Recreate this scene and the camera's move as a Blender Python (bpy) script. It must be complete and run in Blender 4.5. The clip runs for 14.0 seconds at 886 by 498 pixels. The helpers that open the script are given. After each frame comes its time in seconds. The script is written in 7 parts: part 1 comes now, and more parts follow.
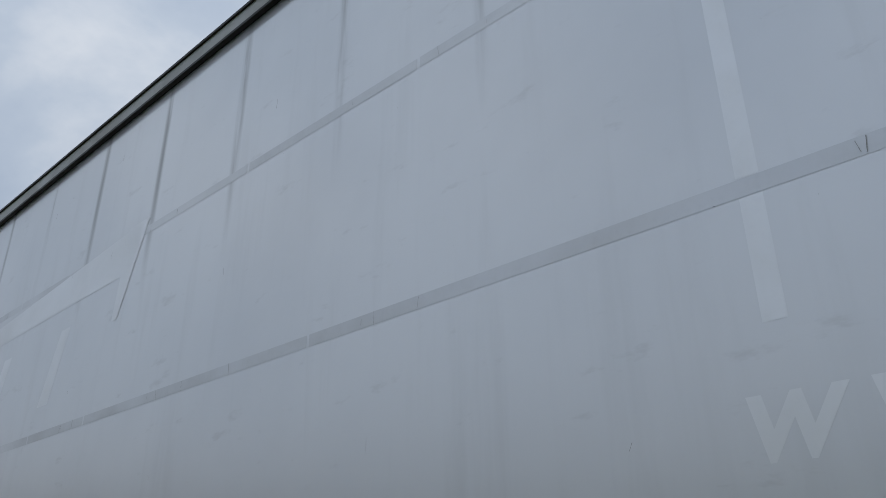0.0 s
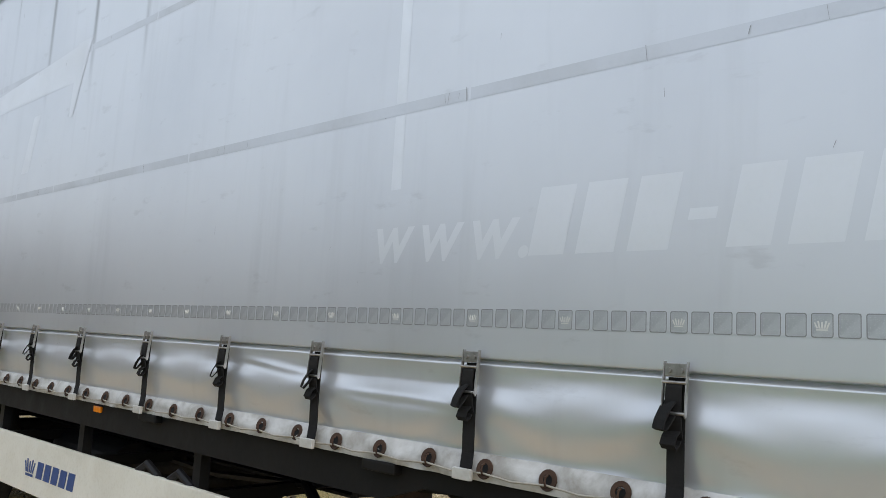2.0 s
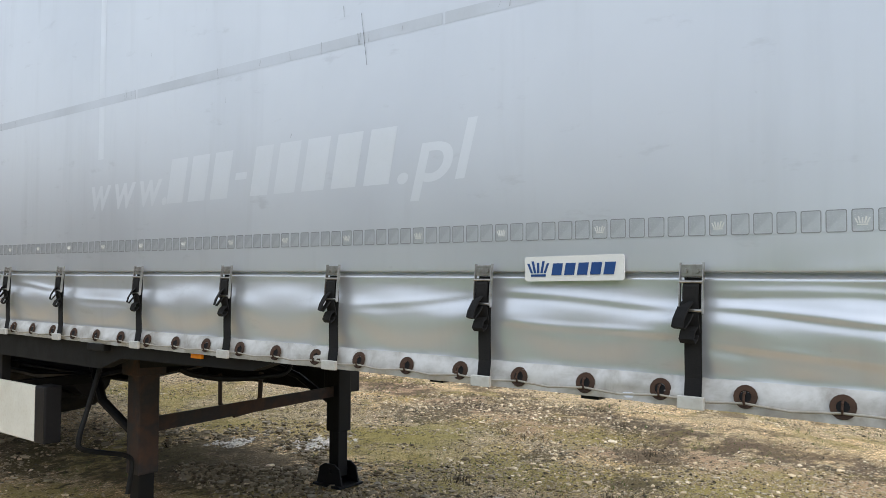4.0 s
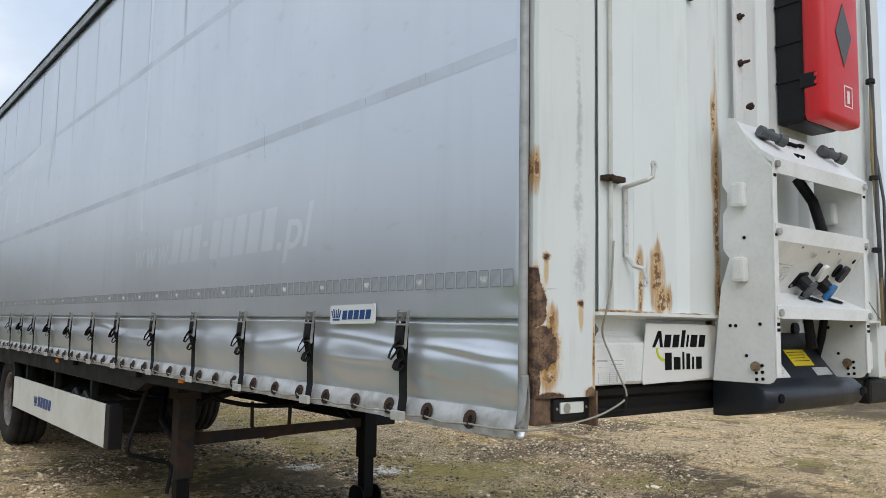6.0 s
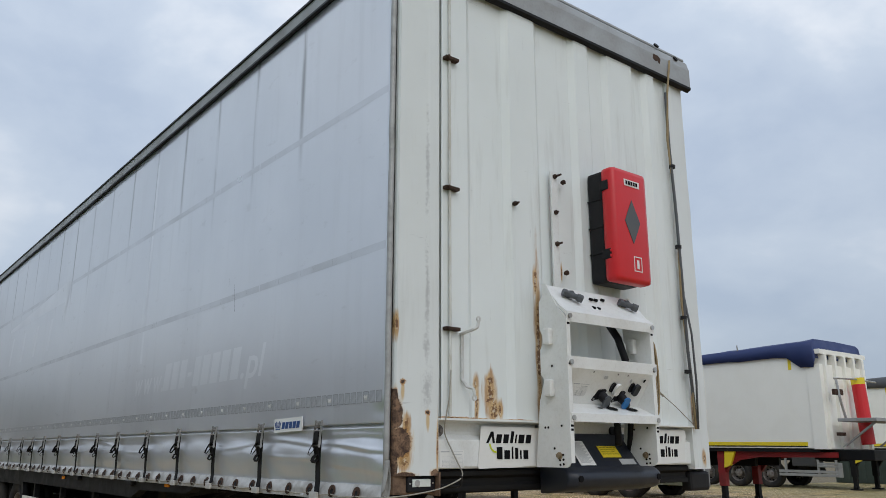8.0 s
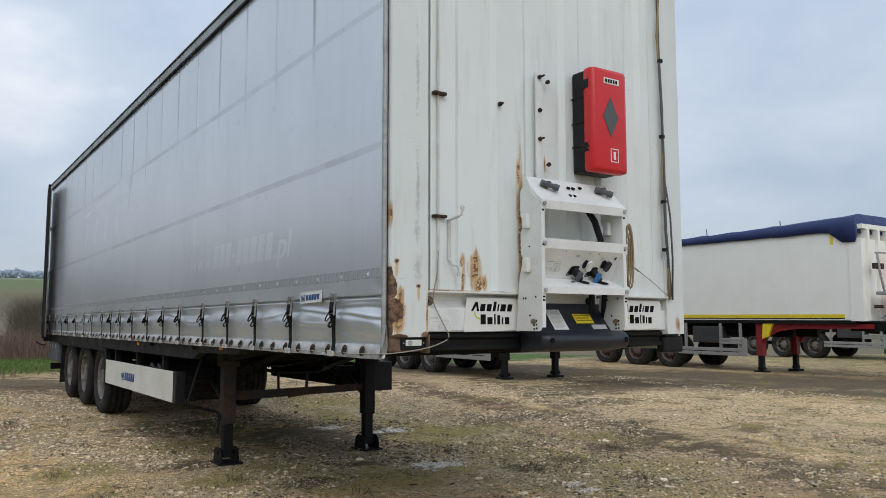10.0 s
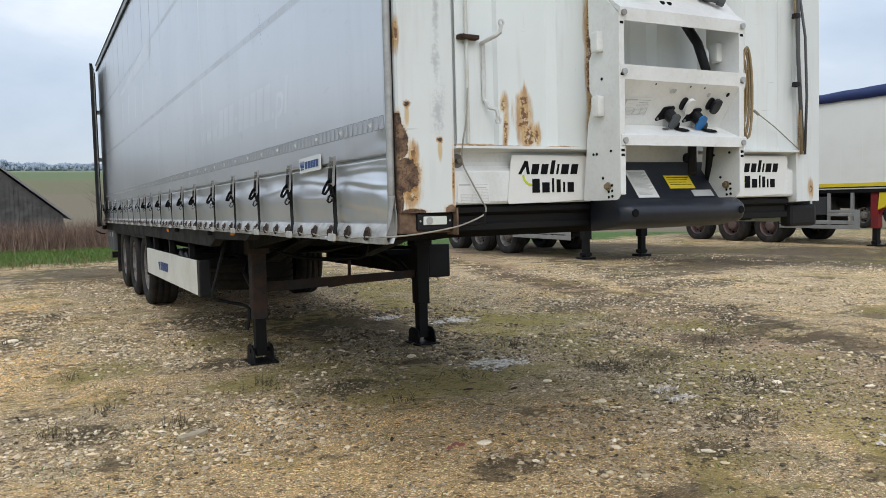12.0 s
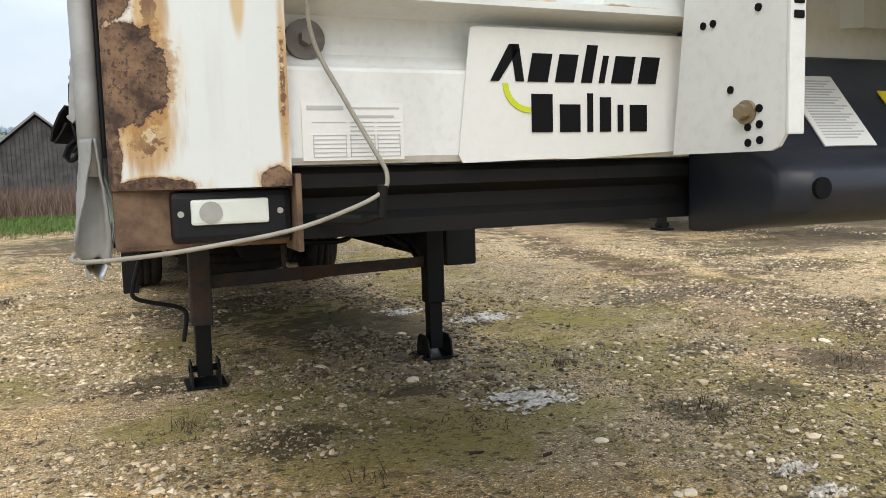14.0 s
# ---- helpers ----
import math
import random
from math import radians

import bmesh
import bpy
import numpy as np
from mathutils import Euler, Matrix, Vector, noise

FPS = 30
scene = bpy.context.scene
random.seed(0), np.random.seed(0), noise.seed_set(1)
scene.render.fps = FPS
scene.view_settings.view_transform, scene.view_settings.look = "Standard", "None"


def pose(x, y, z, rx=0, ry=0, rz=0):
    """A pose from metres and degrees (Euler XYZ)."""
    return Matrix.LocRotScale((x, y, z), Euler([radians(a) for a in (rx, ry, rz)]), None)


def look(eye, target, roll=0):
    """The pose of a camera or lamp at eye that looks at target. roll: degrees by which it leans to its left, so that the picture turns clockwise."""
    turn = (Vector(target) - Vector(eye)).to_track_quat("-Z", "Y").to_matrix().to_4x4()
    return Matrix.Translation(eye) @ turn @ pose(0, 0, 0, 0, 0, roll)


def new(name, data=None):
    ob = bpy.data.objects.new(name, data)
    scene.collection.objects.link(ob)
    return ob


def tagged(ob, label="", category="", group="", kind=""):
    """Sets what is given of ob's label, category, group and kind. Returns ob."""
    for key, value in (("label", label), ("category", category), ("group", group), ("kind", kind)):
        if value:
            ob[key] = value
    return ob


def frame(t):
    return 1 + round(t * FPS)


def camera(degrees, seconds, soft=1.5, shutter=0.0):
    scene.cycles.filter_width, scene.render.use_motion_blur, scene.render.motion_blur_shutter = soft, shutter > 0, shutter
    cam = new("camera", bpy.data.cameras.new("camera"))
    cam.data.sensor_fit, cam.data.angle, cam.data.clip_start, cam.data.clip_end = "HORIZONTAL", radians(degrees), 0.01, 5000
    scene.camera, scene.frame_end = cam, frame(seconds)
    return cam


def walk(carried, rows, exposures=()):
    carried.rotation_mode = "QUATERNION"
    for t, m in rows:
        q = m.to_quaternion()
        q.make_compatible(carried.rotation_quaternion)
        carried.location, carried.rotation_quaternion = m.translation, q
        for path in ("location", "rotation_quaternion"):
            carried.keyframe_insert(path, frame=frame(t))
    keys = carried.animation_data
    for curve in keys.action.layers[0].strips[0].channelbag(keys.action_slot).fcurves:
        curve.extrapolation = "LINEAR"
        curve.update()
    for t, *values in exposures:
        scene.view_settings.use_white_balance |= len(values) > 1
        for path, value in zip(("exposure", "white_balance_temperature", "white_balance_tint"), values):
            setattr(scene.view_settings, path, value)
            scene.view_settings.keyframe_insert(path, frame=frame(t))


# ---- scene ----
cam = camera(59.0, 14.0, 0.65)
PATH = [
    (0, (-1.476, 3.213, 1.635), (-0.145, 4.448, 2.474), -0.1),
    (0.3, (-1.56, 3.026, 1.672), (-0.358, 4.396, 2.495), 2.8),
    (0.5, (-1.595, 2.904, 1.634), (-0.435, 4.379, 2.327), 4.5),
    (0.8, (-1.641, 2.723, 1.667), (-0.547, 4.367, 1.991), 3.3),
    (1, (-1.692, 2.594, 1.635), (-0.613, 4.252, 1.932), 3.2),
    (1.5, (-1.815, 2.223, 1.626), (-0.599, 3.787, 1.899), 3.6),
    (2, (-1.901, 1.727, 1.61), (-0.437, 3.069, 1.849), 3.6),
    (2.5, (-1.952, 1.236, 1.603), (-0.326, 2.385, 1.792), 3.8),
    (3, (-1.995, 0.737, 1.622), (-0.302, 1.786, 1.809), 3.0),
    (3.5, (-2.093, 0.283, 1.609), (-0.463, 1.435, 1.735), 1.4),
    (4, (-2.105, -0.127, 1.581), (-0.52, 1.091, 1.642), 0.7),
    (4.2, (-2.06, -0.291, 1.564), (-0.491, 0.949, 1.592), 0.6),
    (6.3, (-1.658, -1.919, 1.59), (-0.481, -0.32, 1.832), 2.0),
    (6.5, (-1.65, -2.084, 1.58), (-0.495, -0.483, 1.902), 2.0),
    (7, (-1.749, -2.46, 1.565), (-0.551, -0.925, 2.02), 1.0),
    (7.2, (-1.836, -2.579, 1.537), (-0.622, -1.069, 2.035), 0.5),
    (9.3, (-2.27, -3.682, 1.482), (-1.124, -2.076, 1.81), 0.1),
    (9.5, (-2.256, -3.738, 1.478), (-1.12, -2.115, 1.756), 0.2),
    (10, (-2.194, -3.822, 1.461), (-1.082, -2.169, 1.638), 0.2),
    (10.5, (-2.093, -3.739, 1.459), (-1.007, -2.061, 1.549), 0.1),
    (11, (-1.93, -3.487, 1.443), (-0.883, -1.783, 1.458), -0.1),
    (11.5, (-1.642, -3.177, 1.393), (-0.643, -1.445, 1.335), -0.6),
    (12, (-1.271, -2.817, 1.403), (-0.342, -1.05, 1.279), -1.3),
    (12.5, (-0.929, -2.396, 1.418), (-0.069, -0.598, 1.249), -1.9),
    (13, (-0.542, -1.98, 1.389), (0.264, -0.16, 1.193), -2.3),
    (13.5, (-0.247, -1.532, 1.378), (0.527, 0.3, 1.165), -2.0),
    (14, (0.033, -1.112, 1.38), (0.793, 0.725, 1.165), -1.4),
]
EXPOSURES = [(0, -0.38, 6400, 10), (0.5, -0.30, 6450, 10), (0.9, -0.02, 6550, 10), (1.5, 0.31, 6650, 10), (3, 0.59, 6680, 10), (4.2, 0.67, 6650, 10), (6.5, 0.12, 6450, 10), (7.2, -0.03, 6450, 10), (9.5, 0.05, 6500, 10), (11, 0.25, 6500, 10), (12.5, 0.48, 6550, 10), (14, 0.76, 6900, 10)]
walk(cam, [(t, look(eye, target, roll)) for t, eye, target, roll in PATH], EXPOSURES)

# ---- world, sun and exposure ----
world = bpy.data.worlds.new("overcast_sky")
scene.world = world
world.use_nodes = True
wn = world.node_tree.nodes
wl = world.node_tree.links
wn.clear()
w_out = wn.new("ShaderNodeOutputWorld")
w_bg = wn.new("ShaderNodeBackground")
w_sky = wn.new("ShaderNodeTexSky")
w_sky.sky_type = "NISHITA"
w_sky.sun_disc = False
w_sky.sun_elevation = radians(34)
w_sky.sun_rotation = radians(205)
w_co = wn.new("ShaderNodeTexCoord")
w_map = wn.new("ShaderNodeMapping")
w_map.inputs["Scale"].default_value = (1.0, 1.0, 1.7)
w_n1 = wn.new("ShaderNodeTexNoise")
w_n1.inputs["Scale"].default_value = 3.0
w_n1.inputs["Detail"].default_value = 6
w_n1.inputs["Roughness"].default_value = 0.52
w_n1.inputs["Distortion"].default_value = 0.15
w_ramp = wn.new("ShaderNodeValToRGB")
els = w_ramp.color_ramp.elements
els[0].position, els[0].color = 0.36, (0.495, 0.58, 0.712, 1)
els[1].position, els[1].color = 0.66, (0.865, 0.905, 0.96, 1)
mid = els.new(0.52)
mid.color = (0.61, 0.69, 0.80, 1)
w_scale = wn.new("ShaderNodeVectorMath")
w_scale.operation = "SCALE"
w_scale.inputs["Scale"].default_value = 0.10
w_mix = wn.new("ShaderNodeMixRGB")
w_mix.inputs["Fac"].default_value = 0.86
wl.new(w_co.outputs["Generated"], w_map.inputs["Vector"])
wl.new(w_map.outputs["Vector"], w_n1.inputs["Vector"])
wl.new(w_n1.outputs["Fac"], w_ramp.inputs["Fac"])
wl.new(w_sky.outputs["Color"], w_scale.inputs[0])
wl.new(w_scale.outputs["Vector"], w_mix.inputs["Color1"])
wl.new(w_ramp.outputs["Color"], w_mix.inputs["Color2"])
w_axis = wn.new("ShaderNodeSeparateXYZ")
w_top = wn.new("ShaderNodeMath")
w_top.operation = "MAXIMUM"
w_top.inputs[1].default_value = 0.0
w_pow = wn.new("ShaderNodeMath")
w_pow.operation = "POWER"
w_pow.inputs[1].default_value = 0.6
w_rise = wn.new("ShaderNodeMath")
w_rise.operation = "MULTIPLY_ADD"
w_rise.inputs[1].default_value = 0.70
w_rise.inputs[2].default_value = 0.67
wl.new(w_co.outputs["Generated"], w_axis.inputs[0])
wl.new(w_axis.outputs["Z"], w_top.inputs[0])
wl.new(w_top.outputs[0], w_pow.inputs[0])
wl.new(w_pow.outputs[0], w_rise.inputs[0])
wl.new(w_rise.outputs[0], w_bg.inputs["Strength"])
wl.new(w_mix.outputs["Color"], w_bg.inputs["Color"])
wl.new(w_bg.outputs["Background"], w_out.inputs["Surface"])

sun_data = bpy.data.lights.new("sun", "SUN")
sun_data.energy = 0.8
sun_data.angle = radians(40)
sun_data.color = (1.0, 0.96, 0.9)
sun = new("sun", sun_data)
sun.matrix_world = look((-14, -30, 27), (0, 0, 0))
scene.view_settings.exposure = 0.0


# ---- materials ----
class NodeTool:
    """Short hand for building node materials."""

    def __init__(self, name):
        self.mat = bpy.data.materials.new(name)
        self.mat.use_nodes = True
        self.nodes = self.mat.node_tree.nodes
        self.links = self.mat.node_tree.links
        self.bsdf = self.nodes["Principled BSDF"]
        self.coords = self.nodes.new("ShaderNodeTexCoord").outputs["Object"]

    def join(self, value, socket):
        if isinstance(value, (int, float)):
            socket.default_value = value
        elif isinstance(value, tuple):
            socket.default_value = (*value, 1) if len(value) == 3 and len(socket.default_value) == 4 else value
        else:
            self.links.new(value, socket)

    def stretch(self, scale, vector=None):
        n = self.nodes.new("ShaderNodeMapping")
        n.inputs["Scale"].default_value = scale
        self.links.new(vector or self.coords, n.inputs["Vector"])
        return n.outputs["Vector"]

    def noise(self, scale, detail=4, rough=0.55, vector=None, distort=0.0):
        n = self.nodes.new("ShaderNodeTexNoise")
        n.inputs["Scale"].default_value = scale
        n.inputs["Detail"].default_value = detail
        n.inputs["Roughness"].default_value = rough
        n.inputs["Distortion"].default_value = distort
        self.links.new(vector or self.coords, n.inputs["Vector"])
        return n.outputs["Fac"]

    def cells(self, scale, out="Distance", vector=None, feature="F1"):
        n = self.nodes.new("ShaderNodeTexVoronoi")
        n.feature = feature
        n.inputs["Scale"].default_value = scale
        self.links.new(vector or self.coords, n.inputs["Vector"])
        return n.outputs[out]

    def math(self, op, a, b=0.0, c=None):
        n = self.nodes.new("ShaderNodeMath")
        n.operation = op
        self.join(a, n.inputs[0])
        self.join(b, n.inputs[1])
        if c is not None:
            self.join(c, n.inputs[2])
        return n.outputs[0]

    def span(self, value, lo, hi, a=0.0, b=1.0):
        n = self.nodes.new("ShaderNodeMapRange")
        n.interpolation_type = "SMOOTHSTEP"
        self.join(value, n.inputs["Value"])
        for key, v in (("From Min", lo), ("From Max", hi), ("To Min", a), ("To Max", b)):
            n.inputs[key].default_value = v
        return n.outputs["Result"]

    def mix(self, fac, a, b, kind="MIX"):
        n = self.nodes.new("ShaderNodeMixRGB")
        n.blend_type = kind
        self.join(fac, n.inputs["Fac"])
        self.join(a, n.inputs["Color1"])
        self.join(b, n.inputs["Color2"])
        return n.outputs["Color"]

    def axes(self):
        n = self.nodes.new("ShaderNodeSeparateXYZ")
        self.links.new(self.coords, n.inputs[0])
        return n.outputs

    def blob(self, u, v, cu, cv, ru, rv):
        """1 in the middle of an ellipse in the plane (u, v), 0 at its rim, negative outside."""
        du = self.math("DIVIDE", self.math("SUBTRACT", u, cu), ru)
        dv = self.math("DIVIDE", self.math("SUBTRACT", v, cv), rv)
        r = self.math("SQRT", self.math("ADD", self.math("MULTIPLY", du, du), self.math("MULTIPLY", dv, dv)))
        return self.math("SUBTRACT", 1.0, r)

    def most(self, values):
        total = values[0]
        for v in values[1:]:
            total = self.math("MAXIMUM", total, v)
        return total

    def finish(self, color, rough=0.6, metal=0.0, bump=None, depth=0.002, spec=0.5):
        self.join(color, self.bsdf.inputs["Base Color"])
        self.join(rough, self.bsdf.inputs["Roughness"])
        self.join(metal, self.bsdf.inputs["Metallic"])
        self.bsdf.inputs["Specular IOR Level"].default_value = spec
        if bump is not None and depth > 0:
            n = self.nodes.new("ShaderNodeBump")
            n.inputs["Strength"].default_value = 1.0
            n.inputs["Distance"].default_value = depth
            self.links.new(bump, n.inputs["Height"])
            self.links.new(n.outputs["Normal"], self.bsdf.inputs["Normal"])
        return self.mat


def worn(name, base, dirt, rough=0.6, metal=0.0, amount=0.5, fine=60.0, coarse=2.5, depth=0.0006, spec=0.5):
    """A plain surface with grain, blotches of dirt and uneven gloss."""
    t = NodeTool(name)
    big = t.noise(coarse, 5, 0.6, distort=0.4)
    small = t.noise(fine, 3, 0.6)
    fac = t.math("MULTIPLY", t.span(big, 0.35, 0.75), amount)
    fac = t.math("ADD", fac, t.span(small, 0.45, 0.75, 0.0, 0.18))
    color = t.mix(fac, base, dirt)
    gloss = t.span(big, 0.3, 0.7, rough - 0.06, min(1.0, rough + 0.12))
    return t.finish(color, gloss, metal, small, depth, spec)


def plain(name, color, rough=0.5, metal=0.0):
    t = NodeTool(name)
    n = t.noise(35.0, 3)
    return t.finish(t.mix(t.span(n, 0.3, 0.8, 0.0, 0.25), color, tuple(c * 0.7 for c in color)), rough, metal)


def make_tarpaulin():
    t = NodeTool("silver_tarpaulin")
    x, y, z = t.axes()
    big = t.noise(0.7, 5, 0.55)
    streak = t.noise(3.0, 4, 0.6, t.stretch((1.0, 2.6, 0.25)))
    grain = t.noise(160.0, 2, 0.5)
    speck = t.noise(24.0, 5, 0.7)
    # evenly spaced dark upright streaks, stronger towards the top
    pole = t.math("ABSOLUTE", t.math("SUBTRACT", t.math("FRACT", t.math("MULTIPLY", y, 1.48)), 0.5))
    pole = t.math("MULTIPLY", t.span(pole, 0.0, 0.06, 1.0, 0.0), t.span(z, 2.9, 3.7, 0.0, 0.75))
    pole = t.math("MULTIPLY", pole, t.span(streak, 0.40, 0.62, 0.1, 1.0))
    color = t.mix(t.span(big, 0.3, 0.7), (0.645, 0.665, 0.700), (0.730, 0.750, 0.785))
    color = t.mix(t.span(streak, 0.5, 0.75, 0.0, 0.17), color, (0.50, 0.51, 0.525))
    color = t.mix(pole, color, (0.20, 0.205, 0.21))
    color = t.mix(t.span(speck, 0.71, 0.76, 0.0, 0.5), color, (0.20, 0.195, 0.19))
    smear = t.noise(11.0, 5, 0.65, t.stretch((1.0, 0.35, 1.0)))
    color = t.mix(t.span(smear, 0.60, 0.72, 0.0, 0.18), color, (0.33, 0.33, 0.33))
    rough = t.span(big, 0.3, 0.7, 0.29, 0.35)
    crease = t.noise(5.0, 4, 0.5, t.stretch((1.0, 0.8, 1.6)))
    height = t.math("ADD", t.math("MULTIPLY", grain, 0.05), crease)
    return t.finish(color, rough, 0.62, height, 0.0004)


def make_reflective():
    """Grey print with a close pattern of paler dots."""
    t = NodeTool("reflective_grey")
    dots = t.span(t.cells(270.0), 0.15, 0.40, 1.0, 0.0)
    big = t.noise(14.0, 4, 0.6)
    color = t.mix(t.span(big, 0.35, 0.65), (0.47, 0.485, 0.51), (0.57, 0.585, 0.61))
    color = t.mix(t.math("MULTIPLY", dots, 0.3), color, (0.80, 0.81, 0.82))
    return t.finish(color, 0.34, 0.65, dots, 0.00005)


def make_rusty_paint(name, paint, marks, patches, spots=(), scuffs=()):
    """White paint with rust runs (marks), bare patches and scuffs, each (x, z, rx, rz), and rusted dents that weep."""
    t = NodeTool(name)
    x, y, z = t.axes()
    ragged = t.noise(22.0, 6, 0.65)
    runs = t.noise(9.0, 5, 0.6, t.stretch((3.0, 3.0, 0.5)))
    fine = t.noise(90.0, 3)
    big = t.noise(1.6, 4, 0.55)
    grime = t.noise(4.0, 4, 0.6, t.stretch((3.0, 3.0, 0.3)))
    color = t.mix(t.span(big, 0.3, 0.75, 0.0, 0.4), paint, tuple(c * 0.86 for c in paint))
    color = t.mix(t.span(grime, 0.52, 0.8, 0.0, 0.38), color, (0.42, 0.42, 0.39))
    scuff = t.noise(3.0, 6, 0.7, t.stretch((14.0, 14.0, 1.2)))
    color = t.mix(t.span(scuff, 0.66, 0.75, 0.0, 0.5), color, (0.25, 0.25, 0.26))
    dents = t.noise(2.2, 6, 0.7, t.stretch((1.2, 1.2, 16.0)))
    color = t.mix(t.span(dents, 0.66, 0.72, 0.0, 0.45), color, (0.30, 0.30, 0.30))
    wobble = t.math("MULTIPLY", t.math("SUBTRACT", ragged, 0.5), 1.5)
    drip = t.math("MULTIPLY", t.math("SUBTRACT", runs, 0.5), 2.2)
    chip = t.math("MULTIPLY", t.math("SUBTRACT", t.noise(55.0, 5, 0.7), 0.5), 2.4)
    rough = t.span(big, 0.3, 0.7, 0.38, 0.55)
    if scuffs:
        m = t.math("ADD", t.most([t.blob(x, z, *k) for k in scuffs]), t.math("ADD", drip, chip))
        color = t.mix(t.span(m, 0.0, 1.1, 0.0, 0.5), color, (0.27, 0.27, 0.28))
    if marks:
        m = t.most([t.blob(x, z, *k) for k in marks])
        soft = t.span(t.math("ADD", m, drip), -0.30, 0.42, 0.0, 0.85)
        color = t.mix(soft, color, t.mix(t.span(runs, 0.4, 0.6), (0.56, 0.33, 0.085), (0.40, 0.20, 0.045)))
        core = t.span(t.math("ADD", m, chip), 0.50, 0.75, 0.0, 0.9)
        color = t.mix(core, color, (0.14, 0.055, 0.020))
        pale = t.span(t.math("ADD", m, t.math("MULTIPLY", chip, -1.2)), 0.85, 1.1, 0.0, 0.8)
        color = t.mix(pale, color, (0.60, 0.52, 0.40))
    for cx, cz, r, fall in spots:
        stain = t.math("ADD", t.blob(x, z, cx, cz - fall * 0.42, r * 0.62, fall * 0.58), t.math("MULTIPLY", drip, 0.5))
        color = t.mix(t.span(stain, -0.2, 0.5, 0.0, 0.75), color, (0.54, 0.34, 0.10))
        star = t.math("ADD", t.blob(x, z, cx, cz, r, r), t.math("MULTIPLY", chip, 0.9))
        color = t.mix(t.span(star, -0.1, 0.35, 0.0, 0.85), color, (0.40, 0.19, 0.045))
        color = t.mix(t.span(star, 0.45, 0.6), color, (0.045, 0.022, 0.012))
    if patches:
        p = t.most([t.blob(x, z, *k) for k in patches])
        halo = t.span(t.math("ADD", p, drip), -0.55, 0.05, 0.0, 0.40)
        color = t.mix(halo, color, (0.60, 0.41, 0.15))
        rim = t.math("ADD", p, t.math("ADD", t.math("MULTIPLY", wobble, 0.55), t.math("MULTIPLY", chip, 0.22)))
        burn = t.span(t.math("ADD", rim, t.math("MULTIPLY", drip, 0.35)), -0.24, -0.02, 0.0, 0.75)
        color = t.mix(burn, color, (0.36, 0.17, 0.045))
        bare = t.span(rim, 0.0, 0.025)
        rust = t.mix(t.span(t.noise(16.0, 6, 0.7), 0.38, 0.62), (0.060, 0.034, 0.024), (0.235, 0.142, 0.085))
        rust = t.mix(t.span(t.noise(120.0, 4, 0.7), 0.52, 0.62, 0.0, 0.75), rust, (0.030, 0.019, 0.016))
        # dark line along the rim of each bare patch
        rim_line = t.span(t.math("ABSOLUTE", rim), 0.0, 0.045, 0.9, 0.0)
        color = t.mix(rim_line, t.mix(bare, color, rust), (0.035, 0.022, 0.015))
        rough = t.math("ADD", rough, t.math("MULTIPLY", bare, 0.4))
        height = t.math("SUBTRACT", t.math("MULTIPLY", fine, 0.3), bare)
    else:
        height = t.math("MULTIPLY", fine, 0.25)
    return t.finish(color, rough, 0.0, height, 0.0015)


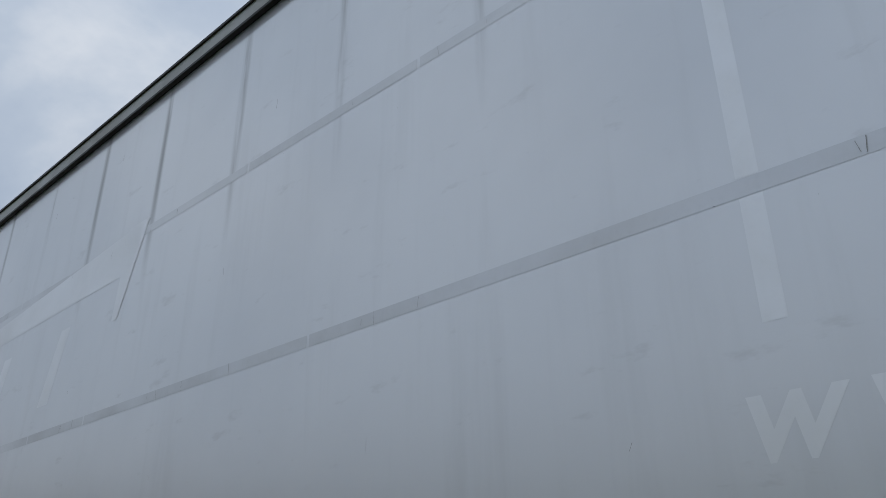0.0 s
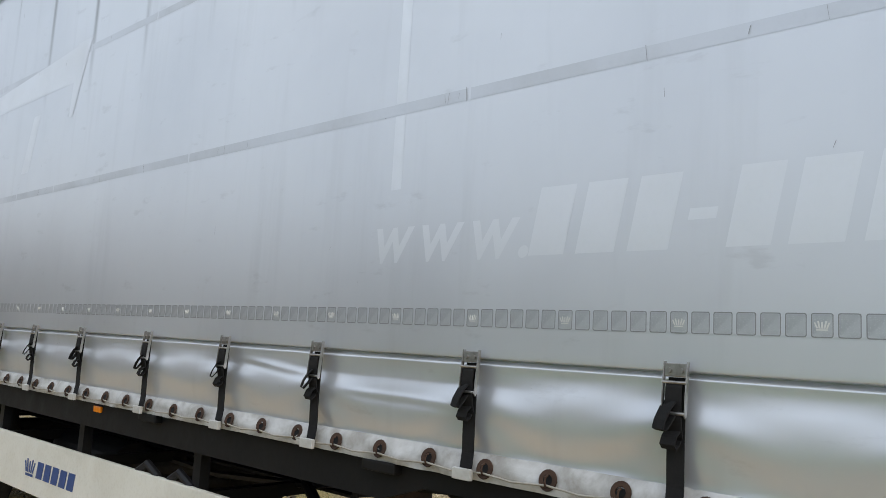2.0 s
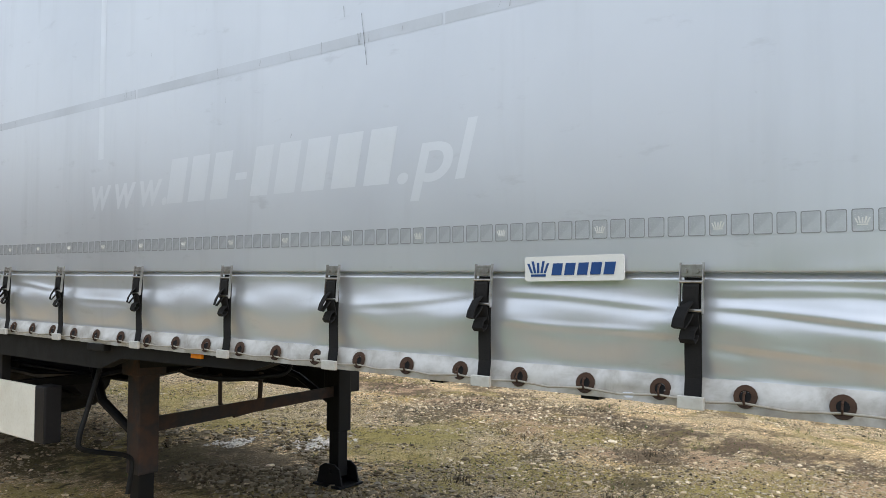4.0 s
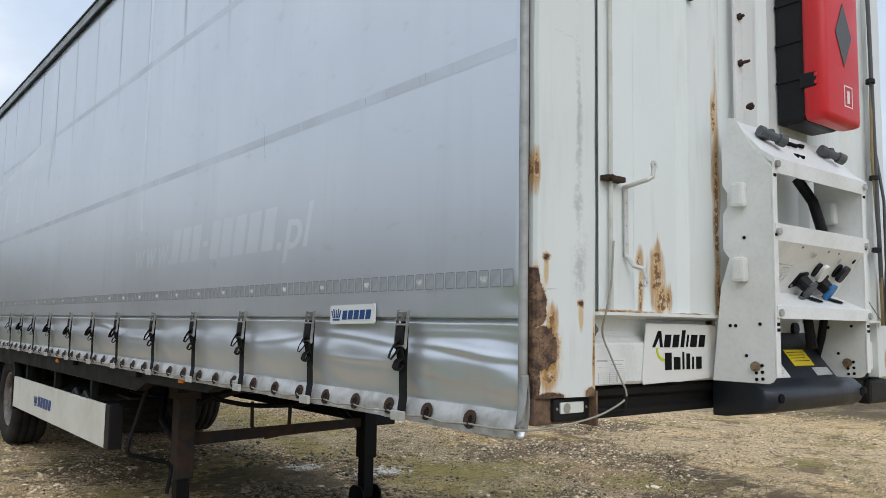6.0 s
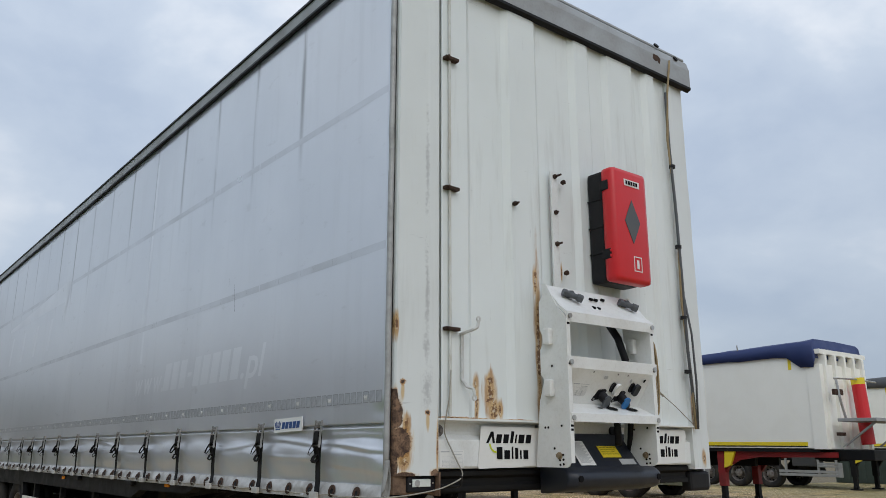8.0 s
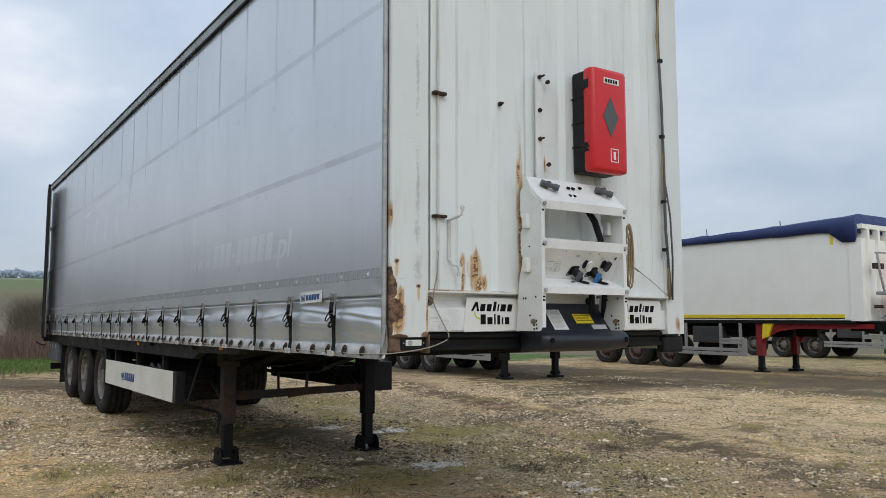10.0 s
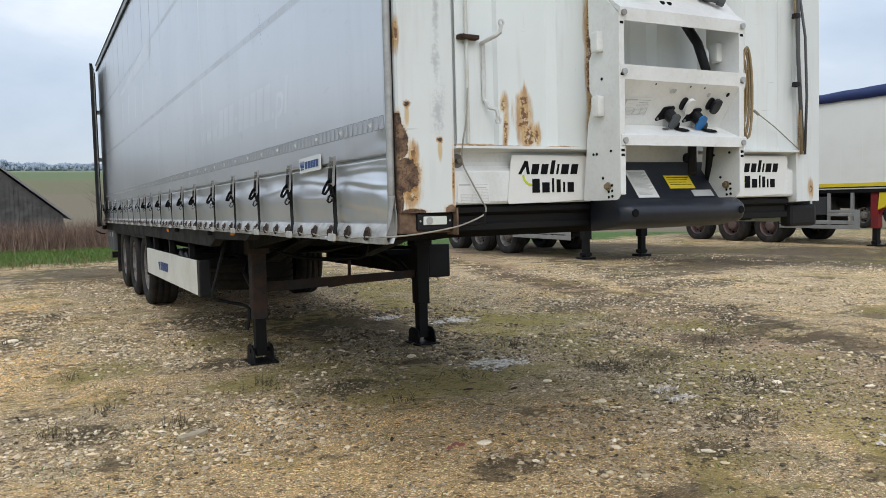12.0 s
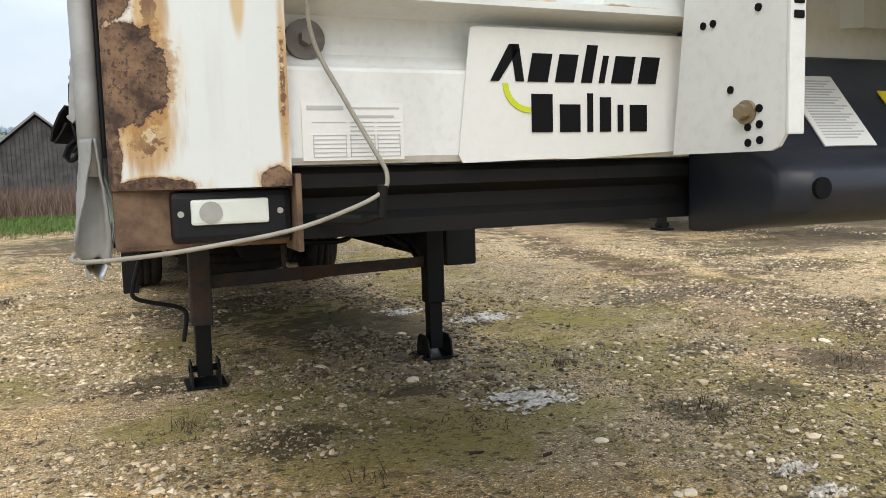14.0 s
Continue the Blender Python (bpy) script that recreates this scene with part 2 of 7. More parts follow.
def make_ground():
    t = NodeTool("gravel_yard")
    x, y, z = t.axes()
    big = t.noise(0.55, 6, 0.62, distort=0.5)
    med = t.noise(2.6, 8, 0.74)
    fine = t.noise(30.0, 6, 0.75)
    grit = t.noise(140.0, 3, 0.7)
    crumbs = t.noise(7.0, 8, 0.80, t.stretch((1.0, 1.6, 1.0)))
    bits = t.noise(24.0, 5, 0.72, t.stretch((1.0, 1.5, 1.0)), 0.6)
    sway = t.math("MULTIPLY", t.math("SUBTRACT", t.noise(0.5, 4, 0.6), 0.5), 2.2)
    sway = t.math("ADD", sway, t.math("MULTIPLY", t.math("SUBTRACT", med, 0.5), 1.6))
    ragged = t.math("ADD", t.math("MULTIPLY", t.math("SUBTRACT", t.noise(3.2, 8, 0.76), 0.5), 3.6), t.math("MULTIPLY", t.math("SUBTRACT", crumbs, 0.5), 2.6))

    def strip(slope, at, width, soft):
        """1 along a lane x = at + slope * y, with ragged sides."""
        lane = t.math("ADD", t.math("SUBTRACT", t.math("SUBTRACT", x, t.math("MULTIPLY", y, slope)), at), sway)
        return t.span(t.math("ABSOLUTE", lane), width, width + soft, 1.0, 0.0)

    # soil with grit, then stones of three sizes, each with a tone of its own
    color = t.mix(t.span(med, 0.36, 0.64), (0.40, 0.285, 0.140), (0.235, 0.165, 0.082))
    color = t.mix(t.span(fine, 0.56, 0.64, 0.0, 0.6), color, (0.105, 0.074, 0.038))
    color = t.mix(t.span(grit, 0.52, 0.66, 0.0, 0.5), color, (0.66, 0.51, 0.305))
    thick = t.span(t.noise(1.4, 7, 0.72), 0.38, 0.56, 0.30, 1.0)
    lumps = []
    for scale, share in ((150.0, 0.20), (70.0, 0.30), (36.0, 0.60)):
        wob = t.nodes.new("ShaderNodeVectorMath")
        wob.operation = "ADD"
        bend = t.nodes.new("ShaderNodeTexNoise")
        bend.inputs["Scale"].default_value = scale * 0.7
        t.links.new(t.coords, bend.inputs["Vector"])
        shrink = t.nodes.new("ShaderNodeVectorMath")
        shrink.operation = "SCALE"
        shrink.inputs["Scale"].default_value = 1.1 / scale
        t.links.new(bend.outputs["Color"], shrink.inputs[0])
        t.links.new(t.stretch((1.0, 1.4, 1.0)), wob.inputs[0])
        t.links.new(shrink.outputs["Vector"], wob.inputs[1])
        v = t.nodes.new("ShaderNodeTexVoronoi")
        v.inputs["Scale"].default_value = scale
        t.links.new(wob.outputs["Vector"], v.inputs["Vector"])
        ch = t.nodes.new("ShaderNodeSeparateColor")
        t.links.new(v.outputs["Color"], ch.inputs[0])
        on = t.math("MULTIPLY", t.span(ch.outputs[0], share, share + 0.04), t.span(v.outputs["Distance"], 0.36, 0.46, 1.0, 0.0))
        on = t.math("MULTIPLY", on, t.span(t.math("ADD", thick, t.math("MULTIPLY", ch.outputs[2], 0.6)), 0.50, 0.75))
        tone = t.mix(ch.outputs[1], (0.125, 0.088, 0.048), (0.95, 0.78, 0.53))
        color = t.mix(on, color, tone)
        lumps.append(t.math("MULTIPLY", on, 20.0 / scale))
    # sandy places and worn lanes are paler, churned clods darker
    sand_at = [(-0.3, 1.3, 1.2, 1.3), (0.9, 0.6, 1.5, 1.1), (0.6, 2.0, 0.9, 0.7), (-1.6, 4.6, 1.0, 1.6), (5.6, 6.4, 0.9, 0.7), (-2.0, 8.5, 1.2, 2.4)]
    sandy = t.span(t.math("ADD", t.most([t.blob(x, y, *k) for k in sand_at]), ragged), -0.3, 0.6, 0.0, 0.85)
    color = t.mix(sandy, color, (1.36, 1.24, 1.02), "MULTIPLY")
    color = t.mix(t.span(big, 0.46, 0.60, 0.0, 0.9), color, (1.30, 1.22, 1.08), "MULTIPLY")
    lane = t.math("MULTIPLY", strip(-0.4, 10.9, 1.9, 0.9), t.span(med, 0.36, 0.56, 0.95, 0.45))
    color = t.mix(t.math("MULTIPLY", lane, 0.7), color, (0.66, 0.49, 0.285))
    clods = t.noise(1.15, 9, 0.78)
    color = t.mix(t.span(clods, 0.55, 0.59, 0.0, 0.70), color, (0.098, 0.069, 0.037))
    # broad darker band across the yard by the tippers
    color = t.mix(t.math("MULTIPLY", strip(-0.4, 17.4, 2.4, 1.4), t.span(big, 0.36, 0.50, 0.5, 0.9)), color, (0.098, 0.075, 0.050))
    mud = t.math("MULTIPLY", strip(0.3, 3.85, 0.24, 0.25), t.span(med, 0.40, 0.60, 0.9, 0.4))
    color = t.mix(mud, color, (0.39, 0.255, 0.155))
    color = t.mix(t.math("MULTIPLY", strip(0.14, 5.1, 0.28, 0.35), t.span(med, 0.42, 0.52, 0.05, 0.85)), color, (0.105, 0.070, 0.042))
    color = t.mix(t.math("MULTIPLY", strip(0.45, 4.3, 0.16, 0.3), t.span(med, 0.42, 0.52, 0.0, 0.8)), color, (0.115, 0.080, 0.046))
    color = t.mix(t.math("MULTIPLY", strip(0.0, 3.45, 0.30, 0.5), t.span(big, 0.4, 0.55, 0.15, 0.6)), color, (0.34, 0.265, 0.065))
    # moss films in the damp shade and on trodden places
    moss = t.noise(0.9, 8, 0.74, distort=1.0)
    color = t.mix(t.span(moss, 0.52, 0.62, 0.0, 0.58), color, (0.235, 0.190, 0.048))
    moss_at = [(0.4, 5.2, 0.5, 0.6), (2.7, 3.6, 0.5, 0.5), (2.9, 1.1, 0.6, 0.4), (4.9, 3.4, 0.6, 0.5), (0.2, 3.3, 0.4, 0.3), (1.3, 4.2, 0.7, 0.7), (1.5, 2.3, 0.4, 0.35), (4.1, 4.7, 0.9, 0.6), (-0.7, 4.5, 0.35, 0.4), (2.1, 2.6, 0.5, 0.4), (3.3, 3.4, 0.6, 0.5), (3.6, 1.5, 1.1, 0.7), (1.5, 6.2, 0.7, 0.9), (1.0, 3.5, 0.6, 0.5), (1.2, 2.6, 0.9, 0.6)]
    mossy = t.span(t.math("ADD", t.most([t.blob(x, y, *k) for k in moss_at]), ragged), -0.35, 0.45, 0.0, 0.68)
    color = t.mix(mossy, color, (0.270, 0.222, 0.062))
    # dark litter of dead weeds and bark
    color = t.mix(t.span(crumbs, 0.570, 0.590, 0.0, 0.82), color, (0.058, 0.043, 0.026))
    color = t.mix(t.span(bits, 0.585, 0.605, 0.0, 0.8), color, (0.042, 0.032, 0.020))
    # ragged darker patches, a few of them under the trailer
    dark_at = [(8.5, 7.6, 1.6, 0.6), (1.7, 3.3, 0.3, 0.2), (5.6, 3.3, 0.5, 0.25), (3.9, 3.4, 0.3, 0.25), (0.9, 0.6, 0.25, 0.2), (0.8, 2.75, 0.28, 0.30), (0.2, 4.15, 0.35, 0.3), (-1.0, 2.45, 0.2, 0.3), (-1.25, 7.7, 0.4, 0.8), (-0.4, 14.5, 1.6, 2.6), (2.9, 2.2, 0.25, 0.3), (4.45, 2.65, 0.45, 0.4), (3.55, 2.35, 0.35, 0.25), (2.6, 0.65, 0.3, 0.22), (10.3, 8.5, 2.4, 1.2), (1.9, 5.3, 1.0, 1.1), (0.9, 6.6, 0.9, 0.8), (6.4, 4.2, 0.5, 0.4), (5.0, 5.4, 0.6, 0.5), (7.9, 6.2, 0.9, 0.6), (-0.4, 2.25, 0.15, 0.2), (3.39, 1.05, 0.35, 0.3), (-0.94, 1.75, 0.12, 0.14), (-1.5, 6.3, 0.3, 0.6), (1.98, 0.25, 0.2, 0.15)]
    dark_patch = t.span(t.math("ADD", t.most([t.blob(x, y, *k) for k in dark_at]), ragged), -0.05, 0.35, 0.0, 0.72)
    color = t.mix(dark_patch, color, (0.062, 0.046, 0.028))
    color = t.mix(1.0, color, (1.28, 1.265, 1.29), "MULTIPLY")
    # the green strip behind the yard, then brown fallow land and the fields on the hill
    edge = t.math("ADD", y, t.math("MULTIPLY", t.math("SUBTRACT", t.noise(0.6, 4), 0.5), 5.0))
    side = t.math("ADD", t.math("SUBTRACT", x, 22.0), t.math("MULTIPLY", t.math("SUBTRACT", t.noise(0.4, 4), 0.5), 8.0))
    lawn = t.math("MAXIMUM", t.span(edge, 17.6, 18.8), t.math("MULTIPLY", t.span(side, -2.0, 4.0), 0.3))
    # unseen ground to the west, darkened and grassed to dim the curtain's reflection
    west = t.math("SUBTRACT", t.math("MULTIPLY", x, -1.0), t.math("MULTIPLY", t.noise(0.4, 4), 6.0))
    color = t.mix(t.span(t.math("ADD", x, t.math("MULTIPLY", t.math("SUBTRACT", med, 0.5), 0.8)), -3.0, -2.35, 0.9, 0.0), color, (0.060, 0.056, 0.048))
    lawn = t.math("MAXIMUM", lawn, t.math("MULTIPLY", t.span(west, -0.2, 1.8), t.span(y, 9.0, 12.0, 1.0, 0.0)))
    lawn = t.math("MAXIMUM", lawn, t.span(west, 4.5, 8.0))
    blade = t.noise(9.0, 5, 0.7)
    green = t.mix(t.span(blade, 0.35, 0.7), (0.065, 0.13, 0.025), (0.14, 0.22, 0.055))
    green = t.mix(t.span(big, 0.55, 0.75, 0.0, 0.5), green, (0.19, 0.18, 0.08))
    color = t.mix(lawn, color, green)
    color = t.mix(t.span(y, 24.5, 26.5), color, (0.19, 0.155, 0.10))
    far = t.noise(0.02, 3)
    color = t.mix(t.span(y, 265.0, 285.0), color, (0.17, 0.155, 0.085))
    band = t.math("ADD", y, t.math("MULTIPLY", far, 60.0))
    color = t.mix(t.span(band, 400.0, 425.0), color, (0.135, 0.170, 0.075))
    # paler green from about 900 m outwards
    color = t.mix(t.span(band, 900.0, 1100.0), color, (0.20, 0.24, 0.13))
    height = t.math("ADD", t.math("MULTIPLY", grit, 0.25), t.math("ADD", t.math("MULTIPLY", fine, 0.8), t.math("MULTIPLY", crumbs, 0.7)))
    for lump in lumps:
        height = t.math("ADD", height, lump)
    return t.finish(color, 0.92, 0.0, height, 0.012, 0.25)


def make_leafy(name, a, b, rough=0.8):
    t = NodeTool(name)
    info = t.nodes.new("ShaderNodeNewGeometry").outputs["Random Per Island"]
    color = t.mix(info, a, b)
    return t.finish(color, rough, 0.0, None, 0.0, 0.2)



def make_stone(name="yard_stones", light=1.0):
    t = NodeTool(name)
    info = t.nodes.new("ShaderNodeNewGeometry").outputs["Random Per Island"]
    color = t.mix(t.span(info, 0.0, 0.65), (0.19 * light, 0.140 * light, 0.082 * light), (0.54 * light, 0.435 * light, 0.29 * light))
    color = t.mix(t.span(info, 0.78, 1.0), color, (0.66 * light, 0.575 * light, 0.44 * light))
    speck = t.noise(140.0, 4, 0.7)
    color = t.mix(t.span(speck, 0.5, 0.7, 0.0, 0.45), color, (0.25, 0.19, 0.12))
    return t.finish(color, 0.85, 0.0, speck, 0.002, 0.25)


M = {
    "tarp": make_tarpaulin(),
    "tarp_pale": worn("faded_tarpaulin", (0.788, 0.806, 0.840), (0.738, 0.756, 0.790), 0.37, 0.62, 0.5, 60, 2.5, 0.0),
    "tarp_strip": worn("lighter_tarpaulin", (0.790, 0.810, 0.845), (0.735, 0.755, 0.790), 0.37, 0.62, 0.8, 60, 3.5, 0.0),
    "tarp_band": worn("tarpaulin_band", (0.620, 0.638, 0.670), (0.545, 0.560, 0.585), 0.33, 0.62, 0.8, 60, 2.2, 0.0),
    "hem": worn("hem_tarpaulin", (0.53, 0.525, 0.51), (0.27, 0.25, 0.22), 0.42, 0.15, 0.8, 40, 9),
    "tile": make_reflective(),
    "tile_rim": plain("tile_outline", (0.26, 0.265, 0.27), 0.5),
    "white": worn("white_print", (0.75, 0.75, 0.73), (0.64, 0.63, 0.60), 0.45, 0, 0.35),
    "blue": plain("print_blue", (0.012, 0.06, 0.22), 0.4),
    # black for print, and for discs that stand in for dark holes
    "ink": NodeTool("print_and_hole_black").finish((0.007, 0.007, 0.008), 0.8, 0.0, None, 0.0, 0.12),
    "lime": plain("print_lime", (0.55, 0.62, 0.02), 0.5),
    "grey_print": plain("print_grey", (0.46, 0.47, 0.48), 0.55),
    "yellow": worn("yellow_label", (0.80, 0.62, 0.02), (0.6, 0.45, 0.05), 0.5, 0, 0.3),
    "column": make_rusty_paint("rusted_white_column", (0.70, 0.725, 0.715),
        [(0.03, 2.06, 0.010, 0.07), (0.085, 1.590, 0.022, 0.055), (0.252, 1.50, 0.008, 0.14), (0.075, 1.425, 0.040, 0.05), (2.33, 1.72, 0.012, 0.12), (2.45, 1.42, 0.03, 0.05)],
        [(0.025, 1.70, 0.018, 0.05), (0.03, 1.64, 0.036, 0.075), (0.045, 1.505, 0.056, 0.070), (0.022, 1.41, 0.020, 0.08), (0.08, 1.358, 0.05, 0.014), (0.238, 1.362, 0.022, 0.022)],
        ((0.064, 1.787, 0.018, 0.10), (0.196, 1.646, 0.016, 0.09)), ((0.19, 1.76, 0.045, 0.12), (0.185, 1.95, 0.02, 0.10), (0.19, 2.25, 0.015, 0.35), (0.19, 2.9, 0.015, 0.4))),
    "wall": make_rusty_paint("white_wall_paint", (0.745, 0.78, 0.770),
        [(0.512, 1.80, 0.020, 0.05), (0.520, 1.70, 0.016, 0.11), (0.610, 1.820, 0.034, 0.05), (0.613, 1.75, 0.045, 0.10), (0.640, 1.67, 0.055, 0.07), (0.678, 1.67, 0.022, 0.06), (0.932, 2.38, 0.022, 0.10), (0.945, 2.02, 0.026, 0.45), (0.95, 1.70, 0.022, 0.12),
         (0.36, 1.624, 0.10, 0.007), (0.52, 1.624, 0.10, 0.006), (0.78, 1.622, 0.12, 0.005), (1.18, 2.47, 0.009, 0.06)], []),
    "panel": worn("white_panel_paint", (0.75, 0.765, 0.755), (0.45, 0.44, 0.41), 0.42, 0, 0.4, 70, 3),
    "steps": worn("white_step_paint", (0.755, 0.76, 0.745), (0.5, 0.48, 0.43), 0.4, 0, 0.35, 60, 4),
    "grey_steel": worn("grey_header_paint", (0.36, 0.375, 0.385), (0.22, 0.21, 0.20), 0.5, 0.1, 0.6),
    "chassis": worn("dark_chassis_paint", (0.004, 0.005, 0.0065), (0.013, 0.011, 0.009), 0.55, 0.0, 0.7, 40, 4, spec=0.22),
    "blue_black": worn("dark_blue_steel", (0.009, 0.013, 0.024), (0.028, 0.029, 0.032), 0.42, 0.0, 0.5, 40, 3),
    "rusty_leg": worn("rusted_dark_steel", (0.016, 0.015, 0.016), (0.095, 0.044, 0.024), 0.7, 0.0, 0.75, 30, 6),
    "rust": worn("rusted_steel", (0.062, 0.031, 0.018), (0.022, 0.014, 0.011), 0.85, 0.1, 0.8, 60, 9, 0.001),
    "brass_bolt": worn("weathered_bolt", (0.33, 0.26, 0.17), (0.14, 0.09, 0.05), 0.5, 0.6, 0.6, 60, 20),
    "bare_rust": worn("bare_rusted_plate", (0.20, 0.125, 0.078), (0.055, 0.033, 0.024), 0.85, 0.0, 0.9, 90, 14, 0.0015),
    "edge_tarp": worn("worn_tarpaulin_edge", (0.40, 0.40, 0.395), (0.25, 0.245, 0.235), 0.5, 0.2, 0.7, 60, 14),
    "steel": worn("galvanised_steel", (0.50, 0.50, 0.49), (0.22, 0.19, 0.16), 0.38, 0.85, 0.6, 60, 8),
    "conduit_tan": worn("stained_conduit", (0.60, 0.61, 0.58), (0.42, 0.36, 0.28), 0.5, 0, 0.6, 60, 6),
    "hook_white": worn("pale_hook", (0.62, 0.62, 0.60), (0.40, 0.37, 0.33), 0.4, 0.3, 0.5, 60, 12),
    "grey_rail": worn("grey_guard_rail", (0.34, 0.345, 0.34), (0.2, 0.19, 0.17), 0.5, 0.3, 0.5),
    "flap_tarp": worn("dirty_tarpaulin_back", (0.31, 0.31, 0.30), (0.13, 0.125, 0.115), 0.5, 0.0, 0.8, 40, 9),
    "buckle_steel": worn("worn_buckle_steel", (0.46, 0.45, 0.43), (0.12, 0.10, 0.085), 0.32, 0.85, 0.6, 60, 14),
    "strap": worn("black_webbing", (0.008, 0.008, 0.009), (0.026, 0.025, 0.024), 0.85, 0, 0.6, 200, 10, 0.0008, spec=0.22),
    "rubber": worn("tyre_rubber", (0.015, 0.015, 0.016), (0.058, 0.051, 0.041), 0.85, 0, 0.75, 50, 4, 0.001, spec=0.22),
    "black_plastic": worn("black_plastic", (0.009, 0.009, 0.011), (0.024, 0.023, 0.023), 0.45, 0, 0.4, spec=0.22),
    "grey_plastic": worn("dark_grey_plastic", (0.07, 0.078, 0.088), (0.11, 0.105, 0.1), 0.5, 0, 0.5),
    "red": worn("red_plastic", (0.62, 0.012, 0.018), (0.5, 0.03, 0.03), 0.35, 0, 0.35),
    "red_paint": worn("red_chassis_paint", (0.26, 0.010, 0.012), (0.09, 0.02, 0.018), 0.5, 0, 0.7),
    "rim": worn("grey_wheel_rim", (0.21, 0.195, 0.18), (0.065, 0.043, 0.030), 0.55, 0.3, 0.95, 40, 9),
    "rim_red": worn("red_wheel_hub", (0.15, 0.085, 0.078), (0.12, 0.115, 0.11), 0.55, 0.3, 0.9, 40, 8),
    "guard": worn("cream_white_guard", (0.74, 0.73, 0.66), (0.48, 0.44, 0.34), 0.45, 0, 0.45, 60, 2),
    "cream": worn("cream_tipper_paint", (0.90, 0.89, 0.82), (0.80, 0.78, 0.70), 0.42, 0, 0.4, 40, 1.2),
    "dark_box": worn("dark_storage_plastic", (0.035, 0.037, 0.04), (0.06, 0.058, 0.055), 0.5, 0, 0.5, 40, 3),
    "orange": plain("amber_lens", (0.85, 0.25, 0.01), 0.25),
    "lens": plain("clear_lens", (0.72, 0.75, 0.70), 0.15),
    "cord": worn("grey_steel_cord", (0.36, 0.34, 0.29), (0.2, 0.18, 0.14), 0.6, 0.1, 0.5, 200, 20),
    "rope": worn("tan_rope", (0.33, 0.25, 0.14), (0.2, 0.15, 0.09), 0.9, 0, 0.5, 150, 20),
    "blue_tarp": worn("blue_tarpaulin", (0.014, 0.03, 0.12), (0.03, 0.05, 0.15), 0.55, 0, 0.5, 30, 2),
    "socket_blue": plain("blue_plastic", (0.02, 0.16, 0.42), 0.4),
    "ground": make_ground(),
    "stone": make_stone(),
    "rubble_stone": make_stone("grey_rubble", 0.62),
    "pale_stone": make_stone("pale_stones", 1.55),
    "dark_stone": make_stone("dark_clods", 0.22),
    "ash": worn("ash_heap", (0.88, 0.80, 0.69), (0.30, 0.26, 0.21), 0.95, 0, 1.0, 60, 22, 0.006),
    "grass": make_leafy("grass_blades", (0.06, 0.12, 0.022), (0.16, 0.21, 0.06)),
    "dry_grass": make_leafy("dry_grass", (0.12, 0.10, 0.045), (0.28, 0.23, 0.13)),
    "brush": make_leafy("bare_brushwood", (0.10, 0.058, 0.046), (0.30, 0.205, 0.155)),
    "dead_weed": make_leafy("dead_weeds", (0.05, 0.04, 0.028), (0.15, 0.12, 0.075)),
    "driftwood": worn("grey_wood", (0.52, 0.43, 0.30), (0.28, 0.22, 0.15), 0.9, 0, 0.7, 50, 12, 0.002),
    "red_scrap": worn("faded_red", (0.38, 0.12, 0.09), (0.24, 0.10, 0.07), 0.9, 0, 0.6, 60, 20),
    "boards": worn("weathered_boards", (0.096, 0.093, 0.090), (0.045, 0.042, 0.040), 0.9, 0, 0.8, 20, 2, 0.003),
    "roofing": worn("grey_roof_sheet", (0.25, 0.25, 0.25), (0.13, 0.125, 0.12), 0.8, 0, 0.6, 15, 1),
    "bush": make_leafy("bare_twigs", (0.12, 0.108, 0.080), (0.22, 0.195, 0.145)),
    # blue-grey of distance haze is painted into the tree colour
    "far_wood": make_leafy("haze_tinted_trees", (0.30, 0.355, 0.43), (0.315, 0.37, 0.445)),
    "container": plain("dark_green_container", (0.05, 0.07, 0.06), 0.6),
}


# ---- mesh tools ----
def box(bm, x0, x1, y0, y1, z0, z1, bevel=0.0):
    made = bmesh.ops.create_cube(bm, size=1.0)["verts"]
    bmesh.ops.scale(bm, vec=(x1 - x0, y1 - y0, z1 - z0), verts=made)
    bmesh.ops.translate(bm, vec=((x0 + x1) / 2, (y0 + y1) / 2, (z0 + z1) / 2), verts=made)
    if bevel > 0:
        edges = list({e for v in made for e in v.link_edges})
        bmesh.ops.bevel(bm, geom=edges, offset=bevel, segments=2, affect="EDGES", profile=0.6)
    return bm


def rod(bm, a, b, r, seg=10, r2=None):
    a, b = Vector(a), Vector(b)
    d = b - a
    m = Matrix.Translation((a + b) / 2) @ d.to_track_quat("Z", "Y").to_matrix().to_4x4()
    bmesh.ops.create_cone(bm, cap_ends=True, segments=seg, radius1=r, radius2=r if r2 is None else r2, depth=d.length, matrix=m)
    return bm


def pipe(bm, pts, r, seg=8):
    """A tube along a line of points."""
    pts = [Vector(p) for p in pts]
    rings = []
    side = Vector((0.31, 0.22, 0.92)).normalized()
    for i, p in enumerate(pts):
        d = (pts[min(i + 1, len(pts) - 1)] - pts[max(i - 1, 0)]).normalized()
        u = d.cross(side).normalized()
        v = d.cross(u)
        rings.append([bm.verts.new(p + r * (math.cos(k * math.tau / seg) * u + math.sin(k * math.tau / seg) * v)) for k in range(seg)])
    for a, b in zip(rings, rings[1:]):
        for k in range(seg):
            bm.faces.new((a[k], a[(k + 1) % seg], b[(k + 1) % seg], b[k]))
    bm.faces.new(rings[0][::-1])
    bm.faces.new(rings[-1])
    return bm


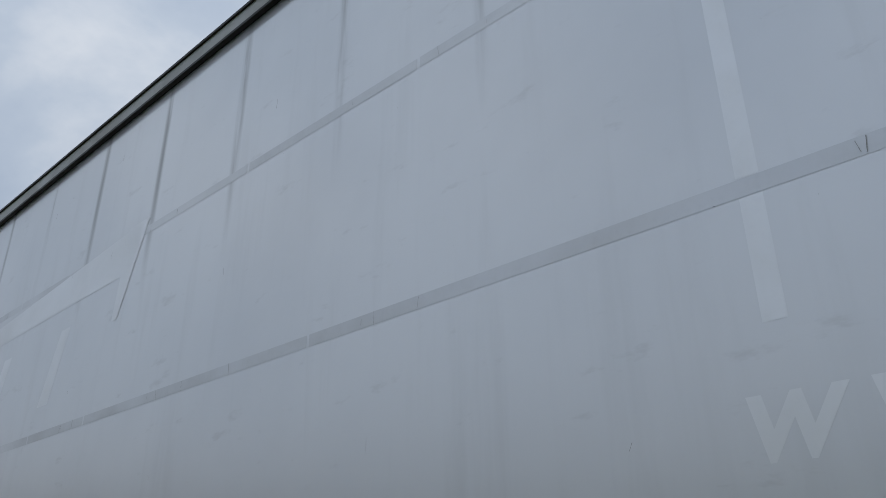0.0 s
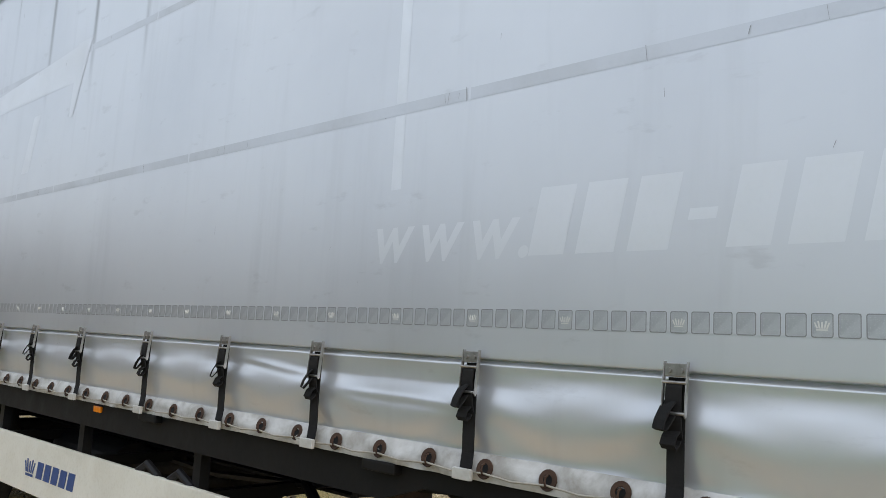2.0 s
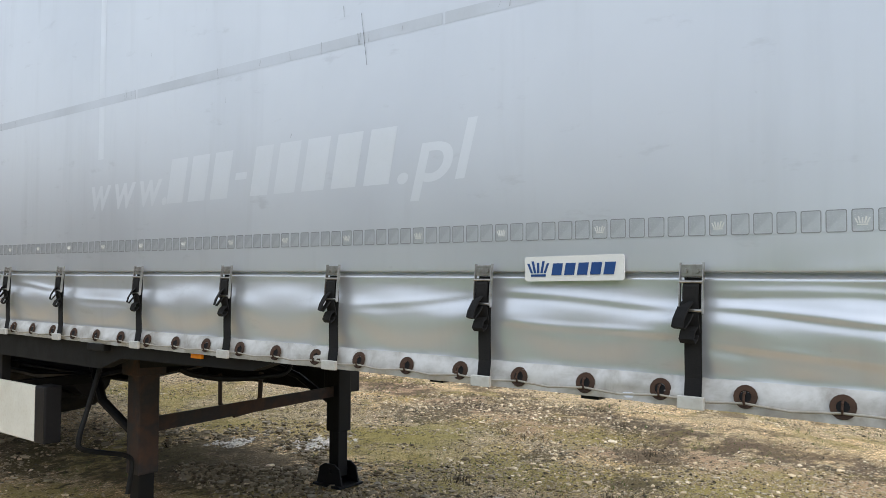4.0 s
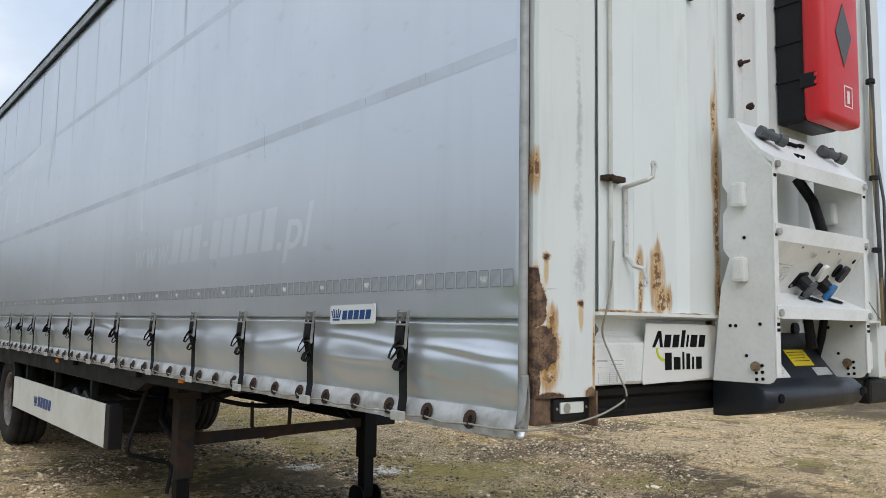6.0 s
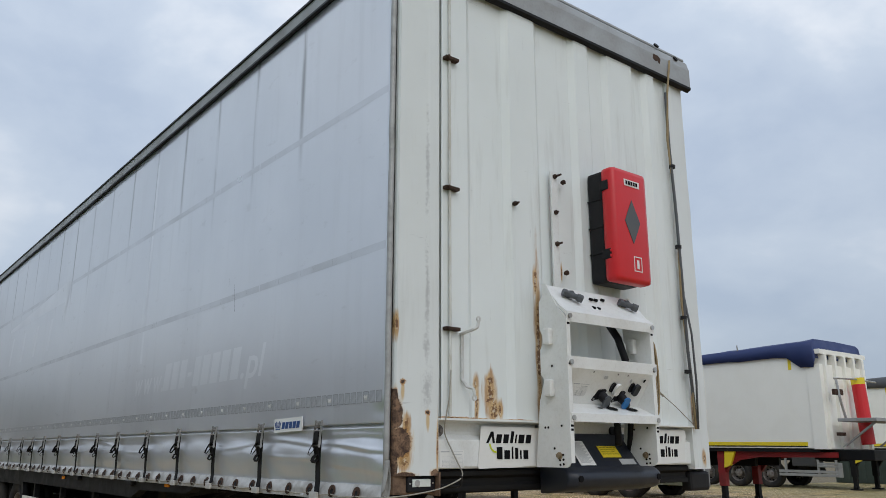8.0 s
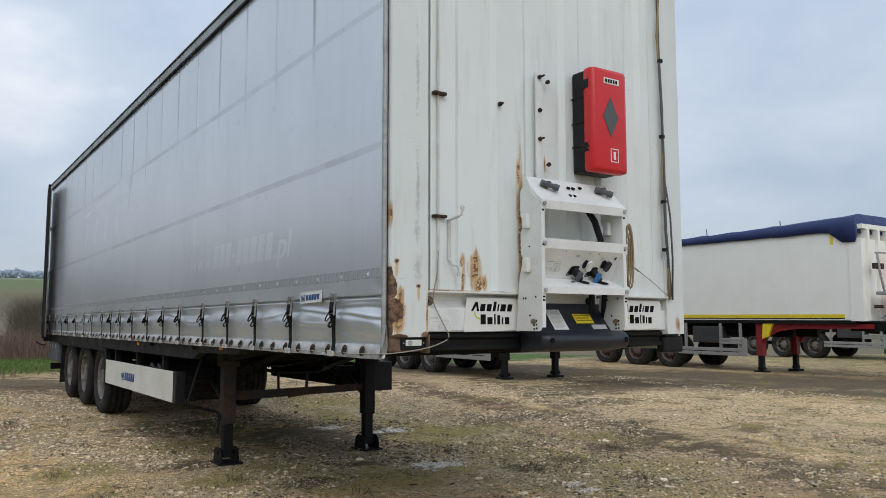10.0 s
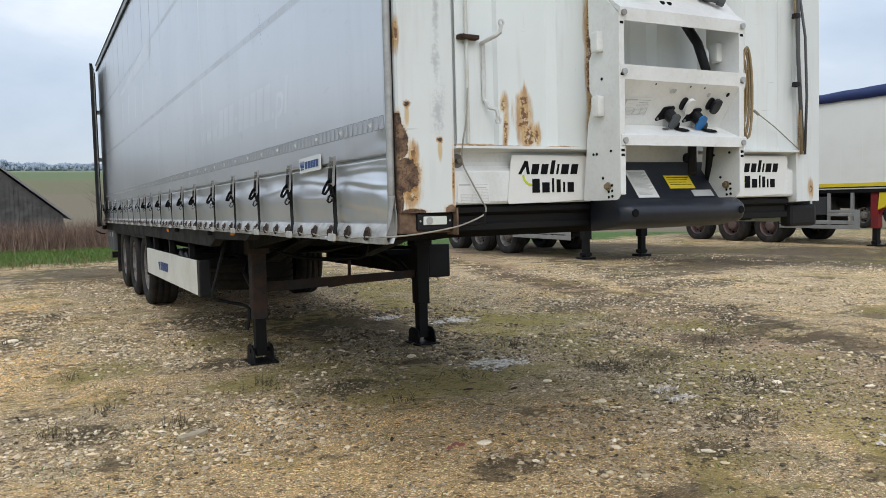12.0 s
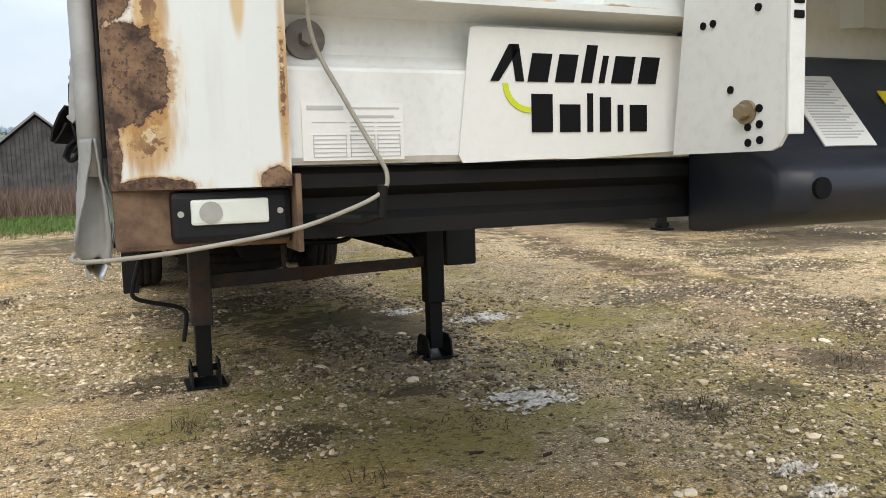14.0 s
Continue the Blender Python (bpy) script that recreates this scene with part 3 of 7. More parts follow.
def sheet(bm, outline, thick, frame_m):
    """A flat plate: outline of (u, v) points, pushed out by thick along w, placed by frame_m."""
    low = [bm.verts.new(frame_m @ Vector((u, v, 0))) for u, v in outline]
    top = [bm.verts.new(frame_m @ Vector((u, v, thick))) for u, v in outline]
    n = len(outline)
    bm.faces.new(low[::-1])
    bm.faces.new(top)
    for i in range(n):
        bm.faces.new((low[i], low[(i + 1) % n], top[(i + 1) % n], top[i]))
    return bm


def sweep(bm, profile, x0, x1, closed=False):
    """A profile of (y, z) points drawn out from x0 to x1."""
    a = [bm.verts.new((x0, y, z)) for y, z in profile]
    b = [bm.verts.new((x1, y, z)) for y, z in profile]
    n = len(profile)
    for i in range(n if closed else n - 1):
        j = (i + 1) % n
        bm.faces.new((a[i], a[j], b[j], b[i]))
    if closed:
        bm.faces.new(a[::-1])
        bm.faces.new(b)
    return bm


def ring(bm, centre, normal, r_out, r_in, thick, seg=14):
    c, w = Vector(centre), Vector(normal).normalized()
    u = w.orthogonal().normalized()
    v = w.cross(u)
    loops = []
    for r, h in ((r_in, 0), (r_out, 0), (r_out * 0.96, thick), (r_in * 1.06, thick)):
        loops.append([bm.verts.new(c + h * w + r * (math.cos(k * math.tau / seg) * u + math.sin(k * math.tau / seg) * v)) for k in range(seg)])
    for i in range(4):
        a, b = loops[i], loops[(i + 1) % 4]
        for k in range(seg):
            bm.faces.new((a[k], a[(k + 1) % seg], b[(k + 1) % seg], b[k]))
    return bm


def mesh_of(name, bm, material, smooth=False):
    bmesh.ops.recalc_face_normals(bm, faces=bm.faces[:])
    me = bpy.data.meshes.new(name)
    bm.to_mesh(me)
    bm.free()
    me.materials.append(M[material])
    if smooth:
        for p in me.polygons:
            p.use_smooth = True
    return me


def part(name, bm, material, parent, label="", smooth=False):
    ob = new(name, mesh_of(name, bm, material, smooth))
    ob.parent = parent
    return tagged(ob, label)


def part_copy(ob, parent, shift):
    """The same mesh once more as another part."""
    twin = new(ob.name.split(".")[0], ob.data)
    twin.parent = parent
    twin.location = shift
    if "label" in ob.keys():
        tagged(twin, ob["label"])
    return twin


def thing(name, label, category, group="", kind=""):
    return tagged(new(name), label, category, group, kind)


def lettering(text, size, shear=0.0, width=1.0):
    """Flat letters as a bmesh in the plane (u, v), with their width."""
    cu = bpy.data.curves.new("letters", "FONT")
    cu.body, cu.size, cu.shear, cu.space_character = text, size, shear, width
    cu.offset = size * 0.012
    ob = new("letters", cu)
    bpy.context.view_layer.update()
    me = bpy.data.meshes.new_from_object(ob.evaluated_get(bpy.context.evaluated_depsgraph_get()))
    bpy.data.objects.remove(ob)
    bm = bmesh.new()
    bm.from_mesh(me)
    bpy.data.meshes.remove(me)
    return bm


def bar_word(bm, frame_m, u, v, heights, letter, gap, slant, thick=0.0015):
    """A word as plain slanted bars: one per letter, (low, high, width factor)."""
    for lo, hi, k in heights:
        w = letter * k
        sheet(bm, [(u + lo * slant, v + lo), (u + w + lo * slant, v + lo), (u + w + hi * slant, v + hi), (u + hi * slant, v + hi)], thick, frame_m)
        u += w + gap
    return u


# ---- ground ----
def ground_z(x, y):
    d = math.hypot(x - 2.0, y - 2.0)
    z = 0.085 * min(1.0, max(0.0, (y - 5.0) / 4.0)) * (1.0 if x < 6 else max(0.0, 1 - (x - 6) / 3))
    z += 0.035 * (noise.noise(Vector((x * 0.35, y * 0.35, 3.1)))) * min(1.0, d / 6)
    z += 0.012 * noise.noise(Vector((x * 1.7, y * 1.7, 8.4))) + 0.008 * noise.noise(Vector((x * 4.3, y * 4.3, 2.7)))
    if -12 < x < 30 and -12 < y < 26:
        lane = x + 0.25 * y + 1.3
        z -= 0.035 * math.exp(-((lane - 7.0) / 0.35) ** 2) + 0.03 * math.exp(-((lane - 9.0) / 0.4) ** 2)
    if d > 26:
        z -= 1.3 * min(1.0, (d - 26) / 16) * min(1.0, max(0.0, (y - 14.0) / 10.0))
    if d > 60:
        z += min(d - 60, 1450) * 0.048 * min(1.0, (d - 60) / 300) * max(0.0, min(1.0, 1.25 * y / d))
    return z


def grid_steps(near_lo, near_hi, step, far):
    out = [near_lo + step * i for i in range(int((near_hi - near_lo) / step) + 1)]
    s, a, b = step, near_lo, near_hi
    left, right = [], []
    while a > -far or b < far:
        s *= 1.10
        a, b = a - s, b + s
        left.append(a)
        right.append(b)
    return left[::-1] + out + right


def build_ground():
    xs, ys = grid_steps(-6.0, 14.0, 0.12, 2600), grid_steps(-4.0, 16.0, 0.12, 2600)
    verts = [(x, y, ground_z(x, y)) for y in ys for x in xs]
    n = len(xs)
    faces = [(j * n + i, j * n + i + 1, (j + 1) * n + i + 1, (j + 1) * n + i) for j in range(len(ys) - 1) for i in range(n - 1)]
    me = bpy.data.meshes.new("ground")
    me.from_pydata(verts, [], faces)
    me.materials.append(M["ground"])
    for p in me.polygons:
        p.use_smooth = True
    tagged(new("ground", me), "uneven gravel and dirt yard with grass behind", "ground", kind="structure")


build_ground()

# ---- the curtain-side trailer ----
trailer = thing("curtain_trailer", "silver curtain-side semi-trailer with a rusty white front wall", "trailer")
trailer.rotation_euler = (radians(-0.45), 0, 0)

BUCKLES = [0.612, 1.29, 1.975, 2.612, 3.285, 4.035, 4.655, 5.328, 6.065, 6.72, 7.29, 7.87, 8.62, 9.26, 10.0, 10.84, 11.46, 12.2, 12.95]
SLOPE = [(1.235, 0.32), (1.29, 0.26), (1.314, 0.10), (1.330, -0.18), (1.352, -0.23), (1.385, -0.16), (1.415, -0.07), (1.445, 0.02), (1.475, 0.12), (1.500, 0.20), (1.52, 0.16), (1.543, 0.05), (1.560, -0.10), (1.576, -0.20), (1.5785, 1.5), (1.591, 1.5), (1.594, -0.35), (1.5950, -6.5), (1.5985, -6.5), (1.5995, -0.05), (1.612, 0.0), (1.66, -0.01), (1.72, 0.0)]
LOW = [(1.72, 0.0)]
for (za, sa), (zb, sb) in zip(SLOPE[-2::-1], SLOPE[:0:-1]):
    for i in range(1, 7):
        k = i / 6
        LOW.append((zb + (za - zb) * k, LOW[-1][1] - (sb + (sa - sb) * (k - 1 / 12)) * (zb - za) / 6))
LOW.reverse()


def low_profile(z):
    for (z0, x0), (z1, x1) in zip(LOW, LOW[1:]):
        if z <= z1:
            return x0 + (x1 - x0) * max(0.0, (z - z0) / (z1 - z0))
    return 0.0


FOLDS = [(1.27, 1.535, 0.64, 1.500, 0.0040), (1.27, 1.445, 0.64, 1.420, 0.0035), (0.60, 1.505, 0.02, 1.470, 0.0070), (0.60, 1.550, 0.02, 1.540, 0.0035), (0.60, 1.415, 0.08, 1.365, 0.0040), (1.95, 1.470, 1.31, 1.520, 0.0025), (4.6, 1.530, 4.08, 1.500, 0.003), (3.9, 1.46, 3.35, 1.44, 0.003)]


def curtain_x(y, z):
    """How far the tarpaulin lies from the plane of the trailer's side."""
    if z > 1.72:
        return 0.0
    near = min(abs(y - b) for b in BUCKLES)
    pull = math.exp(-((near / 0.05) ** 2))
    calm = min(1.0, near / 0.24)
    k = max(0.0, min(1.0, (1.72 - z) / 0.06))
    low = max(0.0, min(1.0, (1.59 - z) / 0.08))
    shift = 0.020 * noise.noise(Vector((3.0, y * 0.8, 0.5))) + 0.008 * noise.noise(Vector((3.0, y * 2.6, 1.5)))
    x = low_profile(z + shift * low * max(0.0, min(1.0, (z - 1.30) / 0.08)))
    x *= 0.88 + 0.12 * calm + 0.08 * noise.noise(Vector((4.0, y * 1.0, z * 1.5)))
    x += 0.005 * pull * low
    # creases that run out from the buckles, and one dent here and there
    away = math.exp(-near / 0.16) * (1 - pull)
    x += low * 0.005 * away * math.sin((z - 1.60) * (62 - 90 * near))
    dent = max(0.0, noise.noise(Vector((8.0, y * 1.5, z * 5.0))) - 0.12)
    x += low * 0.010 * dent * max(0.0, min(1.0, (z - 1.30) / 0.08))
    # sharp folds drawn out along the front bays
    for ya, za, yb, zb, a in FOLDS:
        if yb < y < ya:
            u = (ya - y) / (ya - yb)
            d = z - za - (zb - za) * u - 0.004 * math.sin(9 * y + 40 * za)
            x -= 0.6 * a * math.exp(-((d / 0.010) ** 2)) * min(1.0, 6 * u, 6 * (1 - u)) - 0.4 * a * math.exp(-(((d + 0.020) / 0.012) ** 2))
    if y < 0.62:
        f = (1 - y / 0.62) * max(0.0, min(1.0, (1.66 - z) / 0.05))
        x += 0.016 * f * noise.noise(Vector((7.0, y * 4.5, z * 8))) + 0.008 * f * noise.noise(Vector((2.0, y * 11.0 + z * 6.0, z * 7)))
        x += low * f * (0.008 * abs(math.sin(16 * (z - 0.55 * y))) - 0.005)
        x += 0.022 * k * max(0.0, 1 - y / 0.14)
    return x * k


def build_curtain():
    ys = [0.03 + 0.04 * i for i in range(int(5.0 / 0.04))] + [5.03 + 0.08 * i for i in range(int(8.55 / 0.08) + 1)]
    zs = [1.235 + 0.0055 * i for i in range(62)] + [1.576, 1.5785, 1.581, 1.584, 1.5875, 1.591, 1.594] + [1.5955 + 0.0008 * i for i in range(6)] + [1.601, 1.604, 1.612, 1.622] + [1.635 + 0.02 * i for i in range(5)] + [1.74 + 0.07 * i for i in range(34)] + [4.135]
    verts = [(curtain_x(y, z), y, z) for z in zs for y in ys]
    n = len(ys)
    faces = [(j * n + i, j * n + i + 1, (j + 1) * n + i + 1, (j + 1) * n + i) for j in range(len(zs) - 1) for i in range(n - 1)]
    me = bpy.data.meshes.new("side_curtain")
    me.from_pydata(verts, [], faces)
    me.materials.append(M["tarp"])
    for p in me.polygons:
        p.use_smooth = True
    ob = new("side_curtain", me)
    ob.parent = trailer
    thick = ob.modifiers.new("thickness", "SOLIDIFY")
    thick.thickness, thick.offset = 0.003, 0
    return tagged(ob, "taut silver-grey tarpaulin side curtain, creased at the bottom")


curtain = build_curtain()

# the bottom hem, its eyelets and the cord through them
bm = bmesh.new()
hy = [0.05 + 0.022 * i for i in range(612)]
lo, hi = [], []
for y in hy:
    w = 0.008 * noise.noise(Vector((2.0, y * 3.0, 0.0)))
    lo.append((curtain_x(y, 1.236) - 0.008 + w, y, 1.232 + 0.006 * noise.noise(Vector((9.0, y * 1.6, 0)))))
    hi.append((curtain_x(y, 1.312) - 0.005, y, 1.312))
rows = []
for k in (0.0, 0.25, 0.5, 0.75, 1.0):
    bulge = -0.010 * math.sin(math.pi * k)
    rows.append([bm.verts.new((a[0] + (b[0] - a[0]) * k + bulge * (1 + 1.5 * noise.noise(Vector((a[1] * 7.0, k * 2.0, 4.0)))) + 0.010 * noise.noise(Vector((a[1] * 13.0, k * 3.0, 6.0))), a[1], a[2] + (b[2] - a[2]) * k)) for a, b in zip(lo, hi)])
for a, b in zip(rows, rows[1:]):
    for i in range(len(hy) - 1):
        bm.faces.new((a[i], a[i + 1], b[i + 1], b[i]))
hem = part("curtain_hem", bm, "hem", trailer, "pale crumpled hem with eyelets", True)
bm = bmesh.new()
ring(bm, (0, 0, 0), (-1, 0, 0.25), 0.031, 0.015, 0.0035, 16)
eye = part("eyelet", bm, "rust", hem, "rusted steel eyelet")
# black disc, its colour stands in for the shade inside the eyelet
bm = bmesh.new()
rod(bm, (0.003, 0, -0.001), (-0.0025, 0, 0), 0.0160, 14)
hole = part("eyelet_hole_disc", bm, "chassis", hem, "black disc standing for the eyelet's dark hole")
bm = bmesh.new()
pipe(bm, [(0.002, 0, 0.014), (-0.009, 0, 0.010), (-0.013, 0, -0.004), (-0.009, 0, -0.016), (0.002, 0, -0.020)], 0.0034, 6)
staple = part("lashing_ring", bm, "rust", hem, "dull rusted lashing ring")
EYELETS = [0.25 + 0.2285 * i for i in range(58)]
eye.location = hole.location = staple.location = (curtain_x(EYELETS[0], 1.272) - 0.022, EYELETS[0], 1.272)
for y in EYELETS[1:]:
    x = curtain_x(y, 1.272) - 0.022
    part_copy(eye, hem, (x, y, 1.272 + random.uniform(-0.004, 0.004)))
    part_copy(staple, hem, (x - 0.004, y, 1.272))
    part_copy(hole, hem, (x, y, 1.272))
line = [(curtain_x(0.25 + 0.11425 * i, 1.262) - 0.026 - 0.010 * math.sin(i * 1.57) ** 2, 0.25 + 0.11425 * i, 1.258 - (0.007 if i % 2 else 0.0)) for i in range(116)]


def smooth(pts, n=4):
    """More points along the same way, without kinks."""
    pts = [Vector(p) for p in pts]
    out = []
    for i in range(len(pts) - 1):
        p0, p1, p2, p3 = pts[max(i - 1, 0)], pts[i], pts[i + 1], pts[min(i + 2, len(pts) - 1)]
        for k in range(n):
            s = k / n
            out.append(0.5 * (2 * p1 + (p2 - p0) * s + (2 * p0 - 5 * p1 + 4 * p2 - p3) * s * s + (3 * p1 - p0 - 3 * p2 + p3) * s ** 3))
    return out + [pts[-1]]


CORD = [(0.305, -0.075, 1.85), (0.297, -0.072, 1.72), (0.285, -0.062, 1.63), (0.297, -0.034, 1.555), (0.335, -0.036, 1.48), (0.378, -0.045, 1.40), (0.392, -0.052, 1.368), (0.382, -0.056, 1.342), (0.33, -0.053, 1.318), (0.25, -0.048, 1.294), (0.13, -0.038, 1.276), (0.05, -0.028, 1.268), (-0.008, -0.004, 1.264), (-0.028, 0.05, 1.262), (-0.032, 0.15, 1.258)]
bm = bmesh.new()
pipe(bm, smooth(CORD) + line, 0.0034, 6)
part("customs_cord", bm, "cord", trailer, "grey plastic-coated steel cord", True)

# the curtain's folded front corner: an open curl that widens downwards
bm = bmesh.new()
rows = []
for i in range(25):
    k = i / 24                       # downwards
    z = 1.425 - 0.160 * k
    r = 0.013 + 0.007 * k ** 1.2
    cx, cy = 0.004 - 0.006 * k, 0.028 - 0.010 * k
    gap = 8 + 82 * k
    row = []
    for j in range(25):
        a = math.radians(-70 + gap + (360 - 2 * gap) * j / 24)
        rr = r * (1.0 + 0.12 * math.sin(2 * a + 3 * k) * k) * (1.25 if j in (0, 24) else 1.0)
        sag = -0.018 * k * math.cos(a) + 0.012 * k * math.sin(2 * a)
        row.append(bm.verts.new((cx + rr * math.cos(a) + 0.002 * noise.noise(Vector((a * 2, k * 9, 2))), cy + rr * 1.15 * math.sin(a), z + sag * k + 0.003 * noise.noise(Vector((a * 3, k * 4, 5))))))
    rows.append(row)
for a, b in zip(rows, rows[1:]):
    for i in range(24):
        bm.faces.new((a[i], a[i + 1], b[i + 1], b[i]))
flap = part("corner_flap", bm, "flap_tarp", trailer, "curled tarpaulin corner", True)
solid = flap.modifiers.new("thickness", "SOLIDIFY")
solid.thickness = 0.003

# tension straps with over-centre buckles
S = Matrix(((0, 0, -1, 0), (-1, 0, 0, 0), (0, 1, 0, 0), (0, 0, 0, 1)))  # (u, v, out) seen from the side of the yard


def side_m(y, z, x):
    return Matrix.Translation((x, y, z)) @ S


bm = bmesh.new()
pts = [(-0.008, 1.60), (-0.010, 1.52), (-0.012, 1.46), (-0.012, 1.40), (-0.010, 1.33), (-0.018, 1.272)]
for (xa, za), (xb, zb) in zip(pts, pts[1:]):
    q = [bm.verts.new((xa - 0.012, -0.0235, za)), bm.verts.new((xa - 0.012, 0.0235, za)), bm.verts.new((xb - 0.012, 0.0235, zb)), bm.verts.new((xb - 0.012, -0.0235, zb))]
    bm.faces.new(q)
bmesh.ops.remove_doubles(bm, verts=bm.verts[:], dist=0.0005)
bmesh.ops.solidify(bm, geom=bm.faces[:], thickness=0.003)
strap = part("tension_strap", bm, "strap", trailer, "black webbing strap with steel buckle")
bm = bmesh.new()
for s in (-1, 1):
    sheet(bm, [(-0.020, 0.018), (-0.031, 0.018), (-0.040, -0.060), (-0.044, -0.115), (-0.038, -0.122), (-0.032, -0.115), (-0.027, -0.050)], 0.003, Matrix.Translation((0, 0.031 * s - 0.0015, 1.622)) @ Matrix(((1, 0, 0, 0), (0, 0, 1, 0), (0, 1, 0, 0), (0, 0, 0, 1))))
    rod(bm, (-0.028, 0.016 * s, 1.618), (-0.036, 0.016 * s, 1.618), 0.0065, 8)
box(bm, -0.030, -0.024, -0.030, 0.030, 1.602, 1.636, 0.002)
for z in (1.588, 1.512):
    rod(bm, (-0.036 - 0.1 * (1.588 - z), -0.032, z), (-0.036 - 0.1 * (1.588 - z), 0.032, z), 0.0042, 8)
buckle = part("buckle", bm, "buckle_steel", strap, "worn steel over-centre buckle")


def ribbon(bm, pts, width, y0=0.0, thick=0.0028):
    """A strap of webbing along (x, z) points."""
    rings = []
    for i, (x, z) in enumerate(pts):
        (xa, za), (xb, zb) = pts[max(i - 1, 0)], pts[min(i + 1, len(pts) - 1)]
        l = math.hypot(xb - xa, zb - za)
        nx, nz = -(zb - za) / l * thick / 2, (xb - xa) / l * thick / 2
        rings.append([bm.verts.new((x + s * nx, y0 + w * width / 2, z + s * nz)) for w, s in ((-1, -1), (1, -1), (1, 1), (-1, 1))])
    for a, b in zip(rings, rings[1:]):
        for k in range(4):
            bm.faces.new((a[k], a[(k + 1) % 4], b[(k + 1) % 4], b[k]))
    bm.faces.new(rings[0][::-1])
    bm.faces.new(rings[-1])


bm = bmesh.new()
ribbon(bm, [(-0.031, 1.592), (-0.039, 1.575), (-0.041, 1.545), (-0.040, 1.500), (-0.034, 1.470), (-0.028, 1.452)], 0.043, thick=0.004)
ply = part("strap_ply", bm, "strap", strap, "second ply of webbing through the buckle")
bm = bmesh.new()
ribbon(bm, [(-0.042, 1.535), (-0.056, 1.520), (-0.072, 1.490), (-0.078, 1.468), (-0.070, 1.464), (-0.054, 1.484), (-0.043, 1.502)], 0.046, 0.006, 0.004)
bm.transform(Matrix.Translation((-0.036, 0, 0)) @ pose(0, 0, 0, 0, 0, -30) @ Matrix.Translation((0.036, 0, 0)))
tail = part("strap_tail", bm, "strap", strap, "folded black strap end")
bm = bmesh.new()
ribbon(bm, [(-0.034, 1.468), (-0.048, 1.456), (-0.056, 1.436), (-0.048, 1.426), (-0.036, 1.434), (-0.030, 1.446)], 0.044, 0.002, 0.004)
bm.transform(Matrix.Translation((-0.030, 0, 0)) @ pose(0, 0, 0, 0, 0, -10) @ Matrix.Translation((0.030, 0, 0)))
loop = part("strap_loop", bm, "strap", strap)
bm = bmesh.new()
box(bm, -0.050, -0.035, -0.036, 0.036, 1.250, 1.284, 0.003)
clip = part("strap_hook", bm, "hook_white", strap, "flat steel hook over the rave")
strap.location = (0, BUCKLES[0], -0.018)
for i, y in enumerate(BUCKLES[1:]):
    twin = part_copy(strap, trailer, (0, y, -0.018))
    for o in (buckle, ply, tail, loop, clip):
        o2 = part_copy(o, twin, (0, 0, 0))
        if o is tail:
            a = random.uniform(-0.35, 0.35)
            o2.rotation_euler = (0, 0, a)
            o2.location = (0.036 * (math.cos(a) - 1), 0.036 * math.sin(a), random.uniform(-0.010, 0.006))

# printed reflective squares in a row, a crown on each sixth
def round_rect(a, b, r, n=4):
    return [(sx * (a - r) + r * math.cos(w), sy * (b - r) + r * math.sin(w)) for sx, sy, w0 in ((1, 1, 0), (-1, 1, 90), (-1, -1, 180), (1, -1, 270)) for w in [radians(w0 + 90 * k / n) for k in range(n + 1)]]


bm = bmesh.new()
sheet(bm, round_rect(0.0235, 0.0275, 0.005), 0.0008, S)
tile = part("reflective_square", bm, "tile", curtain)
bm = bmesh.new()
a = [bm.verts.new(S @ Vector((u, v, 0.0012))) for u, v in round_rect(0.0218, 0.0258, 0.004)]
b = [bm.verts.new(S @ Vector((u, v, 0.0012))) for u, v in round_rect(0.0240, 0.0280, 0.0052)]
for k in range(len(a)):
    bm.faces.new((a[k], b[k], b[(k + 1) % len(a)], a[(k + 1) % len(a)]))
rimmed = part("square_outline", bm, "tile_rim", curtain)
CROWN = [(-0.015, -0.011), (0.015, -0.011), (0.015, -0.015), (-0.015, -0.015)]


def crown(bm, m, s=1.0, thick=0.0012):
    """A plain crown shape: base bar and five short prongs."""
    sheet(bm, [(u * s, v * s) for u, v in CROWN], thick, m)
    for u, top, lean in ((-0.016, 0.008, -0.004), (-0.008, 0.012, -0.003), (0.0, 0.009, 0.0), (0.008, 0.012, 0.003), (0.016, 0.008, 0.004)):
        sheet(bm, [((u * 0.8 - 0.0022) * s, -0.009 * s), ((u * 0.8 + 0.0022) * s, -0.009 * s), ((u + lean + 0.0022) * s, top * s), ((u + lean - 0.0022) * s, top * s)], thick, m)
    return bm


bm = bmesh.new()
crown(bm, S, 0.80)
crown_part = part("crown_mark", bm, "white", curtain, "white crown print")
TILE_Z = 1.722
first = True
for i in range(-2, 226):
    y = 0.205 + 0.05747 * i
    if y < 0.06 or y > 13.0:
        continue
    x = curtain_x(y, TILE_Z) - 0.0019
    if first:
        tile.location = rimmed.location = (x, y, TILE_Z)
        first = False
    else:
        part_copy(tile, curtain, (x, y, TILE_Z))
        if i < 110:
            part_copy(rimmed, curtain, (x, y, TILE_Z))
    if i % 6 == 0:
        if i == 0:
            crown_part.location = (x - 0.002, y, TILE_Z)
        else:
            part_copy(crown_part, curtain, (x - 0.002, y, TILE_Z))

# welded seams in the tarpaulin and faint traces of old lettering
def flat(bm, outline, m):
    bm.faces.new([bm.verts.new(m @ Vector((u, v, 0))) for u, v in outline])


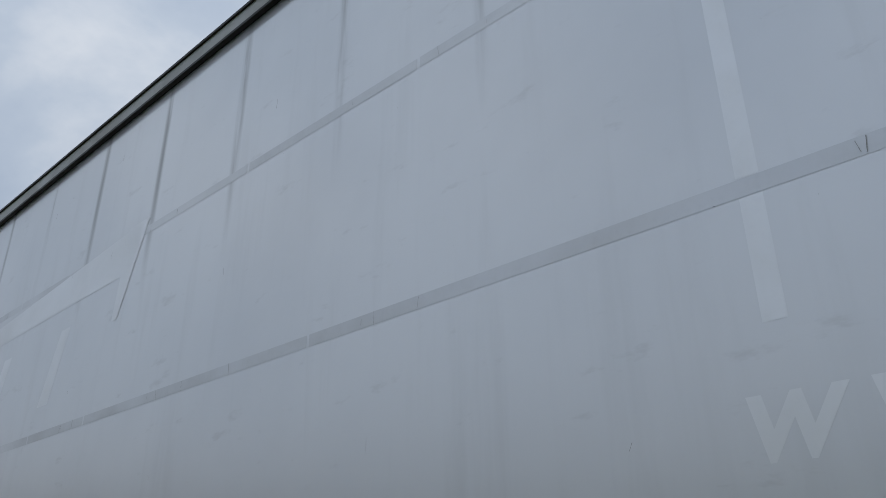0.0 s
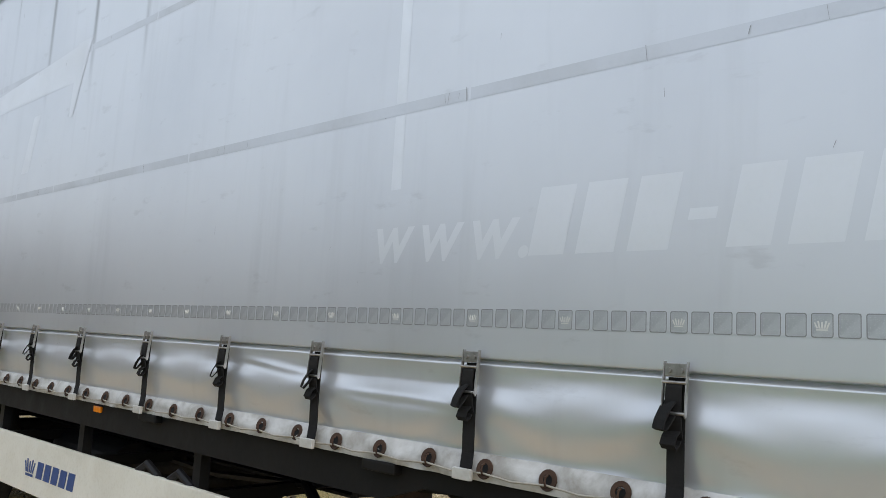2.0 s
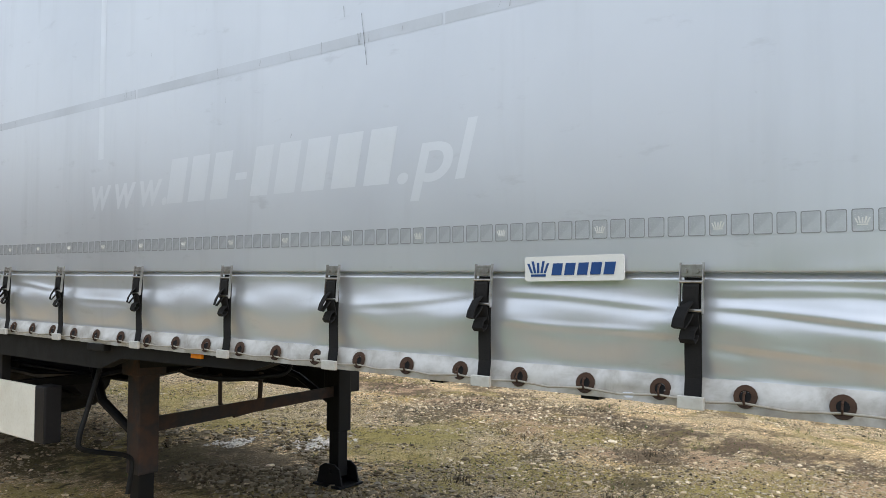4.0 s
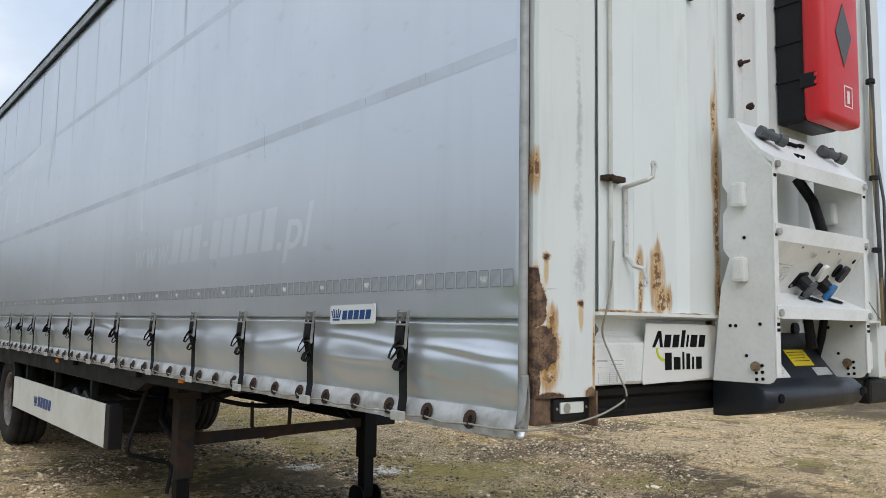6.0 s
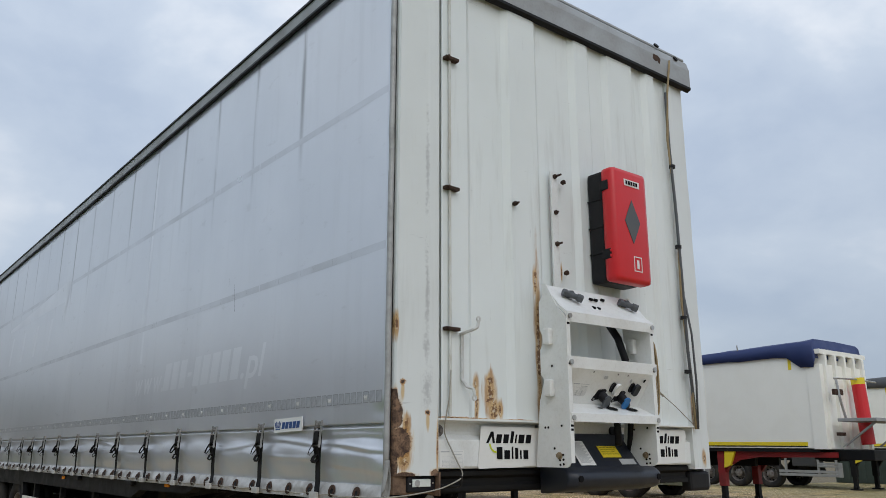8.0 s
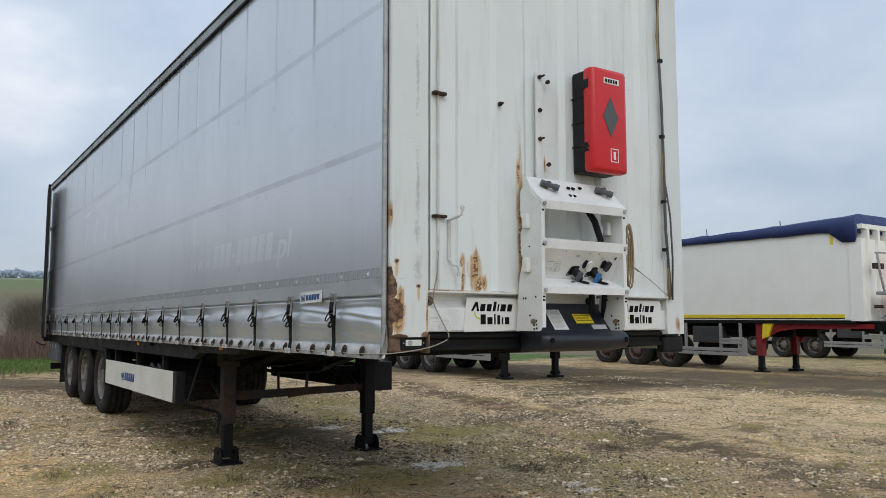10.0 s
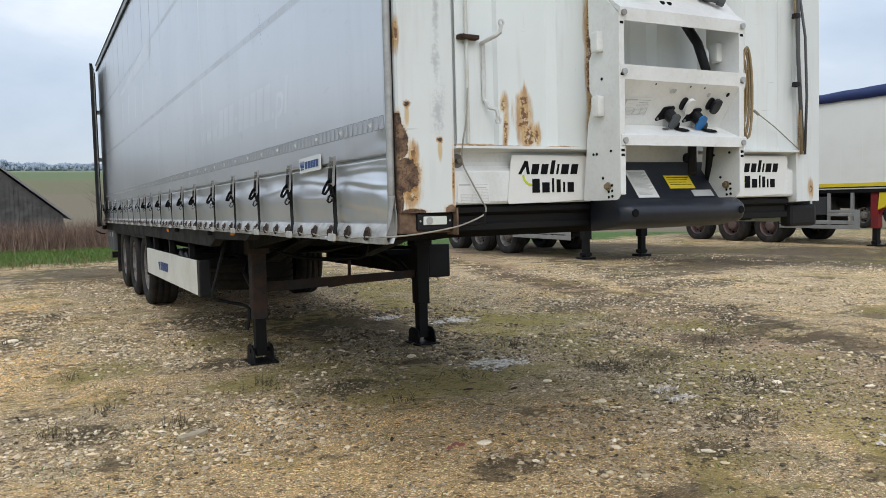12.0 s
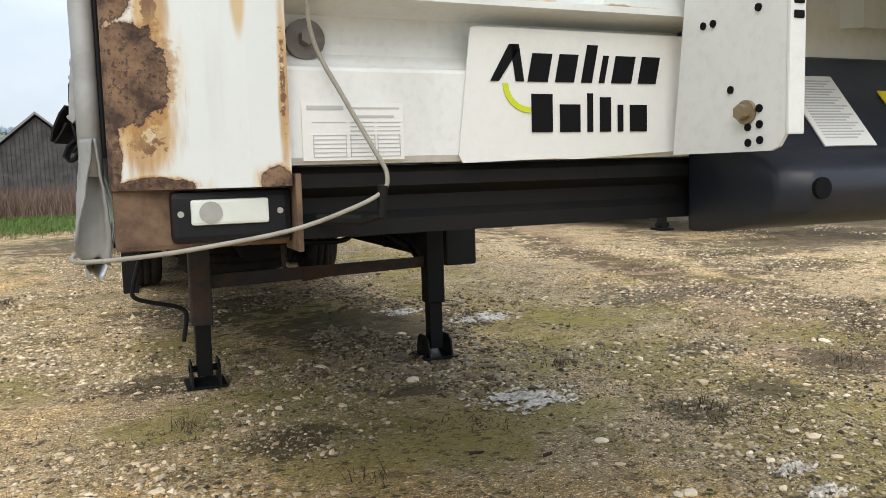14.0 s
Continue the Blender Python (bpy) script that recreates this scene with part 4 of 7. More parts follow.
for z, deep in ((2.465, 0.042), (3.31, 0.042)):
    bm = bmesh.new()
    y = 0.06
    while y < 13.3:
        end = min(13.4, y + random.uniform(0.5, 1.9))
        flat(bm, [(0, -deep / 2), (end - y - 0.012, -deep / 2), (end - y - 0.012, deep / 2), (0, deep / 2)], side_m(end - 0.012, z, -0.0022))
        y = end
    part("welded_seam", bm, "tarp_band", curtain, "darker welded seam")
# short thin dark marks, many of them on the seams
bm = bmesh.new()
for k in range(70):
    y, z = random.uniform(0.2, 9.0), random.choice((2.465, 2.465, 3.31, random.uniform(1.85, 3.9)))
    h, w, s = random.uniform(0.015, 0.05), random.uniform(0.0008, 0.002), random.uniform(-0.008, 0.008)
    flat(bm, [(0, -h / 2), (w, -h / 2), (w + s, h / 2), (s, h / 2)], side_m(y, z, -0.0041))
tagged(part("short_marks", bm, "tile_rim", curtain), "short dark marks on the tarpaulin", kind="stuff")
bm = bmesh.new()
flat(bm, [(0, 0.0), (0.0012, 0.0), (0.0315, -0.2), (0.030, -0.2)], side_m(1.865, 2.56, -0.0045))
part("dark_scratch", bm, "ink", curtain, "thin dark scratch")
for word, y, size, wide in (("w", 3.80, 0.262, 0.96), ("w", 3.575, 0.262, 0.96), ("w", 3.35, 0.262, 0.96), (".", 3.155, 0.262, 1.0), (".", 1.70, 0.285, 1.22), ("p", 1.62, 0.285, 1.22), ("l", 1.445, 0.285, 1.22)):
    g = lettering(word, size, 0.22, 1.0)
    g.transform(side_m(y, 1.912, -0.0020) @ Matrix.Diagonal((wide, 1.0, 1, 1)))
    part("old_lettering", g, "tarp_pale", curtain, "faint pale trace of removed lettering")
u = 0.0
for k, w in enumerate((0.125, 0.125, 0.12, 0.075, 0.11, 0.125, 0.125, 0.13, 0.125)):
    lo, hi = (0.075, 0.105) if k == 3 else (0.0, 0.205)
    bm = bmesh.new()
    flat(bm, [(u + lo * 0.2, lo), (u + w + lo * 0.2, lo), (u + w + hi * 0.2, hi), (u + hi * 0.2, hi)], side_m(3.105, 1.912, -0.0020))
    part("lettering_bar", bm, "tarp_pale", curtain)
    u += w + 0.040
for k, (outline, y, z) in enumerate((([(0, 0.0), (3.15, 0.02), (3.32, 0.27), (1.75, 0.15), (0, 0.04)], 9.75, 3.11), ([(0.0, 0.0), (0.05, 0.0), (0.22, 0.47), (0.03, 0.47)], 6.66, 2.91))):
    bm = bmesh.new()
    flat(bm, outline, side_m(y, z, -0.0026 - 0.0003 * k))
    part("old_sign_trace", bm, "tarp_pale", curtain, "pale trace of a removed sign")
for k in range(4):
    bm = bmesh.new()
    flat(bm, [(0, 0), (0.12, 0), (0.22, 0.38), (0.12, 0.38)], side_m(9.6 - 0.75 * k, 2.62, -0.0020))
    part("old_sign_trace", bm, "tarp_pale", curtain, "pale trace of a removed sign")

# narrow paler upright strip, interrupted at the seams
bm = bmesh.new()
for lo, hi in ((2.17, 2.442), (2.488, 3.287), (3.333, 3.95)):
    flat(bm, [(0, lo), (0.050, lo), (0.050, hi), (0, hi)], side_m(3.72, 0.0, -0.0020))
part("pale_strip", bm, "tarp_strip", curtain, "narrow pale upright strip on the tarpaulin")

# maker's plate on the curtain
bm = bmesh.new()
sheet(bm, [(0, 0.006), (0.006, 0), (0.325, 0), (0.331, 0.006), (0.331, 0.070), (0.325, 0.076), (0.006, 0.076), (0, 0.070)], 0.004, side_m(1.142, 1.566, -0.012) @ pose(0, 0, 0, 0, 0, 1.2))
plate = part("maker_plate", bm, "white", curtain, "white plate with a blue crown and bars")
bm = bmesh.new()
m = side_m(1.142, 1.566, -0.0165) @ pose(0, 0, 0, 0, 0, 1.2)
crown(bm, m @ Matrix.Translation((0.048, 0.041, 0)), 1.75)
bar_word(bm, m, 0.094, 0.018, [(0, 0.036, 1)] * 5, 0.033, 0.010, 0.2)
part("plate_print", bm, "blue", plate)

# roof rail, roof and rear frame
bm = bmesh.new()
box(bm, -0.018, 0.06, 0.0, 13.62, 4.135, 4.240, 0.006)
rail = part("roof_rail", bm, "grey_steel", trailer, "grey roof rail with dark rubber edges")
for z in (4.130, 4.236):
    bm = bmesh.new()
    box(bm, -0.028, 0.0, -0.005, 13.63, z - 0.009, z + 0.009, 0.003)
    part("rubber_edge", bm, "black_plastic", rail)
bm = bmesh.new()
for i in range(24):
    box(bm, -0.012, 0.03, 0.4 + 0.56 * i, 0.47 + 0.56 * i, 4.242, 4.262, 0.004)
part("roof_clips", bm, "black_plastic", rail)
bm = bmesh.new()
box(bm, 0.0, 2.56, 0.0, 13.6, 4.232, 4.242)
part("roof", bm, "tarp_pale", trailer, "pale roof tarpaulin")
bm = bmesh.new()
box(bm, 2.545, 2.563, 0.06, 13.6, 1.24, 4.23)
part("far_curtain", bm, "tarp", trailer)
bm = bmesh.new()
box(bm, 2.485, 2.575, 0.052, 13.62, 4.135, 4.240, 0.006)
part("roof_rail", bm, "grey_steel", trailer)
# posts made black so their colour also stands for the door gap's shade
for x in (0.012, 2.40):
    bm = bmesh.new()
    box(bm, x, x + 0.10, 13.46, 13.62, 1.12, 4.24, 0.008)
    part("rear_post", bm, "chassis", trailer, "dark rear corner post")
bm = bmesh.new()
box(bm, 1.27, 2.40, 13.57, 13.61, 1.15, 4.2, 0.006)
part("rear_door", bm, "grey_rail", trailer, "closed rear door")
bm = bmesh.new()
box(bm, -0.185, -0.165, 12.46, 13.60, 1.20, 4.03, 0.004)
door = part("rear_door", bm, "grey_rail", trailer, "grey rear door swung open along the side")
for a in ((12.43, 12.475, 1.17, 4.06), (13.57, 13.61, 1.17, 4.06), (12.43, 13.61, 1.17, 1.215), (12.43, 13.61, 4.015, 4.06)):
    bm = bmesh.new()
    box(bm, -0.198, -0.152, *a, 0.004)
    part("door_seal", bm, "black_plastic", door)
bm = bmesh.new()
rod(bm, (-0.145, 12.62, 1.2), (-0.145, 12.62, 4.0), 0.014, 10)
for z in (1.6, 2.3, 3.0, 3.7):
    box(bm, -0.152, -0.13, 12.59, 12.65, z, z + 0.05, 0.003)
part("locking_bar", bm, "steel", door, "steel locking bar")
for z in (1.5, 2.4, 3.3):
    bm = bmesh.new()
    box(bm, -0.20, 0.02, 13.58, 13.63, z, z + 0.07, 0.004)
    part("hinge", bm, "steel", door)

door.matrix_local = Matrix.Translation((-0.062, 13.6, 0)) @ pose(0, 0, 0, 0, 0, -6.3) @ Matrix.Translation((0.175, -13.6, 0))

# front corner posts
for flip in (False, True):
    bm = bmesh.new()
    plan = [(0.026, 0.05), (0.025, 0.008), (0.032, -0.004), (0.19, -0.030), (0.205, -0.034), (0.248, -0.038), (0.258, -0.038), (0.258, 0.05)]
    if flip:
        plan = [(2.565 - x, y) for x, y in plan][::-1]
    zs = [1.355 + 0.05 * i for i in range(58)]
    cols = []
    for z in zs:
        cols.append([bm.verts.new((x + 0.002 * noise.noise(Vector((x * 5, z * 3, 1))), y + 0.0035 * noise.noise(Vector((x * 9, z * 4, 2))), z)) for x, y in plan])
    for a, b in zip(cols, cols[1:]):
        for i in range(len(plan) - 1):
            bm.faces.new((a[i], a[i + 1], b[i + 1], b[i]))
    part("corner_post", bm, "column", trailer, "white corner post, rusted and peeling at the foot")
bm = bmesh.new()
box(bm, 0.027, 0.262, 0.004, 0.06, 1.272, 1.362, 0.008)
box(bm, 0.2635, 0.272, -0.036, 0.05, 1.262, 1.372, 0.002)
foot = part("post_foot", bm, "bare_rust", trailer, "bare rusted post foot")
bm = bmesh.new()
box(bm, 0.098, 0.262, -0.010, 0.03, 1.280, 1.352, 0.010)
lamp = part("marker_lamp", bm, "black_plastic", foot, "front marker lamp in a black housing")
bm = bmesh.new()
box(bm, 0.124, 0.229, -0.016, -0.005, 1.305, 1.340, 0.004)
part("lens", bm, "lens", lamp)
for x in (0.111, 0.245):
    bm = bmesh.new()
    rod(bm, (x, -0.010, 1.321), (x, -0.0125, 1.321), 0.0045, 8)
    part("screw", bm, "steel", lamp)
bm = bmesh.new()
rod(bm, (0.150, -0.0175, 1.322), (0.150, -0.010, 1.322), 0.0155, 14)
part("bulb_window", bm, "steel", lamp)
bm = bmesh.new()
box(bm, 2.32, 2.535, 0.01, 0.08, 1.22, 1.34, 0.02)
part("post_foot", bm, "black_plastic", trailer)
# black rod added for the shaded gap between curtain edge and post
bm = bmesh.new()
rod(bm, (0.022, 0.034, 1.40), (0.022, 0.034, 4.16), 0.008, 8)
part("gap_rod", bm, "black_plastic", trailer, "black rod standing in for the dark gap beside the post")
bm = bmesh.new()
pipe(bm, [(0.004 + 0.003 * noise.noise(Vector((0, 0, i * 0.9))), 0.030, 1.375 + 0.106 * i) for i in range(27)], 0.0150, 12)
part("curtain_edge", bm, "edge_tarp", trailer, "rolled front edge of the tarpaulin", True)

# corrugated front wall
bm = bmesh.new()
ribs = [0.25, 0.466, 0.749, 1.0, 1.323, 1.483, 1.644, 1.932, 2.058, 2.177, 2.345]
plan, back = [], False
for a, b in zip(ribs, ribs[1:]):
    y = -0.014 if back else -0.042
    plan += [(a + 0.020, y), (b - 0.020, y)]
    back = not back
low = [bm.verts.new((x, y, 1.615)) for x, y in plan]
top = [bm.verts.new((x, y, 4.03)) for x, y in plan]
for i in range(len(plan) - 1):
    bm.faces.new((low[i], low[i + 1], top[i + 1], top[i]))
box(bm, 0.255, 2.34, -0.010, 0.004, 1.615, 4.03)
wall = part("front_wall", bm, "wall", trailer, "white corrugated front wall with rust runs")
solid = wall.modifiers.new("thickness", "SOLIDIFY")
solid.thickness, solid.offset = 0.003, 0
bm = bmesh.new()
sweep(bm, [(-0.06, 4.025), (-0.07, 4.03), (-0.07, 4.17), (-0.052, 4.235), (-0.015, 4.262), (0.05, 4.262), (0.05, 4.04), (-0.03, 4.04)], -0.002, 2.565, True)
header = part("front_header", bm, "grey_steel", trailer, "grey front header beam, chipped")
bm = bmesh.new()
sheet(bm, [(2.135, 4.135), (2.165, 4.120), (2.185, 4.130), (2.21, 4.110), (2.222, 4.150), (2.195, 4.172), (2.14, 4.170)], 0.0015, Matrix(((1, 0, 0, 0), (0, 0, -1, -0.0705), (0, 1, 0, 0), (0, 0, 0, 1))))
part("rust_patch", bm, "rust", header, "bare brown rust patch on the header")
for x, z in ((2.20, 4.255), (2.42, 4.225)):
    bm = bmesh.new()
    ring(bm, (x, -0.055, z), (0, -1, 0.6), 0.022, 0.010, 0.012, 12)
    part("cable_eye", bm, "black_plastic", header)
bm = bmesh.new()
sweep(bm, [(-0.040, 4.005), (-0.073, 4.018), (-0.073, 4.036), (-0.040, 4.036)], 0.0, 2.565, True)
part("header_lip", bm, "chassis", header)
bm = bmesh.new()
box(bm, -0.006, 2.57, -0.03, 0.03, 4.262, 4.280, 0.006)
part("header_top", bm, "grey_steel", header)

LIP = [(-0.056, 1.622), (-0.056, 1.612), (-0.012, 1.606), (0.022, 1.600), (0.028, 1.560), (0.026, 1.545), (0.004, 1.527), (-0.012, 1.5215), (-0.015, 1.516), (-0.015, 1.394), (-0.008, 1.384), (0.045, 1.382), (0.045, 1.62)]
for a, b in ((0.2585, 0.965), (1.66, 2.3065)):
    bm = bmesh.new()
    sweep(bm, LIP, a, b, True)
    panel = part("lower_panel", bm, "panel", trailer, "white pressed lower front panel")
    bm = bmesh.new()
    u0 = 0.297 if a < 1 else 2.232
    rod(bm, (u0, 0.029, 1.564), (u0, 0.012, 1.564), 0.029, 18)
    rod(bm, (u0, 0.014, 1.564), (u0, -0.010, 1.564), 0.011, 6)
    part("bolt", bm, "rim", panel, "grey bolt with a broad washer")
F = Matrix(((1, 0, 0, 0), (0, 0, -1, 0), (0, 1, 0, 0), (0, 0, 0, 1)))  # (u, v, out) seen from the front


def front_m(x, z, y):
    return Matrix.Translation((x, y, z)) @ F


ASC = (0.0, 0.034, 1.0)


def company_sign(x, z):
    bm = bmesh.new()
    edge = [(0.0, 0.012), (0.006, 0.0), (0.16, 0.004), (0.20, 0.002), (0.385, 0.012), (0.398, 0.03), (0.405, 0.11), (0.418, 0.135), (0.424, 0.175), (0.420, 0.200), (0.40, 0.206), (0.03, 0.207), (0.022, 0.203), (0.010, 0.10)]
    m = front_m(x, z, -0.0165) @ Matrix.Diagonal((1.055, 1.0, 1, 1))
    sheet(bm, edge, 0.003, m)
    sign = part("company_sign", bm, "white", trailer, "white sign plate with two rows of black bars")
    m = front_m(x, z, -0.0202) @ Matrix.Diagonal((1.055, 1.0, 1, 1))
    bm = bmesh.new()
    s = 0.2
    # first word: a leaning wedge, then bars of letter height
    sheet(bm, [(0.052, 0.125), (0.066, 0.125), (0.098, 0.172), (0.094, 0.182), (0.084, 0.182)], 0.0015, m)
    sheet(bm, [(0.094, 0.125), (0.108, 0.125), (0.100, 0.182), (0.086, 0.182)], 0.0015, m)
    u = 0.114
    for w, h in ((0.034, 0.044), (0.033, 0.044), (0.019, 0.060), (0.010, 0.044), (0.037, 0.044), (0.034, 0.044)):
        sheet(bm, [(u, 0.125), (u + w, 0.125), (u + w + h * s, 0.125 + h), (u + h * s, 0.125 + h)], 0.0015, m)
        u += w + 0.013
    u = 0.120
    for w, h in ((0.036, 0.060), (0.036, 0.044), (0.010, 0.062), (0.020, 0.056), (0.010, 0.044), (0.032, 0.044)):
        sheet(bm, [(u, 0.046), (u + w, 0.046), (u + w, 0.046 + h), (u, 0.046 + h)], 0.0015, m)
        u += w + 0.013
    part("sign_print", bm, "ink", sign)
    bm = bmesh.new()
    for k in range(6):
        a0, a1 = radians(180 + 15 * k), radians(180 + 15 * (k + 1))
        c = (0.118, 0.122)
        sheet(bm, [(c[0] + r * math.cos(a), c[1] + r * math.sin(a)) for r, a in ((0.046, a0), (0.046, a1), (0.037, a1), (0.037, a0))], 0.0015, m)
    part("sign_arc", bm, "lime", sign, "lime green arc")


company_sign(0.520, 1.381)
company_sign(1.815, 1.386)


def data_label(x, z, w, h, parent, m_of):
    bm = bmesh.new()
    sheet(bm, [(0, 0), (w, 0), (w, h), (0, h)], 0.001, m_of(x, z, 0.0))
    label = part("data_label", bm, "white", parent, "white data label with grey rows")
    bm = bmesh.new()
    for i in range(9):
        v = h * (0.06 + 0.075 * i)
        for u0, u1 in ((0.10, 0.42), (0.46, 0.70), (0.73, 0.96)):
            if i < 6 or u0 > 0.4 or i == 8:
                sheet(bm, [(w * u0, v), (w * u1, v), (w * u1, v + 0.0009), (w * u0, v + 0.0009)], 0.0012, m_of(x, z, 0.0008))
    for u0 in (0.10, 0.415, 0.46, 0.70, 0.73, 0.955):
        sheet(bm, [(w * u0, h * 0.06), (w * u0 + 0.0008, h * 0.06), (w * u0 + 0.0008, h * 0.45), (w * u0, h * 0.45)], 0.0012, m_of(x, z, 0.0008))
    sheet(bm, [(w * 0.46, h * 0.90), (w * 0.96, h * 0.90), (w * 0.96, h * 0.925), (w * 0.46, h * 0.925)], 0.0012, m_of(x, z, 0.0008))
    sheet(bm, [(w * 0.52, h * 0.745), (w * 0.90, h * 0.745), (w * 0.90, h * 0.785), (w * 0.52, h * 0.785)], 0.0012, m_of(x, z, 0.0008))
    sheet(bm, [(w * 0.05, h * 0.88), (w * 0.4, h * 0.88), (w * 0.4, h * 0.95), (w * 0.05, h * 0.95)], 0.0012, m_of(x, z, 0.0008))
    tagged(part("label_print", bm, "grey_print", label), kind="stuff")


data_label(0.280, 1.389, 0.152, 0.082, trailer, lambda x, z, d: front_m(x, z, -0.0165 - d))

# conduit with clamps, bent bar, angle strip and studs on the wall
bm = bmesh.new()
rod(bm, (0.316, -0.055, 1.63), (0.316, -0.055, 4.02), 0.0075, 8)
pipe_part = part("conduit", bm, "conduit_tan", trailer, "thin white conduit with steel clamps")
for z in (3.53, 2.79, 2.055):
    bm = bmesh.new()
    box(bm, 0.276, 0.366, -0.078, -0.044, z - 0.009, z + 0.009, 0.003)
    rod(bm, (0.286, -0.07, z), (0.286, -0.09, z), 0.008, 6)
    part("clamp", bm, "rust", pipe_part)
bm = bmesh.new()
pipe(bm, [(0.386, -0.05, 2.035), (0.398, -0.09, 2.045), (0.412, -0.13, 2.055), (0.424, -0.14, 2.065), (0.428, -0.142, 2.095)], 0.008, 8)
ring(bm, (0.430, -0.138, 2.105), (0, -1, 0), 0.015, 0.006, 0.006, 12)
box(bm, 0.386, 0.404, -0.058, -0.049, 1.80, 2.04, 0.003)
pipe(bm, [(0.396, -0.053, 1.81), (0.405, -0.075, 1.775), (0.425, -0.10, 1.765), (0.430, -0.105, 1.735)], 0.008, 8)
ring(bm, (0.431, -0.10, 1.72), (0, -1, 0), 0.015, 0.006, 0.006, 12)
for z in (1.85, 1.91, 1.985):
    rod(bm, (0.395, -0.057, z), (0.395, -0.061, z), 0.005, 8)
part("bent_bar", bm, "hook_white", trailer, "bent grey steel bar on the wall")
bm = bmesh.new()
box(bm, 1.075, 1.13, -0.056, -0.044, 2.36, 3.06, 0.003)
strip = part("angle_strip", bm, "panel", trailer, "white angle strip with studs")
for x, z, l in ((1.105, 3.03, 0.05), (1.105, 2.81, 0.02), (1.105, 2.62, 0.04), (0.78, 2.80, 0.03), (1.178, 2.46, 0.012), (1.178, 3.01, 0.012)):
    bm = bmesh.new()
    rod(bm, (x, -0.042, z), (x, -0.06 - l, z), 0.009, 8, 0.006)
    rod(bm, (x, -0.052, z), (x, -0.066, z), 0.015, 6)
    part("stud", bm, "rust", strip, "rusty threaded stud")

# cable bundles on the far post and a coil of rope
bm = bmesh.new()
pipe(bm, [(2.30, -0.09, 4.16), (2.285, -0.06, 3.9), (2.25, -0.06, 3.55), (2.29, -0.06, 3.0), (2.27, -0.06, 2.4), (2.30, -0.07, 1.9), (2.32, -0.06, 1.60)], 0.008, 6)
cable = part("cable", bm, "rope", trailer, "weathered cables tied to the post", True)
bm = bmesh.new()
pipe(bm, [(2.28, -0.05, 3.92), (2.262, -0.06, 3.5), (2.275, -0.065, 3.1), (2.285, -0.065, 2.6), (2.275, -0.075, 2.1), (2.33, -0.06, 1.62)], 0.010, 6)
pipe(bm, [(2.29, -0.06, 2.5), (2.31, -0.09, 2.2), (2.335, -0.08, 1.9), (2.345, -0.06, 1.6)], 0.007, 6)
part("cable", bm, "grey_plastic", cable, "", True)
for z in (3.35, 2.78, 2.3, 1.95):
    bm = bmesh.new()
    ring(bm, (2.275, -0.062, z), (0.1, 0, 1), 0.022, 0.012, 0.02, 10)
    part("cable_tie", bm, "black_plastic", cable)
bm = bmesh.new()
for k in range(6):
    pipe(bm, [(1.812 + 0.005 * k + 0.034 * math.sin(a), -0.07 - 0.012 * k, 1.89 + (0.155 + 0.007 * k) * math.cos(a) - 0.03 * math.sin(a + k)) for a in [i * math.tau / 18 for i in range(19)]], 0.0065, 6)
rope = part("rope_coil", bm, "rope", trailer, "coil of tan rope beside the steps", True)
bm = bmesh.new()
pipe(bm, [(1.80, -0.09, 1.865), (1.96, -0.085, 1.80), (2.10, -0.075, 1.735), (2.30, -0.06, 1.625)], 0.003, 6)
pipe(bm, [(1.935, -0.087, 1.812), (1.97, -0.083, 1.794)], 0.007, 6)
part("tie_wire", bm, "cord", rope, "thin wire with a turnbuckle", True)

# coupling frame with steps
PLATE = [(-0.045, 1.386), (-0.258, 1.386), (-0.274, 1.392), (-0.285, 1.408), (-0.285, 2.150), (-0.225, 2.215), (-0.150, 2.345), (-0.120, 2.35), (-0.120, 2.28), (-0.096, 2.25), (-0.096, 2.10), (-0.115, 2.07), (-0.115, 2.02), (-0.096, 1.99), (-0.096, 1.86), (-0.120, 1.83), (-0.083, 1.72)]
YZ = Matrix(((0, 0, 1, 0), (1, 0, 0, 0), (0, 1, 0, 0), (0, 0, 0, 1)))
frame_part = None
